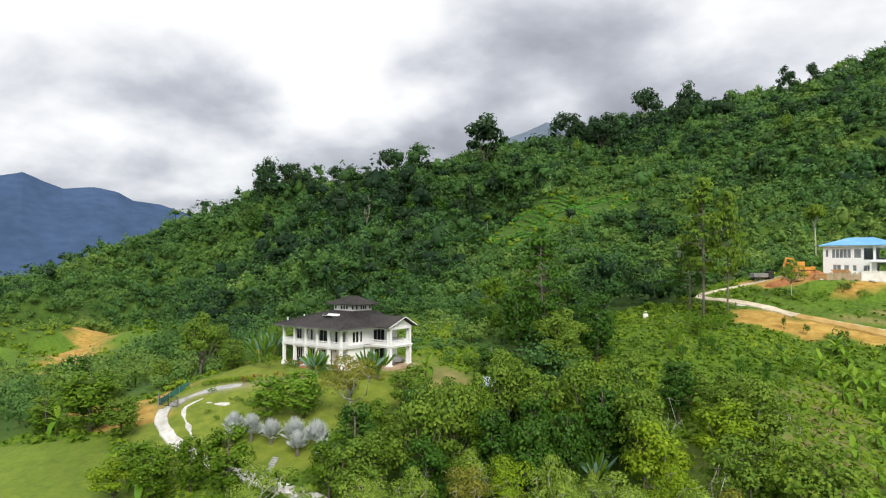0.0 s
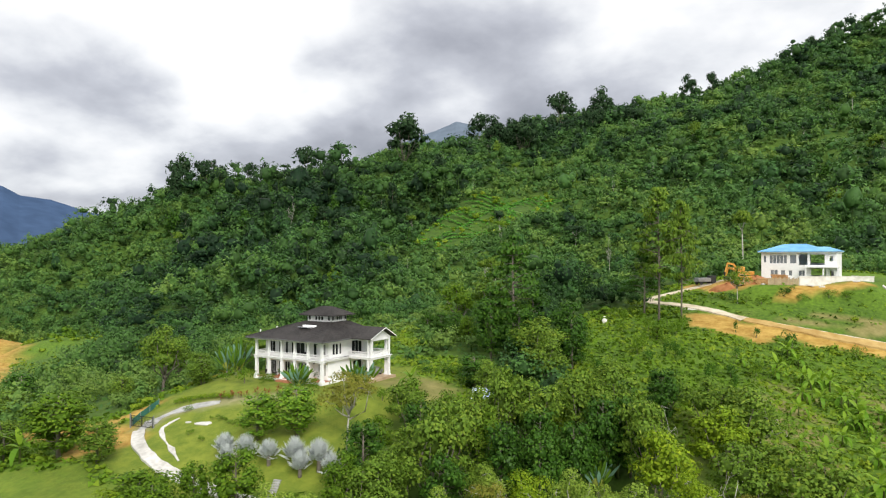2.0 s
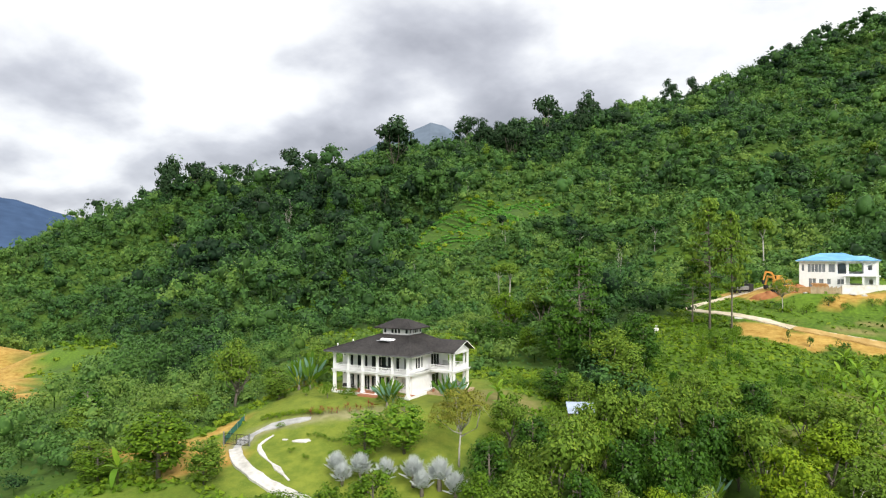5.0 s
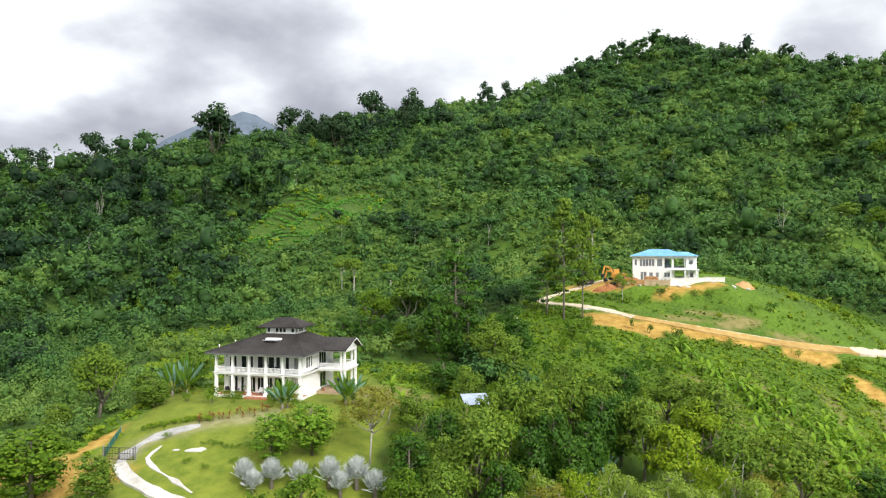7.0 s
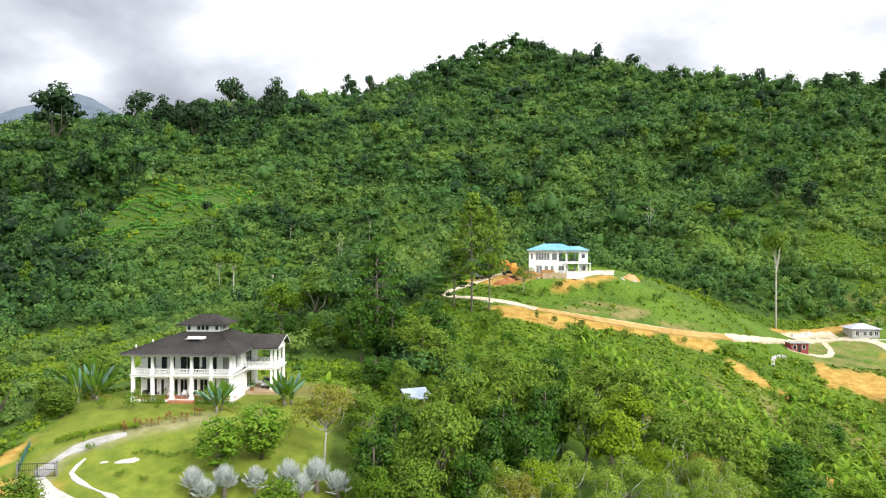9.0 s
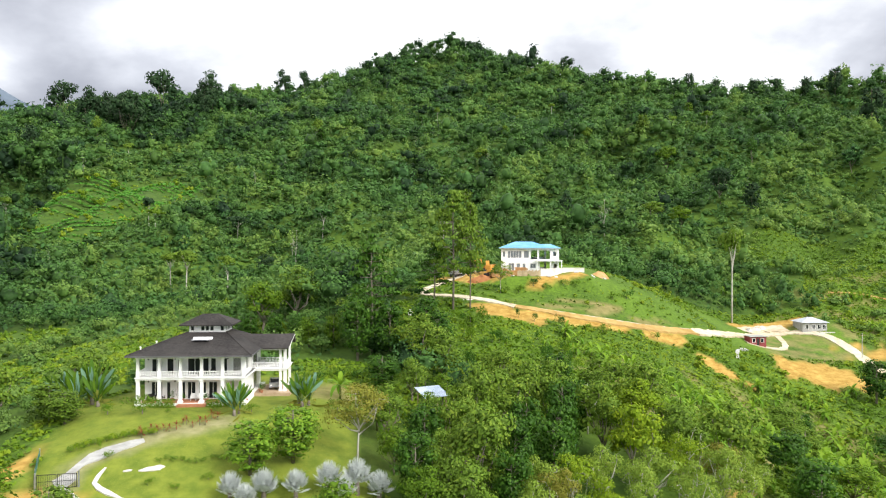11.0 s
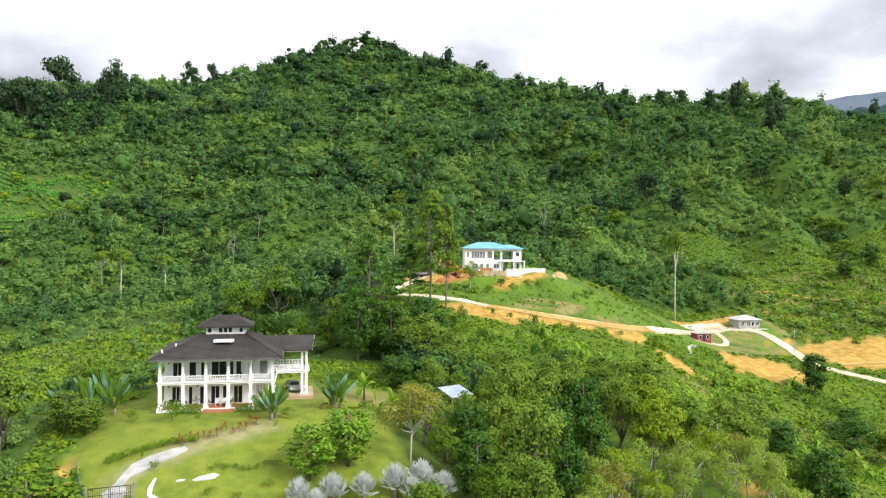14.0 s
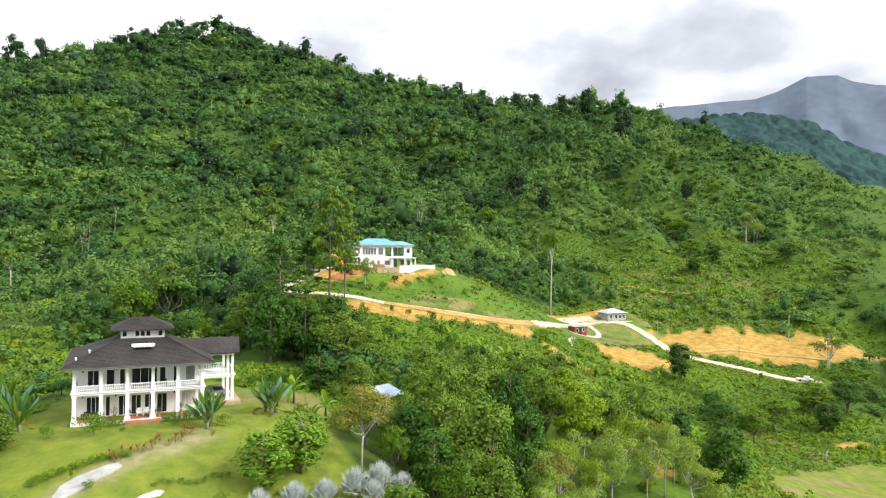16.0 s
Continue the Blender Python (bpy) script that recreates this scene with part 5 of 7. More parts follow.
LABELS = {"forest_leaves": "dark green", "garden_leaves": "fresh green", "dark_glossy_leaves": "dark glossy", "olive_leaves": "olive green",
          "yellow_green_leaves": "yellow-green", "brownish_leaves": "brownish sparse", "pale_green_leaves": "pale thin-leaved"}

# orchard in the gully: kind, leaf, x, y, height, crown radius
D, O, Yl, P, G = LEAF_DARK, LEAF_OLIVE, LEAF_YELLOW, LEAF_PALE, LEAF_GARDEN
ORCHARD = [("dense", D, 26.8, -22, 8.8, 3.3), ("broad", G, 27.3, -27, 7.6, 3.0), ("broad", O, 34.5, -20, 13.5, 4.8), ("broad", O, 31.5, -27.5, 9.2, 3.8),
           ("dense", D, 37.2, -23, 10.6, 3.4), ("dense", D, 29.2, -12.5, 9, 3.3), ("broad", O, 34, -12, 11.2, 3.8), ("broad", O, 40.7, -4, 12.2, 4.6),
           ("broad", O, 46, 0, 12.2, 4.2), ("dense", D, 40.2, -14, 11.6, 3.6), ("dense", D, 49.7, -4, 11.3, 3.5), ("broad", O, 55, -5, 12, 4.3), ("dense", D, 45, -14.5, 11.5, 3.6), ("broad", O, 35.0, -8.4, 11.6, 3.4), ("broad", O, 37.0, -5.6, 13.4, 3.9), ("dense", D, 36.4, -2.8, 9.2, 2.6), ("broad", G, 37.2, -10.5, 11.0, 3.4), ("dense", D, 43.2, -8.6, 11.4, 3.6)]
ORCHARD_EAST = [("haze", P, 41, -20, 9.3, 3.2), ("haze", Yl, 45, -20, 9.8, 3.4), ("haze", P, 49.5, -18, 10.2, 3.5), ("broad", Yl, 57.5, -10, 11.2, 4.4),
                ("broad", Yl, 62.7, 0, 9.8, 4.6), ("haze", P, 56.4, -18, 9.6, 4.6), ("broad", O, 65.5, -8, 10.3, 4.2), ("haze", P, 64.5, -20, 10.5, 3.5),
                ("sparse", P, 66.5, -23, 9.2, 3.2), ("dense", D, 77.4, -20, 11.2, 4.6), ("broad", O, 49.6, 1.5, 11.8, 4.2), ("dense", D, 54.5, 12, 8.5, 3.5), ("broad", O, 65.5, 4, 11, 5.0),
                ("broad", O, 73.3, -8, 12, 5.2), ("haze", P, 38.5, -27, 9.0, 3.0), ("haze", Yl, 47.5, -24.5, 9.2, 3.0), ("haze", P, 52.5, -22.5, 9.8, 3.2), ("haze", P, 59.5, -21.5, 9.6, 3.2), ("haze", Yl, 61.0, -15.5, 10.2, 3.6), ("haze", P, 35.0, -30.5, 7.6, 2.8), ("haze", P, 69.5, -17, 9.2, 3.4), ("bare", P, 55.8, 2.0, 8.5, 3.2), ("bare", P, 42.7, -21.5, 9.5, 2.8), ("bare", P, 64.5, -12.5, 10, 3.4), ("haze", LEAF_BROWN, 43.0, -23.5, 9.6, 3.2), ("haze", LEAF_BROWN, 66.5, -15.5, 9.0, 3.0), ("dense", D, 47.5, -9.5, 11.0, 3.4), ("dense", D, 52.5, -1.5, 10.4, 3.2)]
BEHIND = [("dense", D, 26.2, 12, 5.6, 3.6), ("dense", D, 23.2, 27, 12.2, 4.4), ("dense", D, 28.8, 26, 10.8, 4.2), ("broad", O, 33.7, 22, 10.2, 5.2), ("dense", D, 37.6, 27.6, 9.5, 4.0),
          ("dense", G, 14.7, 37, 6.4, 2.5), ("dense", G, 19.2, 36, 6.6, 2.5), ("pine", D, 26.0, 31, 22.5, 6.0), ("broad", O, 36.8, 17, 8.6, 4.0), ("broad", O, 12, 58, 13.5, 5.6),
          ("broad", G, 5, 54, 11.5, 5.2), ("pine", O, 46.9, 62.5, 28.5, 6.2), ("pine", O, 51.2, 64, 25.5, 4.6), ("pine", D, 43.2, 67, 15.0, 5.2), ("dense", G, 48.3, 50, 3.2, 1.6), ("dense", D, 36, 31, 11.5, 4.4), ("broad", O, 46, 17, 6.5, 3.8), ("broad", O, 55, 16, 6.5, 3.6),
          ("broad", O, 61, 10, 9, 4.2), ("haze", O, 67, 6, 9, 4.2), ("broad", O, 24, 43, 9, 4.6), ("dense", D, 26.5, 41, 12, 4.4), ("dense", D, 8, 46, 6.0, 2.4), ("dense", D, 3, 49.5, 5.8, 2.3), ("dense", D, -2, 53, 6.2, 2.4), ("dense", D, 12, 42.5, 5.6, 2.2)]
WEST = [("broad", O, -15.6, 10, 7.2, 3.8), ("dense", O, -14.2, -4, 4.4, 3.0), ("dense", G, -15.0, -28.3, 9.0, 5.8), ("dense", O, -7.5, -28.6, 5.6, 3.2),
        ("dense", G, 17.8, -32.5, 8.2, 3.6), ("dense", G, 13.5, -34, 6.6, 2.4), ("broad", G, 8.5, -36.5, 6.0, 4.2), ("broad", Yl, 7.4, -39.5, 4.8, 3.2), ("dense", G, 11.4, -37.5, 5.8, 3.0), ("dense", O, -17, -1, 5.2, 2.6), ("broad", O, -23.5, -3, 11.4, 4.6), ("dense", O, -26, -9, 5, 2.6), ("broad", O, -29, 6, 9, 4), ("dense", D, -46, -12, 9, 4.5), ("broad", O, -40, -18, 7, 4), ("dense", G, -24, -29.5, 4.2, 3.2), ("dense", O, -28.5, -27, 5, 3.4)]
EAST = [("broad", D, 128, 22, 9.0, 6.4), ("dense", D, 147.5, 51, 11, 4.8), ("dense", O, 97, 9, 6.0, 3.6), ("broad", G, 146, 20, 8.5, 6.5), ("broad", G, 168, 24, 8.5, 7.0), ("broad", G, 190, 27, 9, 7.0),
        ("sparse", Yl, 139.8, 3.5, 6.5, 2.8), ("broad", G, 134, 17, 8.5, 4.6), ("umbrella", O, 141, 101, 30, 4.4), ("sparse", O, 200, 40, 13, 5), ("broad", O, 69, 1, 6.5, 4.2), ("broad", G, 80, -14, 7, 4.5), ("broad", G, 92, -8, 7, 4.5), ("dense", D, 84, -4, 8, 4.2), ("haze", P, 276, 127, 15, 5), ("haze", P, 280, 124, 13, 4), ("broad", O, 272, 77, 10, 6.5), ("broad", G, 253, 146, 11, 7), ("broad", G, 240, 128, 9, 6), ("broad", O, 296, 140, 12, 7), ("dense", D, 158, 14, 8, 4.5), ("broad", D, 176, 20, 9, 5.5), ("dense", O, 110, 30, 7, 4), ("dense", D, 118, 38, 6, 3.2), ("broad", O, 104, 24, 8, 4.5), ("dense", D, 140, 34, 6, 3.6), ("dense", D, 236, 112, 8, 4.5), ("dense", D, 219, 108, 7, 4), ("broad", D, 262, 96, 9, 5.5)]
for n, row in enumerate(ORCHARD + ORCHARD_EAST + BEHIND + WEST + EAST):
    kind, mat, x, y, h, rad = row
    word = {"dense": "dense", "broad": "spreading", "sparse": "sparse", "haze": "light-crowned", "pine": "tall layered", "umbrella": "tall slim-stemmed", "bare": "leafless"}[kind]
    tree(kind, mat, x, y, h, rad, f"{word} {LABELS[mat.name]} tree standing on the slope".replace("brownish sparse", "thin brownish"), variant=n % 3)

# young fill between the orchard trees
fill = random.Random(8)
placed = [(q[2], q[3]) for q in ORCHARD + ORCHARD_EAST + BEHIND + WEST]
tries = 0
while tries < 1500 and len(placed) < 112:
    tries += 1
    x, y = fill.uniform(24.5, 70), fill.uniform(-35, 9)
    if min((x - a) ** 2 + (y - b) ** 2 for a, b in placed) < (14 if x < 42 else 30) or (x < 30 and y > -7) or (abs(x - 32.5) < 4 and abs(y - 1) < 4.5):
        continue
    placed.append((x, y))
    kind, mat = fill.choice((("broad", O), ("broad", G), ("dense", D), ("broad", O), ("broad", Yl), ("sparse", P)))
    if x > 42 and y < -12:
        kind, mat = "haze", fill.choice((P, Yl, G))
    tree(kind, mat, x, y, fill.uniform(4.5, 9.0), fill.uniform(2.2, 3.6), f"young {LABELS[mat.name]} orchard tree in the gully", group="orchard trees", variant=fill.randrange(3))

# garden trees on the lawn
tree("dense", LEAF_FRESH, 9.2, -18.6, 6.2, 3.9, "rounded leafy garden tree on the mown lawn", variant=0)
tree("dense", LEAF_FRESH, 13.7, -16.6, 6.7, 4.0, "rounded leafy garden tree beside its twin on the lawn", variant=1)
tree("haze", LEAF_BROWN, 20.9, -16.2, 9.8, 4.4, "slender pale-stemmed tree with thin brownish leaves on the lawn", variant=1)

# emergent trees along the ridge and bare stems on the slopes: x, y, height, crown radius
RIDGE_WEST = [(-416, 580, 30, 14), (-375, 565, 19, 8), (-246, 505, 37, 20), (-237, 667, 30, 13), (-183, 573, 24, 10), (-146, 554, 29, 14), (-146, 683, 36, 17), (-90, 636, 27, 12),
              (-100, 884, 19, 5), (-442, 515, 21, 9), (-452, 552, 20, 8), (-33, 909, 29, 11), (-5, 927, 25, 8), (113, 900, 21, 7), (-350, 325, 26, 9), (-317, 315, 19, 8)]
ridge = random.Random(31)
RIDGE_WEST += [(ridge.uniform(-190, -50), ridge.uniform(570, 660), ridge.uniform(13, 24), ridge.uniform(5, 9.5)) for _ in range(34)]
RIDGE_EAST = [(396, 408, 15, 6), (403, 384, 20, 9), (341, 276, 20, 11), (416, 473, 14, 5), (400, 543, 15, 5), (389, 576, 20, 8), (399, 481, 17, 7), (315, 745, 20, 8), (230, 870, 20, 9), (275, 850, 16, 7)]
for n, (x, y, h, rad) in enumerate(RIDGE_WEST + RIDGE_EAST):
    big = n < len(RIDGE_WEST)
    tree("broad_far" if rad >= 8 and big else "dense_far", LEAF_RIDGE_HAZY, x, y, h * (1.72 if n < 16 else 1.5 if big else 1.45), rad * (1.2 if n < 16 else 1.1 if big else 0.85), sink=h * (0.34 if big else 0.12), label="tall dark emergent tree rising above the forest ridge", group="emergent ridge trees", variant=n % 3)
STEMS = [(-209, 278, 27, 6), (-168, 365, 18, 5), (128, 575, 22, 3), (250, 599, 15, 4), (131, 176, 17, 4), (-31, 172, 20, 5), (-38, 180, 15, 4), (-256, 230, 19, 4), (279, 125, 19, 4), (275, 126, 15, 3), (-17, 176, 17, 4), (60, 150, 19, 4)]
for n, (x, y, h, rad) in enumerate(STEMS):
    tree("umbrella" if n % 4 else "bare", LEAF_OLIVE, x, y, h, rad, "tall pale-stemmed tree standing clear of the forest", group="pale-stemmed trees", variant=n % 3)

# tall dark trees of the old wood, and single larger trees on the slopes
tall = random.Random(52)
for n in range(52):
    x, y = tall.gauss(-252, 45), tall.gauss(345, 50)
    tree("broad_far" if n % 3 else "dense_far", (LEAF_RIDGE_HAZY, LEAF_DARK, LEAF_RIDGE_HAZY)[n % 3], x, y, tall.uniform(17, 27), tall.uniform(5, 8.5), "tall dark forest tree in the old wood", group="old wood trees", variant=n % 3)
count = 0
while count < 64:
    x, y = tall.uniform(-190, 340), tall.uniform(150, 560)
    if open_land(x, y) or meadow(x, y) or abs(math.degrees(math.atan2(x - 35, y + 100))) > 50:
        continue
    kind = ("broad_far", "dense_far", "umbrella_far", "broad_far")[count % 4]
    tree(kind, (LEAF_OLIVE, LEAF_DARK, LEAF_RIDGE_HAZY, LEAF_FOREST, LEAF_GARDEN)[count % 5], x, y, tall.uniform(10, 19), tall.uniform(3.6, 6.5), "larger single tree rising out of the slope forest", group="slope trees", variant=count % 3)
    count += 1

# thin bare stems standing out of the woods
thin = random.Random(44)
for n in range(18):
    x, y = thin.uniform(-220, 300), thin.uniform(190, 620)
    tree("bare", LEAF_OLIVE, x, y, thin.uniform(13, 19), thin.uniform(1.6, 2.6), "thin pale bare stem standing out of the forest", group="bare stems", variant=n % 3, name="bare_tree")

# ---- garden plants ----
def blade(length, width, droop, segs=8, fold=0.18, petiole=0.0):
    """A long arching leaf, folded along its midrib, growing along +x from the origin."""
    s = Shape()
    for i in range(segs + 1):
        t = i / segs
        x = petiole + length * t * math.cos(droop * t * 0.6)
        z = -length * droop * 0.5 * t * t
        w = width * 0.5 * (math.sin(math.pi * min(0.06 + t * 0.92, 1)) ** 0.6)
        s.v += [(x, -w, z + w * fold), (x, 0, z), (x, w, z + w * fold)]
    for i in range(segs):
        a = i * 3
        s.f += [(a, a + 3, a + 4, a + 1), (a + 1, a + 4, a + 5, a + 2)]
    if petiole:
        o = len(s.v)
        s.v += [(0, -0.03, 0), (0, 0.03, 0), (petiole, 0.03, 0), (petiole, -0.03, 0), (0, 0, 0.04), (petiole, 0, 0.03)]
        s.f += [(o, o + 3, o + 5, o + 4), (o + 1, o + 4, o + 5, o + 2), (o, o + 1, o + 2, o + 3)]
    return s


def fan_leaf(radius, petiole, rays=15):
    """A stiff pleated fan on a stalk along +x."""
    s = Shape()
    s.v += [(0, -0.03, 0), (0, 0.03, 0), (petiole, 0.03, 0), (petiole, -0.03, 0), (0, 0, 0.05), (petiole, 0, 0.04)]
    s.f += [(0, 3, 5, 4), (1, 4, 5, 2), (0, 1, 2, 3)]
    c = len(s.v)
    s.v.append((petiole, 0, 0))
    for i in range(2 * rays + 1):
        a = radians(-140 + 280 * i / (2 * rays))
        r = radius * (1.0 if i % 2 else 0.34) * (1 - 0.15 * abs(a) / 2.4)
        s.v.append((petiole + r * math.cos(a), r * math.sin(a), (0.07 if i % 2 else -0.03) * radius - 0.12 * radius * (1 - math.cos(a))))
    s.f += [(c, c + 1 + i, c + 2 + i) for i in range(2 * rays)]
    return s


def leaf_mesh(name, shape, mat, tone=0.5):
    me = shape.mesh(name, mat, smooth=True)
    at = me.attributes.new("tone", "FLOAT", "POINT")
    at.data.foreach_set("value", np.full(len(me.vertices), tone, dtype=np.float32))
    return me


SILVER_LEAF = leaf_mesh("fan_leaf", fan_leaf(0.85, 1.05, 13), LEAF_SILVER, 0.7)
BANANA_LEAF = [leaf_mesh("leaf", blade(2.3, 0.74, d, petiole=0.3), LEAF_BANANA, t) for d, t in ((0.7, 0.9), (1.2, 0.7), (1.7, 0.45))]
LEAF_BLUEGREEN = leaf_material("blue_green_leaves", (0.10, 0.17, 0.10), (0.30, 0.40, 0.30), rough=0.5)
LEAF_SHEATH = leaf_material("yellow_sheaths", (0.22, 0.20, 0.03), (0.48, 0.44, 0.08), rough=0.6)
TRAVEL_LEAF = [leaf_mesh("leaf", blade(1.8, 0.40, d, petiole=1.25), m, t) for d, m, t in ((0.10, LEAF_DARK, 0.8), (0.25, LEAF_GARDEN, 0.35), (0.15, LEAF_BLUEGREEN, 0.5), (0.9, LEAF_BROWN, 0.3))]
STRAP_LEAF = leaf_mesh("leaf", blade(0.75, 0.13, 0.8, 5), LEAF_RED, 0.5)
FERN_LEAF = leaf_mesh("leaf", blade(1.3, 0.22, 0.9, 6), LEAF_GARDEN, 0.8)
BANANA_STEM = Shape().tube([(0, 0, -0.3), (0.05, 0, 0.9), (0, 0.03, 1.9)], [0.17, 0.14, 0.09], 8).mesh("stem", leaf_material("banana_stem", (0.10, 0.12, 0.03), (0.20, 0.20, 0.07)), smooth=True)
PALM_STEM = Shape().tube([(0, 0, -0.3), (0, 0, 0.5), (0, 0, 1.0)], [0.28, 0.24, 0.16], 8).mesh("trunk", BARK, smooth=True)
TRAVEL_STEM = Shape().tube([(0, 0, -0.3), (0, 0, 0.3), (0, 0, 0.7)], [0.22, 0.18, 0.14], 8).mesh("trunk", BARK, smooth=True)
TRAVEL_SHEATH = leaf_mesh("sheath", Shape().add([(-0.16, -0.07, 0.45), (0.16, -0.07, 0.45), (0.62, -0.05, 1.5), (0.3, -0.06, 1.75), (0, -0.06, 1.85), (-0.3, -0.06, 1.75), (-0.62, -0.05, 1.5)]
                         + [(-0.16, 0.07, 0.45), (0.16, 0.07, 0.45), (0.62, 0.05, 1.5), (0.3, 0.06, 1.75), (0, 0.06, 1.85), (-0.3, 0.06, 1.75), (-0.62, 0.05, 1.5)],
                         [(0, 1, 2, 3, 4, 5, 6), (13, 12, 11, 10, 9, 8, 7)] + [(i, i + 7, (i + 1) % 7 + 7, (i + 1) % 7) for i in range(7)]), LEAF_SHEATH, 0.5)
RED_STEM = Shape().tube([(0, 0, -0.2), (0.03, 0, 0.5), (0, 0, 0.8)], [0.04, 0.03, 0.03], 6).mesh("stem", BARK, smooth=True)


def rosette(name, x, y, label, category, stem, leaves, count, z, lo, hi, size, group, seed):
    """A plant with a stem and leaves spiralling from its top; lo to hi: how steeply they rise, in degrees."""
    r = random.Random(seed)
    t = thing(name, label, category, group=group)
    t.matrix_basis = pose(x, y, ground_z(x, y), 0, 0, r.uniform(0, 360)) @ Matrix.Diagonal((size, size, size * (1.25 if name == "silver_palm" else 1.0), 1))
    part("stem" if stem is BANANA_STEM or stem is RED_STEM else "trunk", stem, BARK, t)
    for i in range(count):
        f = i / max(count - 1, 1)
        leaf = part("leaf", leaves[min(int((1 - f) * len(leaves)), len(leaves) - 1)] if lo < hi else leaves[i % len(leaves)], BARK, t)
        leaf.matrix_basis = pose(0, 0, z - 0.15 * (1 - f), 0, -(lo + (hi - lo) * f) + r.uniform(-8, 8), i * 137.5 + r.uniform(-15, 15))
    return t


for n, (x, y, s) in enumerate(((7.6, -22.8, 0.95), (11.0, -23.0, 1.05), (14.2, -22.7, 0.95), (17.6, -22.2, 1.1), (20.6, -21.6, 1.15), (22.9, -22.3, 1.0), (9.2, -24.2, 0.85), (19.2, -23.4, 0.9))):
    rosette("silver_palm", x, y, "silver-blue fan palm with stiff pleated leaves on the lawn", "palm", PALM_STEM, [SILVER_LEAF], 26, 0.95, 12, 88, s * 1.0, "silver fan palms", n)

ban = random.Random(4)
count = 0
for cx, cy, sx, sy, k in ((235, 108, 10, 6, 9), (215, 112, 8, 5, 9), (84, 20, 6, 6, 14), (82, 38, 5, 3, 6), (92, 13, 6, 5, 12), (80, 6, 7, 6, 12), (104, 16, 9, 7, 14), (76, -6, 5, 5, 7), (118, 26, 9, 6, 14), (110, 10, 8, 6, 10), (90, 26, 6, 5, 10), (128, 44, 6, 4, 6), (96, 36, 6, 5, 7), (68, 44, 3, 3, 4), (76, 36, 4, 4, 7), (81, 36, 4, 5, 8), (112, 38, 8, 5, 8), (121, 53, 4, 3, 4), (71, 52, 3, 2, 3), (100, 25, 8, 6, 7), (128, 32, 10, 5, 6), (85, 32, 4, 3, 6), (96, 37, 4, 3, 6), (115, 52, 3, 2, 4), (84, 8, 4, 4, 8), (76, 0, 3, 3, 5), (94, 9, 4, 4, 8), (120, 26, 4, 3, 5), (141, 48, 4, 3, 5), (118, 31, 5, 4, 6), (161, 115, 6, 3, 8), (194, 107, 5, 2, 7), (206, 95, 5, 2, 6), (215, 94, 4, 2, 5), (226, 78, 5, 3, 6), (181, 92, 3, 2, 3), (250, 108, 6, 4, 5), (152, 118, 4, 3, 4)):
    for _ in range(k):
        x, y = ban.gauss(cx, sx), ban.gauss(cy, sy)
        if off_line(np.array(x), np.array(y), ROAD) < 3:
            continue
        count += 1
        rosette("banana_plant", x, y, "banana plant with long arching torn green leaves", "banana plant", BANANA_STEM, BANANA_LEAF, 9, 1.85, -4, 66, ban.uniform(0.55, 1.0), "banana plants", count)
for n, (x, y, s) in enumerate(((51, -2, 1.3), (10, -37.5, 1.2), (-20, -30, 1.1), (19.5, 3.5, 1.0), (22, -2, 1.0), (24, -5, 0.9), (8, -36, 1.2))):
    rosette("banana_plant", x, y, "banana plant with long arching torn green leaves", "banana plant", BANANA_STEM, BANANA_LEAF, 9, 1.85, 5, 80, s, "banana plants", 90 + n)


def traveller_palm(x, y, turn, size, seed):
    r = random.Random(seed)
    t = thing("traveller_palm", "traveller palm with a flat fan of ragged leaves", "palm", group="traveller palms")
    t.matrix_basis = pose(x, y, ground_z(x, y), 0, 0, turn) @ Matrix.Diagonal((size, size, size, 1))
    part("trunk", TRAVEL_STEM, BARK, t)
    part("sheath", TRAVEL_SHEATH, BARK, t)
    for i in range(32):
        a = -52 + 104 * i / 31
        leaf = part("leaf", TRAVEL_LEAF[3 if abs(a) > 44 and i % 2 else (i * 2 + seed) % 3], BARK, t)
        leaf.matrix_basis = pose(0, r.uniform(-0.2, 0.2), 0.65, 0, -90 + a * (2.2 if abs(a) > 44 and i % 2 else 1) + r.uniform(-6, 6), r.uniform(-20, 20)) @ pose(0, 0, 0, r.uniform(20, 150)) @ Matrix.Diagonal((r.uniform(0.6, 1.1), r.uniform(0.7, 1.1), 1, 1))


for n, (x, y, a, s) in enumerate(((-13.6, 4.5, 10, 1.55), (-12.0, 1.6, -20, 1.2), (-15.2, 3.0, 50, 1.35), (-18.8, 10, 30, 1.3), (6.2, -6.6, 15, 1.1), (6.7, -6.0, 75, 0.95), (14.4, -3.6, -10, 1.25), (15.2, -2.8, 60, 1.2), (14.0, -2.6, 100, 1.1), (49.5, -6, 20, 1.2))):
    traveller_palm(x, y, a, s, n)

reds = random.Random(6)
for n in range(14):
    f = n / 13
    x, y = -4.2 + 8.6 * f + reds.uniform(-0.25, 0.25), -10.6 + 2.6 * f + reds.uniform(-0.8, 0.8)
    rosette("red_cordyline", x, y, "small dark red strap-leaved plant beside the drive", "garden plant", RED_STEM, [STRAP_LEAF], 12, 0.75, -10, 75, reds.uniform(0.6, 1.0), "red border plants", n)


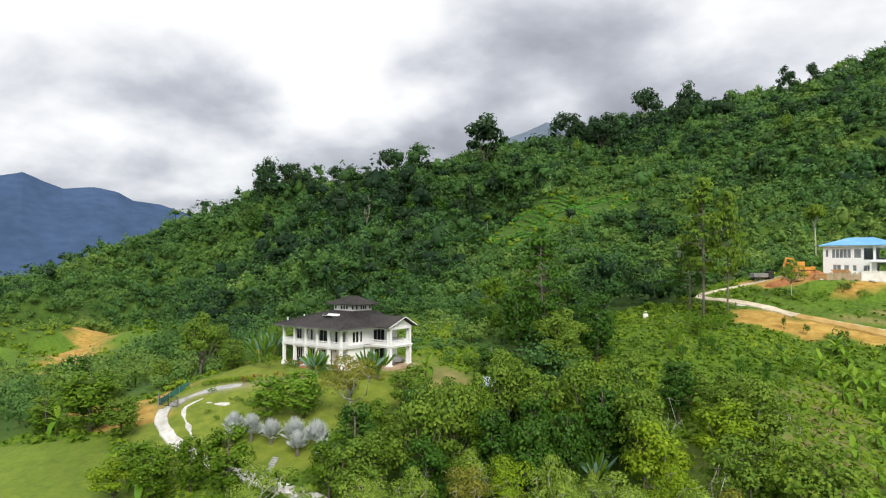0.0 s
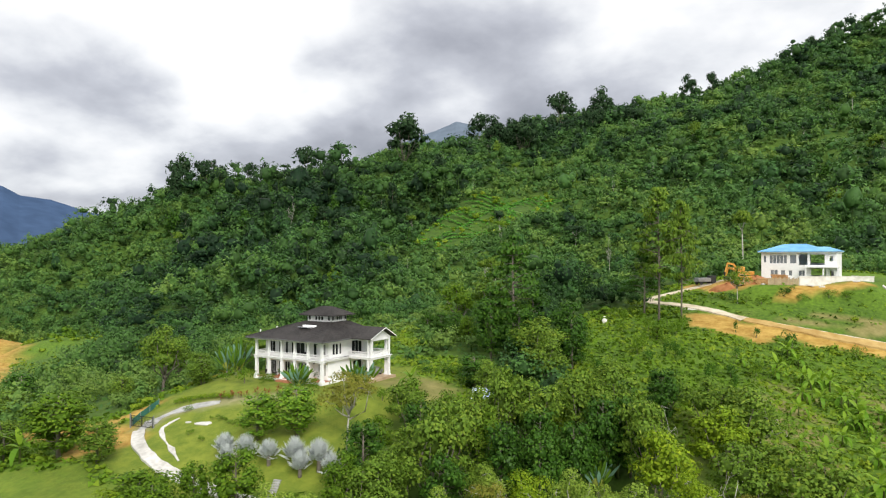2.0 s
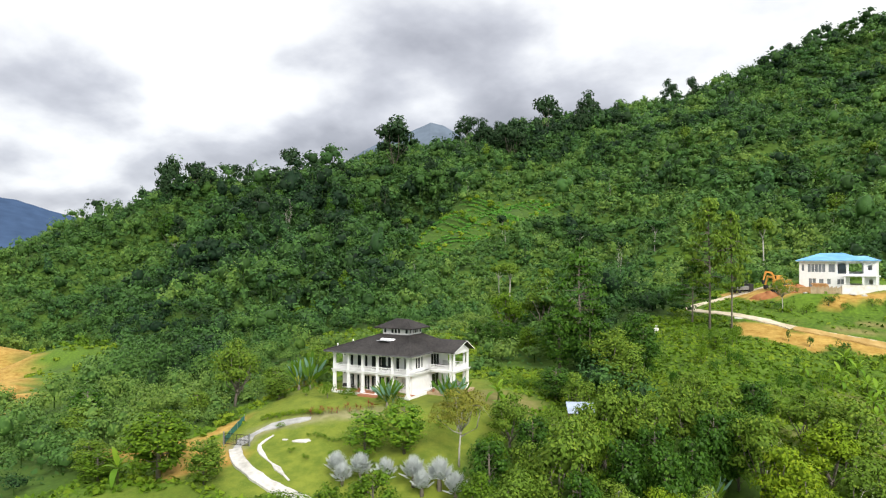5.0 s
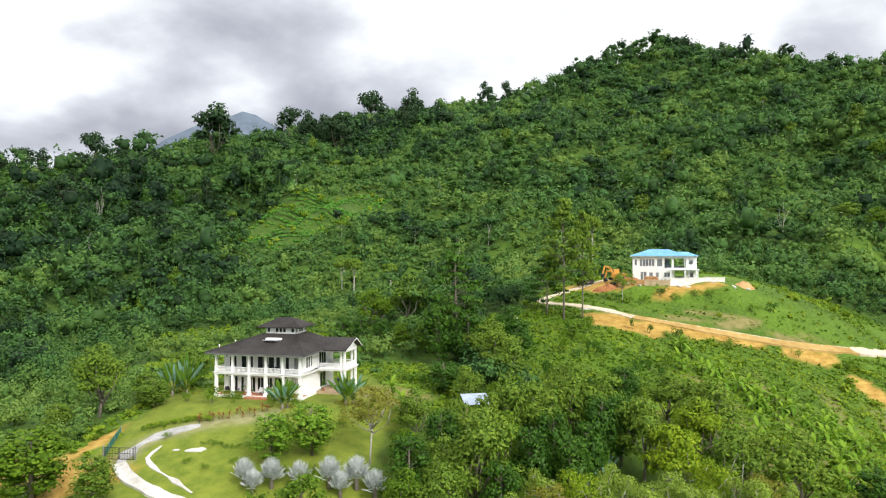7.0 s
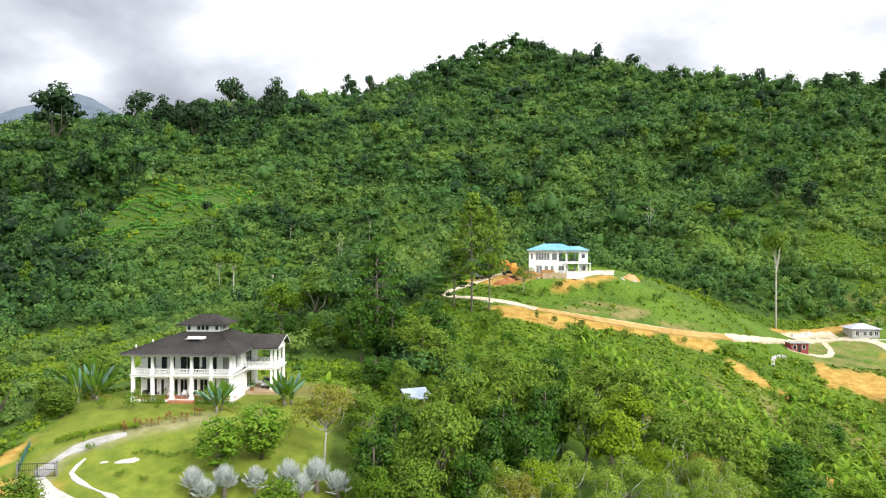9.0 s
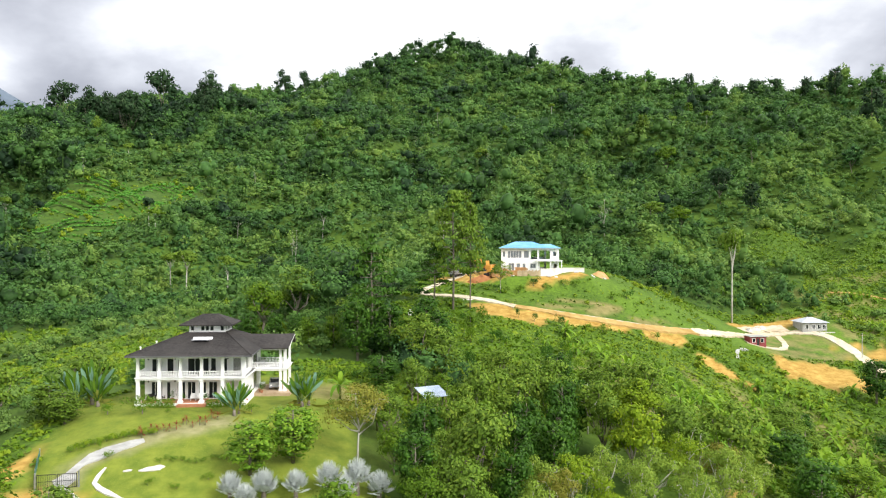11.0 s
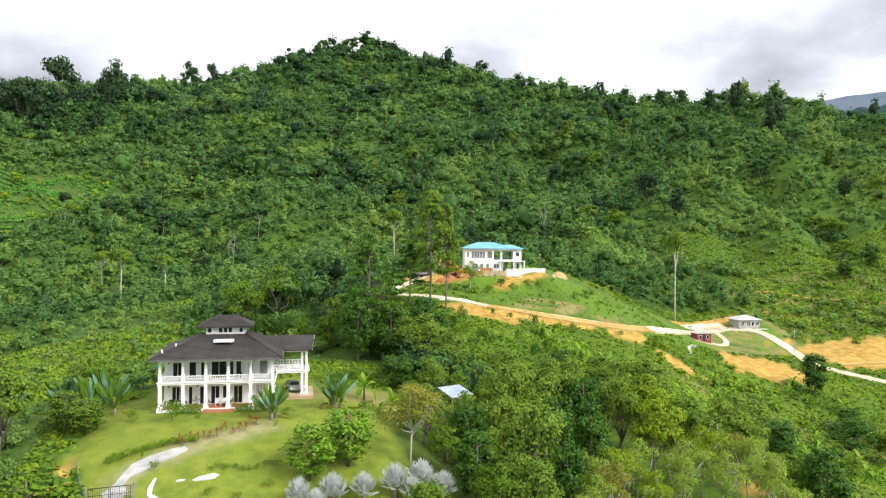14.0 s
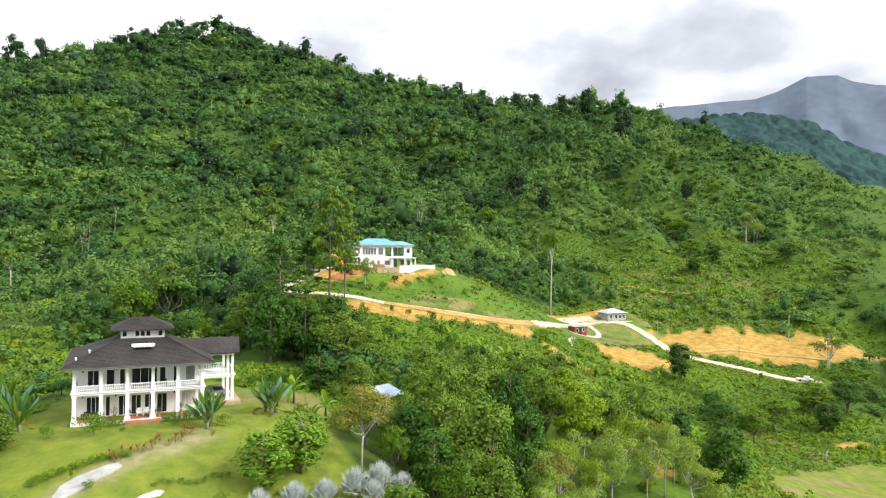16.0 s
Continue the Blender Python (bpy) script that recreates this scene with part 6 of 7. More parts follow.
def bush_mesh(seed, clumps=420):
    r = np.random.RandomState(seed)
    lumps = [((0, 0, 0.5), 0.62, 0.8)] + [(r.normal(size=3) * np.array([0.4, 0.4, 0.12]) + np.array([0, 0, 0.5]), r.uniform(0.25, 0.45), 0.8) for _ in range(6)]
    c, n, s = lumpy(r, clumps, lumps, 0.06)
    return leaf_cloud(c, n, s, np.clip(0.5 + r.normal(size=len(c)) * 0.08, 0, 1), 0.62, seed, outward=n)


BUSH = [bush_mesh(k) for k in range(3)]
BUSHES = {}
TWIG = Shape().tube([(0, 0, -0.1), (0, 0, 0.35)], [0.05, 0.03], 6).mesh("stem", BARK)


def bush(x, y, rad, h, mat, label, group="", variant=0, name="bush"):
    key = (variant, mat.name)
    if key not in BUSHES:
        BUSHES[key] = raw_mesh("foliage", *BUSH[variant][:3], mat, BUSH[variant][3])
    b = thing(name, label, "shrub", group=group)
    b.matrix_basis = pose(x, y, ground_z(x, y) - 0.05, 0, 0, (x * 53 + y * 31) % 360) @ Matrix.Diagonal((rad, rad, h, 1))
    part("stem", TWIG, BARK, b)
    part("foliage", BUSHES[key], mat, b)


for n in range(10):
    bush(-0.6 + 0.78 * n, -16.1 + 0.35 * math.sin(n), 0.42 + 0.1 * (n % 3), 0.55 + 0.12 * (n % 2), LEAF_OLIVE if n % 3 else LEAF_GARDEN, "low rounded shrub in a row across the lawn", "lawn row shrubs", n % 3)
for x, y, r, h in ((-5.1, -4.4, 1.9, 2.5), (5, -19.3, 0.7, 0.9), (-1, -20, 0.6, 0.8), (2, -20.7, 0.6, 0.7), (-6.2, -14.6, 0.8, 0.9), (-7.6, -13, 0.35, 1.3), (3.4, -3.5, 0.7, 0.7), (-2.2, -4.0, 0.5, 0.5), (15.6, -9.5, 1.0, 1.2), (25.5, -9.5, 1.2, 1.6), (23.5, -2.5, 1.6, 2.0), (18.4, -3.0, 1.3, 1.8), (-9.4, -3.6, 1.2, 1.4), (8.2, -5.6, 1.0, 1.2), (30.4, -2.2, 1.6, 2.4), (32.6, -2.6, 1.7, 2.2), (34.8, -1.8, 1.5, 2.6), (29.4, 0.4, 1.4, 1.8)):
    bush(x, y, r, h, LEAF_GARDEN, "rounded green garden shrub on the lawn", variant=int(r * 10) % 3)
for n in range(15):
    bush(15 + 0.95 * n, 15.0 + 0.22 * n + 0.5 * math.sin(n * 2.1), 0.75 + 0.2 * (n % 3), 1.2 + 0.35 * ((n * 5) % 3), (LEAF_GARDEN, LEAF_OLIVE, LEAF_DARK)[n % 3], "leafy shrub in the border behind the back lawn", "border shrubs", n % 3)
for n in range(16):
    f = n / 15
    bush(-10.8 + 8.5 * f, -12.6 + 4.5 * f - 2.4 * f * f, 0.7, 0.7 + 0.2 * (n % 2), LEAF_YELLOW if n % 2 else LEAF_GARDEN, "yellow-green shrub in the bed along the drive", "drive border shrubs", n % 3)
for n, (x, y, r, h) in enumerate(((71.7, 58.7, 1.5, 3.2), (82.2, 60.0, 1.4, 2.6), (109.5, 64.2, 1.8, 3.4), (61.8, 60.5, 0.7, 2.4), (97.5, 63.0, 1.2, 2.0), (66.2, 75.5, 1.5, 2.2), (70.6, 77.5, 1.6, 2.4), (73.8, 77.0, 1.2, 1.8), (91.5, 76, 1.6, 2.2), (96.3, 78, 1.7, 2.4), (79.1, 78.8, 1.7, 1.9), (82.3, 79.6, 1.4, 1.6), (60.9, 77, 1.6, 1.7), (63.3, 76.5, 1.4, 1.5))):
    bush(x, y, r, h, (LEAF_DARK, LEAF_OLIVE, LEAF_GARDEN)[n % 3], "leafy wild bush on the bank beside the hill road", "bank bushes", n % 3, name="wild_bush")
tree("haze", O, 61.5, 75.5, 8.5, 3.2, "thin young tree standing on the knoll bank", variant=2)
orch = random.Random(12)
for n in range(26):
    x, y = orch.uniform(36, 66), orch.uniform(24, 60)
    bush(x, y, orch.uniform(0.8, 1.35), orch.uniform(2.0, 4.0), orch.choice((LEAF_GARDEN, LEAF_DARK, LEAF_DARK)), "young bushy fruit tree on the green slope", "slope saplings", n % 3, name="sapling")
for n in range(9):
    rosette("fern", 12.5 + orch.uniform(-2, 4), -19.8 + orch.uniform(-0.8, 0.8), "low arching green fern below the garden trees", "fern", RED_STEM, [FERN_LEAF], 9, 0.1, 20, 70, 0.8, "ferns", n)


def hedge(x0, x1, y, h, seed):
    r = np.random.RandomState(seed)
    n = int((x1 - x0) * 260)
    side = r.randint(0, 3, n)
    p = np.stack([r.uniform(0, x1 - x0, n), r.uniform(-0.45, 0.45, n), r.uniform(0, h, n)], 1)
    nrm = np.tile(np.array([0, 0, 1.0]), (n, 1))
    p[side == 0, 2] = h
    front = side == 1
    p[front, 1], nrm[front] = -0.45, (0, -1, 0.2)
    p += r.normal(size=p.shape) * 0.05
    v, f, t, nn = leaf_cloud(p, nrm + r.normal(size=p.shape) * 0.3, r.uniform(0.07, 0.13, n), np.full(n, 0.55), 0.6, seed, outward=nrm)
    ob = tagged(new("hedge", raw_mesh("hedge", v, f, t, LEAF_GARDEN, nn)), "low clipped green hedge along the veranda edge", "hedge")
    ob.matrix_basis = VILLA @ pose(x0, y, -0.3)


hedge(-5.2, -1.8, -1.1, 0.95, 1)
hedge(2.4, 4.5, -1.1, 0.85, 2)
hedge(4.7, 7.4, -1.3, 1.05, 3)


# ---- villa furniture, car, gate ----
def pot_plant(x, y, z, h, seed):
    p = thing("potted_plant", "green plant in a terracotta pot on the veranda", "plant", VILLA @ pose(x, y, z), group="veranda pots")
    part("pot", Shape().tube([(0, 0, 0), (0, 0, 0.32), (0, 0, 0.38)], [0.15, 0.22, 0.24], 10), TERRA, p)
    r = np.random.RandomState(seed)
    c = r.normal(size=(90, 3)) * np.array([0.22, 0.22, h * 0.25]) + np.array([0, 0, 0.4 + h * 0.5])
    v, f, t, _ = leaf_cloud(c, r.normal(size=(90, 3)) + np.array([0, 0, 0.6]), r.uniform(0.06, 0.12, 90), np.full(90, 0.5), 0.5, seed)
    part("foliage", raw_mesh("foliage", v, f, t, LEAF_DARK), LEAF_DARK, p)


for n, (x, y, h) in enumerate(((-2.75, 0.8, 1.2), (-1.2, 0.3, 0.7), (2.05, 0.3, 0.8), (4.6, 1.2, 0.9), (1.5, 0.2, 0.5), (8.4, 5.5, 1.3), (8.0, 6.3, 1.0))):
    pot_plant(x, y, 0.06, h, n)


def armchair(x, y, z, turn, mat, label):
    c = thing("armchair", label, "chair", VILLA @ pose(x, y, z, 0, 0, turn), group="veranda chairs")
    part("seat", box(-0.3, 0.3, -0.28, 0.28, 0.36, 0.46), mat, c, bevel=0.02)
    part("backrest", box(-0.3, 0.3, 0.22, 0.30, 0.46, 0.95), mat, c, bevel=0.02)
    for sx in (-1, 1):
        part("armrest", box(sx * 0.34 - 0.04, sx * 0.34 + 0.04, -0.26, 0.28, 0.6, 0.66), mat, c)
        for yy in (-0.25, 0.25):
            part("leg", box(sx * 0.32 - 0.03, sx * 0.32 + 0.03, yy - 0.03, yy + 0.03, 0, 0.60), mat, c)


for x, a in ((-5.9, 30), (-4.3, -30)):
    armchair(x, 1.3, 0.06, a + 180, BLACK, "dark wicker armchair on the tiled veranda")
for x, a in ((0.0, 10), (0.75, 0), (1.5, -10)):
    armchair(x, 1.0, 0.06, a, WHITE, "white garden armchair on the tiled veranda")
armchair(2.6, 1.2, 3.52, 200, BLACK, "dark armchair on the upper veranda")
tb = thing("veranda_table", "small round dark table between two armchairs", "table", VILLA @ pose(-5.1, 1.2, 0.06))
part("tabletop", Shape().tube([(0, 0, 0.66), (0, 0, 0.70)], [0.45, 0.45], 14), BLACK, tb)
part("pedestal", Shape().tube([(0, 0, 0), (0, 0, 0.05), (0, 0, 0.66)], [0.22, 0.05, 0.05], 8), BLACK, tb)

CARPAINT = material("grey_car_paint", (0.22, 0.225, 0.23), (0.30, 0.305, 0.31), rough=0.25, grain=1, blotch=0.4, bump=0, spec=0.5)


def car():
    c = thing("car", "silver-grey saloon car parked in the open carport", "car", VILLA @ pose(9.6, 9.6, 0.05, 0, 0, -80))
    prof = [(-2.15, 0.35), (-2.2, 0.75), (-1.6, 0.92), (-0.75, 1.38), (0.75, 1.42), (1.5, 0.98), (2.15, 0.88), (2.2, 0.4)]
    s = Shape()
    for y, k in ((-0.84, 0), (-0.72, 1), (0.72, 1), (0.84, 0)):
        s.v += [(x, y, z if k or z < 1 else 0.95) for x, z in prof]
    n = len(prof)
    for j in range(3):
        for i in range(n - 1):
            a = j * n + i
            s.f.append((a, a + 1, a + n + 1, a + n))
    s.f += [tuple(range(n))[::-1], tuple(3 * n + i for i in range(n)), (0, n, 2 * n, 3 * n), (n - 1, 4 * n - 1, 3 * n - 1, 2 * n - 1)]
    part("body", s, CARPAINT, c)
    part("windscreen", Shape().add([(0.82, -0.62, 1.41), (1.45, -0.66, 1.03), (1.45, 0.66, 1.03), (0.82, 0.62, 1.41)], [(0, 1, 2, 3)]), GLASS, c)
    for sy in (-1, 1):
        part("side_window", Shape().add([(-1.2, sy * 0.8, 0.98), (1.2, sy * 0.8, 0.98), (0.7, sy * 0.735, 1.36), (-0.7, sy * 0.735, 1.34)], [(0, 1, 2, 3)]), GLASS, c)
        part("headlight", box(2.12, 2.2, sy * 0.62 - 0.14, sy * 0.62 + 0.14, 0.62, 0.76), WHITE, c)
        for x in (-1.35, 1.35):
            w = part("wheel", Shape().tube([(x, sy * 0.68, 0.32), (x, sy * 0.86, 0.32)], [0.32, 0.32], 14), BLACK, c)
            part("rim", Shape().tube([(x, sy * 0.85, 0.32), (x, sy * 0.875, 0.32)], [0.20, 0.19], 10), STEEL, w)


car()


def gate():
    x0, y0 = -11.8, -19.7
    z = ground_z(-9.9, -19.7)
    g = thing("garden_gate", "closed dark metal double gate across the concrete ramp", "gate", pose(x0, y0, z, 0, 0, 3))
    for u in (-0.1, 4.0):
        part("gate_post", box(u - 0.07, u + 0.07, -0.07, 0.07, -0.5, 1.8), STEEL, g)
    for u in (0.05, 1.98):
        leaf = part("gate_leaf", Shape().box(u, u + 1.85, -0.025, 0.025, 0.15, 0.21).box(u, u + 1.85, -0.025, 0.025, 1.55, 1.61).box(u, u + 0.06, -0.025, 0.025, 0.21, 1.55)
                    .box(u + 1.79, u + 1.85, -0.025, 0.025, 0.21, 1.55).box(u + 0.06, u + 1.79, -0.02, 0.02, 0.85, 0.89), BLACK, g)
        for i in range(1, 9):
            part("bar", box(u + i * 0.205 - 0.012, u + i * 0.205 + 0.012, -0.012, 0.012, 0.21, 1.55), BLACK, leaf)
    NET = material("green_net", (0.025, 0.11, 0.085), (0.06, 0.20, 0.16), rough=0.8, grain=6)
    f = thing("net_fence", "teal green netting fence on thin posts beside the gate", "fence")
    pts = [(-12.1, -19.3), (-12.8, -17.2), (-13.4, -15.0), (-13.9, -12.8)]
    for a in pts:
        part("post", box(a[0] - 0.04, a[0] + 0.04, a[1] - 0.04, a[1] + 0.04, ground_z(*a) - 0.3, ground_z(*a) + 1.1), STEEL, f)
    for a, b in zip(pts, pts[1:]):
        za, zb = ground_z(*a), ground_z(*b)
        d = Vector((b[1] - a[1], a[0] - b[0])).normalized() * 0.015
        q = [(a[0] + d.x, a[1] + d.y), (b[0] + d.x, b[1] + d.y), (b[0] - d.x, b[1] - d.y), (a[0] - d.x, a[1] - d.y)]
        zs = (za, zb, zb, za)
        part("net_panel", Shape().add([(*p, k + 0.05) for p, k in zip(q, zs)] + [(*p, k + 0.95) for p, k in zip(q, zs)],
                                      [(0, 3, 2, 1), (4, 5, 6, 7), (0, 1, 5, 4), (1, 2, 6, 5), (2, 3, 7, 6), (3, 0, 4, 7)]), NET, f)


gate()


def garden_steps():
    g = thing("garden_steps", "narrow pale concrete steps down the grass bank", "steps")
    for i in range(9):
        f = i / 8
        x, y = 17.2 + 1.5 * f, -24.9 - 3.2 * f
        z = ground_z(x, y)
        part("tread", box(x - 0.45, x + 0.45, y - 0.15, y + 0.15, z - 0.25, z + 0.10), GREYCON, g)


garden_steps()


def slab(x, y, a, b, turn, label, mat=CONCRETE, t=0.12):
    z = ground_z(x, y)
    dzx, dzy = ground_z(x + 1, y) - z, ground_z(x, y + 1) - z
    s = Shape()
    r = random.Random(int(x * 10))
    ring = [(a * math.cos(k) * r.uniform(0.6, 1.15), b * math.sin(k) * r.uniform(0.6, 1.15)) for k in (6.283 * i / 12 for i in range(12))]
    s.v = [(u, v, 0) for u, v in ring] + [(u * 0.95, v * 0.95, t) for u, v in ring]
    s.f = [tuple(range(12))[::-1], tuple(range(12, 24))] + [(i, (i + 1) % 12, 12 + (i + 1) % 12, 12 + i) for i in range(12)]
    ob = tagged(part("stone_slab", s, mat), label, "slab")
    ob.matrix_basis = pose(x, y, z - 0.03, math.degrees(math.atan(dzy)), -math.degrees(math.atan(dzx)), 0) @ pose(0, 0, 0, 0, 0, turn)


slab(-1.0, -17.2, 1.35, 0.55, 12, "white concrete slab lying in the lawn")
slab(-3.6, -17.4, 0.5, 0.18, 5, "small white stone slab in the lawn")
slab(52.5, 71.6, 1.6, 0.8, 10, "pale stone slab beside the hill road")


def shed():
    z = ground_z(32.4, 0.7)
    s = thing("shed", "open shed with a pale blue-grey metal roof on thin posts", "shed", pose(32.3, 1.3, z, 0, 0, 18) @ Matrix.Diagonal((1.05, 1.15, 1, 1)))
    TIN = material("tin_roof", (0.30, 0.37, 0.47), (0.50, 0.57, 0.68), rough=0.5, metal=0.2, grain=1, blotch=0.4, bump=0.05)
    top = 0.35 - z
    for u in (-1.5, 1.5):
        for v in (-1.1, 1.1):
            part("post", box(u - 0.07, u + 0.07, v - 0.07, v + 0.07, -0.4, top + v * 0.25), PLANK, s)
    lo, hi = top - 0.42, top + 0.46
    part("roof", Shape().add([(-1.85, -1.5, lo), (1.85, -1.5, lo), (1.85, 1.5, hi), (-1.85, 1.5, hi),
                              (-1.85, -1.5, lo + 0.05), (1.85, -1.5, lo + 0.05), (1.85, 1.5, hi + 0.05), (-1.85, 1.5, hi + 0.05)],
                             [(0, 3, 2, 1), (4, 5, 6, 7), (0, 1, 5, 4), (1, 2, 6, 5), (2, 3, 7, 6), (3, 0, 4, 7)]), TIN, s)
    for i in range(15):
        u = -1.75 + 3.5 * i / 14
        part("rib", Shape().tube([(u, -1.5, lo + 0.06), (u, 1.5, hi + 0.06)], [0.035, 0.035], 4), TIN, s)


shed()
wt = thing("water_tank", "white rounded water tank on the green slope", "tank", pose(36.5, 58.5, ground_z(36.5, 58.5)))
part("tank", Shape().tube([(0, 0, -0.1), (0, 0, 0.1), (0, 0, 0.8), (0, 0, 1.0)], [0.48, 0.52, 0.52, 0.3], 14), LIMEWASH, wt, smooth=True)
part("lid", Shape().tube([(0, 0, 1.34), (0, 0, 1.42)], [0.25, 0.25], 10), WHITE, wt)


# ---- building site on the knoll ----
def excavator(x, y, turn, label):
    e = thing("excavator", label, "excavator", pose(x, y, ground_z(x, y), 0, 0, turn))
    for sy in (-1, 1):
        tr = Shape()
        prof = [(-1.7, 0.35), (-1.45, 0.05), (1.45, 0.05), (1.7, 0.35), (1.45, 0.75), (-1.45, 0.75)]
        tr.v = [(u, sy * 1.1 - 0.28, v) for u, v in prof] + [(u, sy * 1.1 + 0.28, v) for u, v in prof]
        tr.f = [tuple(range(6)), tuple(range(6, 12))[::-1]] + [(i, (i + 1) % 6, 6 + (i + 1) % 6, 6 + i) for i in range(6)]
        part("track", tr, BLACK, e)
    part("turntable", Shape().tube([(0, 0, 0.7), (0, 0, 0.95)], [0.7, 0.7], 12), BLACK, e)
    part("body", box(-2.0, 0.9, -1.2, 1.2, 0.95, 1.75), ORANGE, e, bevel=0.08)
    part("counterweight", box(-2.5, -2.0, -1.1, 1.1, 1.0, 1.8), ORANGE, e, bevel=0.1)
    cab = part("cab", box(-0.3, 1.3, 0.25, 1.2, 1.75, 2.9), ORANGE, e, bevel=0.06)
    part("cab_window", Shape().box(1.3, 1.32, 0.35, 1.1, 1.95, 2.75).box(-0.1, 1.1, 0.23, 0.25, 1.95, 2.75), GLASS, cab)

    def bar(name, p, q, w, t):
        p, q = Vector(p), Vector(q)
        d = (q - p).normalized()
        n = Vector((-d.z, 0, d.x)) * t
        s = Vector((0, w, 0))
        v = [p - n - s, p + n - s, p + n + s, p - n + s, q - n * 0.7 - s, q + n * 0.7 - s, q + n * 0.7 + s, q - n * 0.7 + s]
        return part(name, Shape().add(v, [(0, 1, 2, 3), (4, 7, 6, 5), (0, 4, 5, 1), (1, 5, 6, 2), (2, 6, 7, 3), (3, 7, 4, 0)]), ORANGE, e)

    bar("boom", (0.7, -0.3, 1.6), (1.9, -0.3, 3.5), 0.20, 0.28)
    bar("boom", (1.85, -0.3, 3.45), (3.3, -0.3, 3.7), 0.20, 0.24)
    bar("arm", (3.15, -0.3, 3.85), (3.8, -0.3, 1.7), 0.16, 0.2)
    part("bucket", Shape().add([(3.5, -0.8, 1.7), (4.1, -0.8, 1.6), (3.9, -0.8, 0.7), (3.1, -0.8, 0.9), (3.5, 0.2, 1.7), (4.1, 0.2, 1.6), (3.9, 0.2, 0.7), (3.1, 0.2, 0.9)],
                               [(0, 3, 2, 1), (4, 5, 6, 7), (0, 1, 5, 4), (1, 2, 6, 5), (2, 3, 7, 6), (0, 4, 7, 3)]), BLACK, e)


excavator(61.6, 86.2, 150, "orange tracked excavator with raised boom on red earth")
excavator(61.8, 92.5, 200, "orange tracked excavator standing beside the unfinished house")


def truck(x, y, turn):
    t = thing("truck", "dark tipper truck parked on the hill road", "truck", pose(x, y, ground_z(x, y) + 0.1, 0, 0, turn))
    part("cab", box(1.2, 2.6, -0.9, 0.9, 0.55, 2.2), BLACK, t, bevel=0.1)
    part("windscreen", box(2.6, 2.62, -0.75, 0.75, 1.35, 2.0), GLASS, t)
    part("bed", box(-2.4, 1.1, -1.0, 1.0, 0.8, 1.7), STEEL, t, bevel=0.04)
    part("chassis", box(-2.4, 2.4, -0.4, 0.4, 0.5, 0.8), BLACK, t)
    for u in (-1.6, 1.8):
        for sy in (-1, 1):
            part("wheel", Shape().tube([(u, sy * 0.75, 0.42), (u, sy * 1.0, 0.42)], [0.42, 0.42], 12), BLACK, t)


truck(53.5, 92, 40)


def timber_stack(x, y, turn, length, rows, seed):
    r = random.Random(seed)
    t = thing("timber_stack", "loose stack of orange-brown timber boards on bare earth", "timber", pose(x, y, ground_z(x, y), 0, 0, turn), group="timber stacks")
    for j in range(rows):
        for i in range(5):
            u, v = r.uniform(-0.3, 0.3), -0.8 + 0.36 * i + r.uniform(-0.05, 0.05)
            part("board", box(u - length / 2, u + length / 2, v, v + 0.28, j * 0.16, j * 0.16 + 0.13), WOOD, t)


WOOD = material("raw_timber", (0.40, 0.21, 0.08), (0.60, 0.36, 0.16), rough=0.85, grain=3, blotch=0.6, spread=0.5)
for n, (x, y, a, l, k) in enumerate(((67.2, 84.6, -10, 4.2, 9), (63.0, 85.0, 20, 3.6, 6), (69.8, 85.8, -13, 3.0, 11))):
    timber_stack(x, y, a, l, k, n)


def mound(x, y, a, b, h, turn, mat, label, seed):
    """A heap of loose earth, highest in the middle with a lumpy foot."""
    r = np.random.RandomState(seed)
    s, n, k = Shape(), 20, 6
    z0 = ground_z(x, y)
    c, si = math.cos(radians(turn)), math.sin(radians(turn))
    ph = r.uniform(0, 6.28, 4)
    for j in range(k + 1):
        f = j / k
        for i in range(n):
            q = 6.283 * i / n
            w = 1 + 0.15 * math.sin(2 * q + ph[0]) + 0.10 * math.sin(5 * q + ph[1])
            u, v = a * f * w * math.cos(q), b * f * w * math.sin(q)
            X, Y = x + u * c - v * si, y + u * si + v * c
            s.v.append((X, Y, ground_z(X, Y) - 0.15 + h * (1 - f * f) * (1 + 0.18 * math.sin(3 * q + ph[2] + 4 * f))))
    for j in range(k):
        for i in range(n):
            p, q = j * n + i, j * n + (i + 1) % n
            s.f.append((p, q, q + n, p + n) if j else (p, q + n, p + n))
    tagged(part("earth_mound", s, mat, smooth=True), label, "earth heap")


mound(64.5, 86.2, 4.5, 2.2, 1.7, -13, REDEARTH, "heap of red earth in front of the unfinished house", 1)
mound(58.5, 85.2, 3.4, 1.8, 1.2, 10, REDEARTH, "low heap of red earth beside the excavator", 2)
mound(70.5, 84.8, 3.5, 1.2, 0.6, -13, EARTH, "low heap of orange soil below the hoarding", 3)
mound(93.5, 88.5, 2.6, 1.8, 1.3, 0, EARTH, "heap of orange soil behind the retaining wall", 4)
for n, (x, y) in enumerate(((75.6, 80.6), (78, 81.4), (66.5, 82.0), (90, 85.5), (93.5, 87), (84.5, 83.8))):
    slab(x, y, 0.9, 0.45, n * 40, "broken pale concrete slab on bare soil", CONCRETE, 0.25)


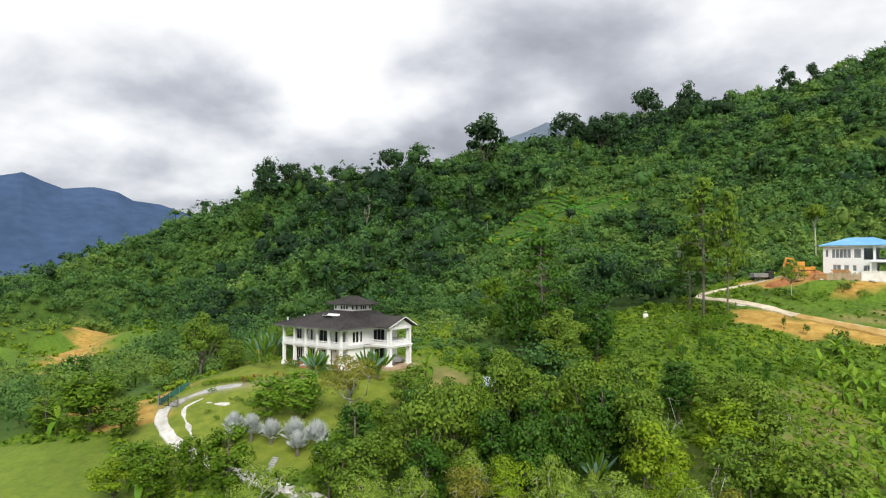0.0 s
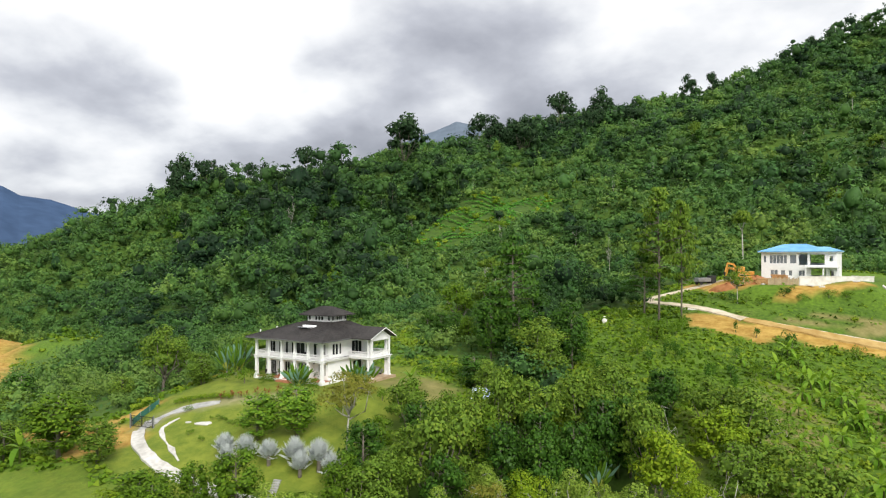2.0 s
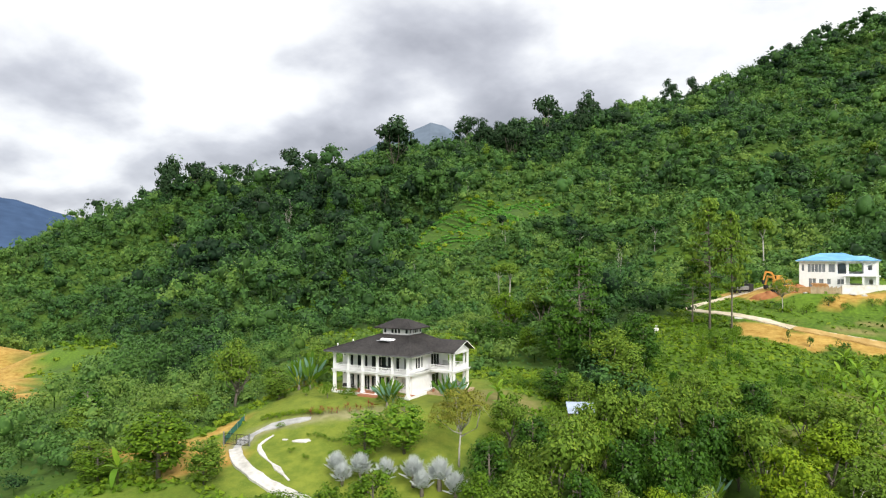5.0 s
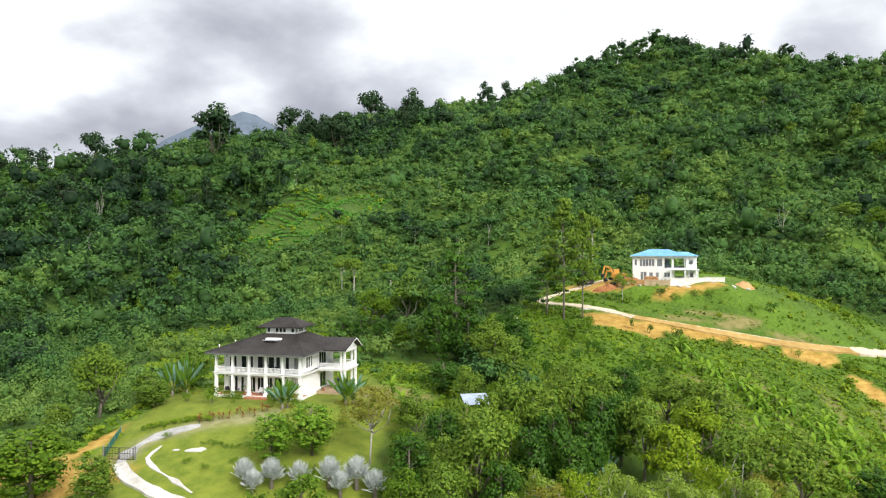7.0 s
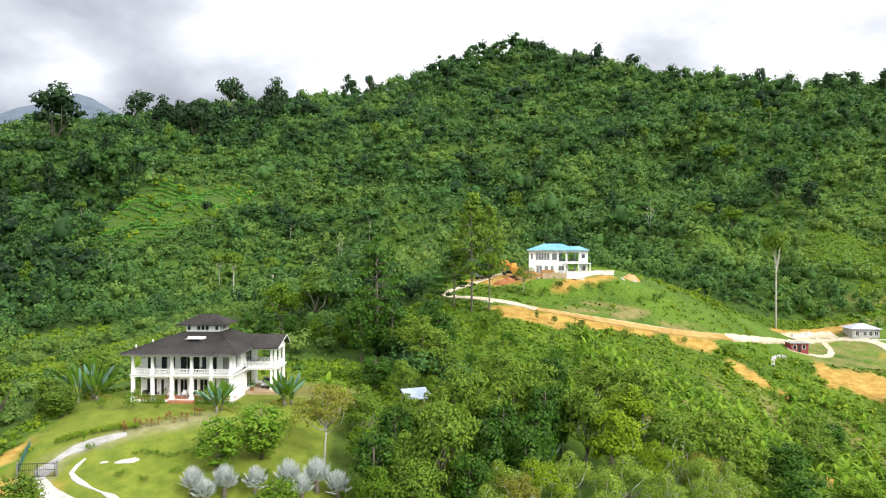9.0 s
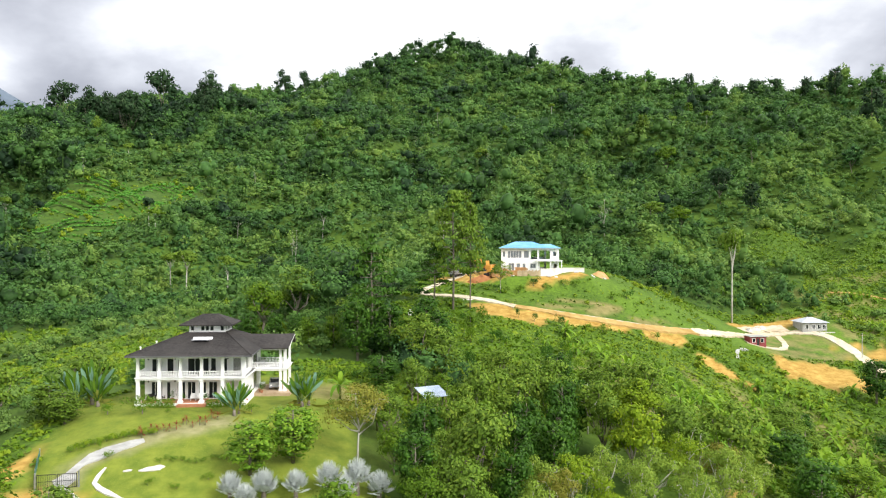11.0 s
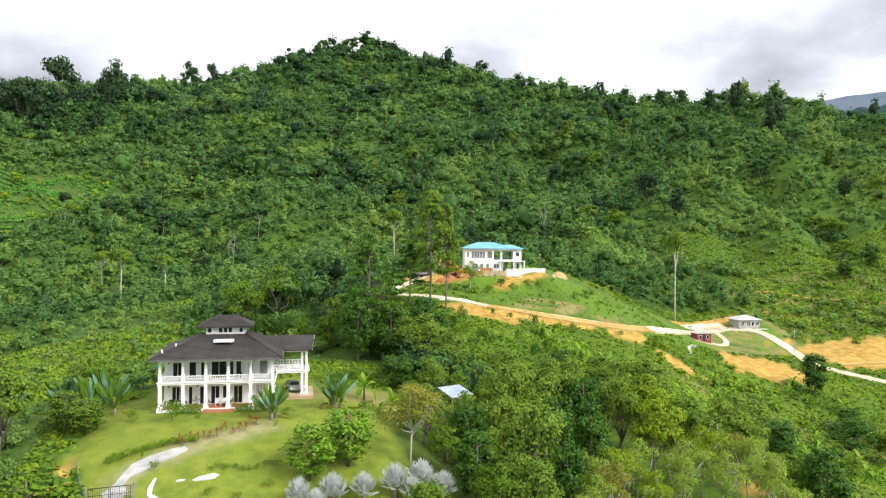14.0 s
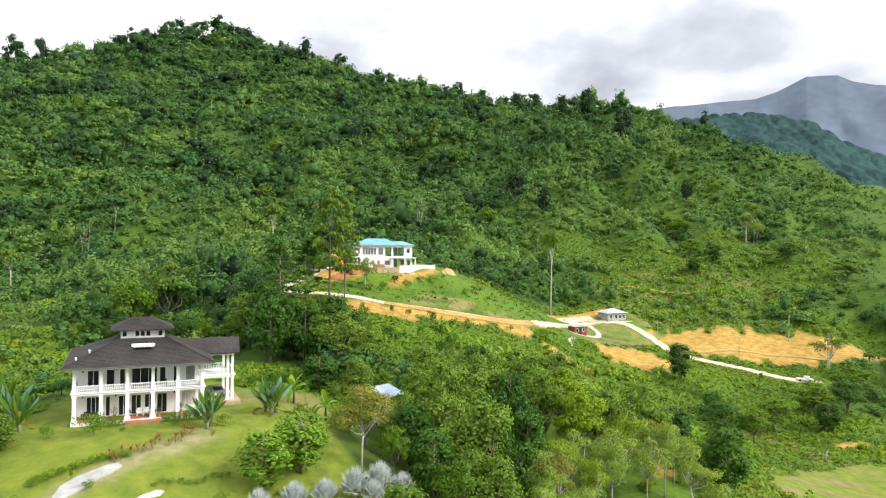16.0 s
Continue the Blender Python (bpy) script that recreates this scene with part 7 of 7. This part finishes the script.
# ---- valley houses ----
def grey_house():
    h = thing("grey_house", "small grey block house with a pale metal hip roof", "house", pose(158.4, 92.0, ground_z(161, 92) - 0.1, 0, 0, -8))
    L, W = 7.4, 5.6
    part("wall", box(0, L, 0, W, -0.6, 2.7), GREYCON, h)
    PALE = material("pale_tin_roof", (0.40, 0.43, 0.48), (0.58, 0.61, 0.66), rough=0.45, grain=1, blotch=0.3, bump=0.05)
    part("roof", hip_roof(-0.6, L + 0.6, -0.6, W + 0.6, 2.7, 3.0, L - 3.0, 2.6, 3.0, 4.1, 0.08), PALE, h, "pale metal hip roof")
    for c in (1.3, 3.4, 5.0, 6.5):
        window(h, "y", 0.0, c, 0.9, 0.9, 1.2, 2)
    part("porch_slab", box(L - 3, L + 1.6, -1.6, 0, -0.6, 0.05), CONCRETE, h)


def red_hut():
    MAROON = material("maroon_paint", (0.20, 0.035, 0.04), (0.32, 0.07, 0.075), rough=0.7, grain=3)
    h = thing("red_hut", "small maroon hut with two dark windows below the road", "hut", pose(133.0, 79.3, ground_z(135, 79.5) - 0.1, 0, 0, -4))
    part("wall", box(0, 4.6, 0, 3.2, -0.6, 2.5), MAROON, h)
    part("roof", box(-0.3, 4.9, -0.4, 3.5, 2.5, 2.65), GREYCON, h)
    window(h, "y", 0, 1.0, 1.0, 0.8, 1.0, 1)
    window(h, "y", 0, 3.4, 1.0, 0.8, 1.0, 1)
    part("door", box(1.9, 2.6, -0.03, 0.02, 0, 2.0), BLACK, h)


grey_house()
red_hut()
for n, (x, y) in enumerate(((146.5, 97), (149.5, 98.4), (143.5, 95.8))):
    mound(x, y, 1.6, 1.2, 0.9, n * 30, CONCRETE, "heap of pale gravel in the yard", 20 + n)
for n, (x, y, h) in enumerate(((178, 55, 9), (198, 39, 11), (164, 75, 7), (210, 60, 9))):
    p = thing("utility_pole", "slim grey utility pole with a crossarm by the road", "pole", pose(x, y, ground_z(x, y)), group="utility poles")
    part("pole", Shape().tube([(0, 0, -0.5), (0, 0, h)], [0.13, 0.08], 8), GREYCON, p)
    part("crossarm", box(-0.9, 0.9, -0.05, 0.05, h - 0.7, h - 0.58), PLANK, p)
lorry = thing("pickup", "small pale pickup truck on the valley road", "pickup", pose(186, 38.5, ground_z(186, 38.5) + 0.1, 0, 0, -45))
part("body", box(-2.2, 2.2, -0.8, 0.8, 0.4, 0.95), WHITE, lorry, bevel=0.1)
part("cabin", box(-0.2, 1.3, -0.72, 0.72, 0.95, 1.6), WHITE, lorry, bevel=0.12)
part("window", box(1.28, 1.33, -0.6, 0.6, 1.05, 1.5), GLASS, lorry)
for u in (-1.4, 1.4):
    for sy in (-1, 1):
        part("wheel", Shape().tube([(u, sy * 0.65, 0.35), (u, sy * 0.85, 0.35)], [0.35, 0.35], 12), BLACK, lorry)


# ---- distant mountains ----
def domes(u, v, size, r):
    """Rounded bumps on a jittered grid, like crowns seen from afar."""
    cu, cv = np.floor(u / size), np.floor(v / size)
    best = np.zeros(u.shape)
    table = r.uniform(0, 1, (97, 89, 3))
    for i in (-1, 0, 1):
        for j in (-1, 0, 1):
            t = table[((cu + i) % 97).astype(int), ((cv + j) % 89).astype(int)]
            d = np.hypot(u / size - cu - i - t[..., 0], v / size - cv - j - t[..., 1]) / (0.5 + 0.4 * t[..., 2])
            best = np.maximum(best, np.sqrt(np.clip(1 - d * d, 0, 1)) * (0.5 + 0.5 * t[..., 2]))
    return best


def mountain(name, label, colour, haze_glow, dist, profile, rough, seed, trees=0.0):
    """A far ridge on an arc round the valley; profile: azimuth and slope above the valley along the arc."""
    # distance haze is put into the bluish colour and a faint emission
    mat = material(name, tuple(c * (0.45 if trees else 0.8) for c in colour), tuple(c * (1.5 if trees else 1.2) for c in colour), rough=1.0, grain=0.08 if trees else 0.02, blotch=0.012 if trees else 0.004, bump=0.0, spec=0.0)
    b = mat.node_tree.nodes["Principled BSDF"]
    b.inputs["Emission Color"].default_value, b.inputs["Emission Strength"].default_value = (*colour, 1), haze_glow
    r = np.random.RandomState(seed)
    n, k = (560, 70) if trees else (520, 24)
    az0, az1 = profile[0][0], profile[-1][0]
    f = np.linspace(0, 1, n)
    top = np.interp(az0 + (az1 - az0) * f, [p[0] for p in profile], [p[1] for p in profile])
    for o in range(6):
        top = top + rough * 0.5 ** o * np.interp(f * 8 * 2 ** o, np.arange(8 * 2 ** o + 2), r.uniform(-1, 1, 8 * 2 ** o + 2))
    g = np.linspace(0, 1, k + 1)[:, None] * np.ones((1, n))
    a = np.radians(az0 + (az1 - az0) * f)[None] * np.ones((k + 1, 1))
    spur = wavy(np.degrees(a) * 22 + 40 * g, 200 * g, 90, seed) * dist * 0.03 * g * (1 - g)
    d = dist * (0.72 + 0.28 * g) + spur * 2.0
    bump = trees * domes(a * d, g * dist * 0.28, 1.6 * trees, r) if trees else 0.0
    z = -60 + (dist * top[None] + 80) * g ** 0.9 + bump * 0.8 + spur * 0.5
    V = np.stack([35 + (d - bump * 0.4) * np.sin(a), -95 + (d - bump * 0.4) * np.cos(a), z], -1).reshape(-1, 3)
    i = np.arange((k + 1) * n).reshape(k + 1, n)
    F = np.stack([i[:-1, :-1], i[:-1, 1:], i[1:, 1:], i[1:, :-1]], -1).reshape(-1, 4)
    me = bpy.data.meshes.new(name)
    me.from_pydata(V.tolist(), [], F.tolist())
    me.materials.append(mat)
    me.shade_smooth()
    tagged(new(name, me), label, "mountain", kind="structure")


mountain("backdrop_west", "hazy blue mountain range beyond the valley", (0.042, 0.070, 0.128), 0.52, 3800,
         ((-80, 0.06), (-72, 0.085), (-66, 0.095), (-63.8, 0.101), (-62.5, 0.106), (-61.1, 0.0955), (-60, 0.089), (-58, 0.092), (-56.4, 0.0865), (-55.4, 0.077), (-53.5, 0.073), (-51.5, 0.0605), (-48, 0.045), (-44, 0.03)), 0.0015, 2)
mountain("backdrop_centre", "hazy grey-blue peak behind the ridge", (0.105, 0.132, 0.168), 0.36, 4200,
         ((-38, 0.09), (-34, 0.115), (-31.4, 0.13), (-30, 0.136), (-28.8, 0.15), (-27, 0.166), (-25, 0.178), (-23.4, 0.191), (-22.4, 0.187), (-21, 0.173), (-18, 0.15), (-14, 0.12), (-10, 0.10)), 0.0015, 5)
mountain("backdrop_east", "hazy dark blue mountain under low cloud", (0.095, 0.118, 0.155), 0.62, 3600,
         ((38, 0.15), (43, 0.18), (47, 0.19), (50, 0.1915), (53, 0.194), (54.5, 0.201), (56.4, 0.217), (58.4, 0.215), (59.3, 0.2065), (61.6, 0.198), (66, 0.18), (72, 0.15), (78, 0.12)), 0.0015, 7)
mountain("backdrop_ridge", "hazy blue-green wooded ridge beyond the valley", (0.034, 0.066, 0.064), 0.32, 1500,
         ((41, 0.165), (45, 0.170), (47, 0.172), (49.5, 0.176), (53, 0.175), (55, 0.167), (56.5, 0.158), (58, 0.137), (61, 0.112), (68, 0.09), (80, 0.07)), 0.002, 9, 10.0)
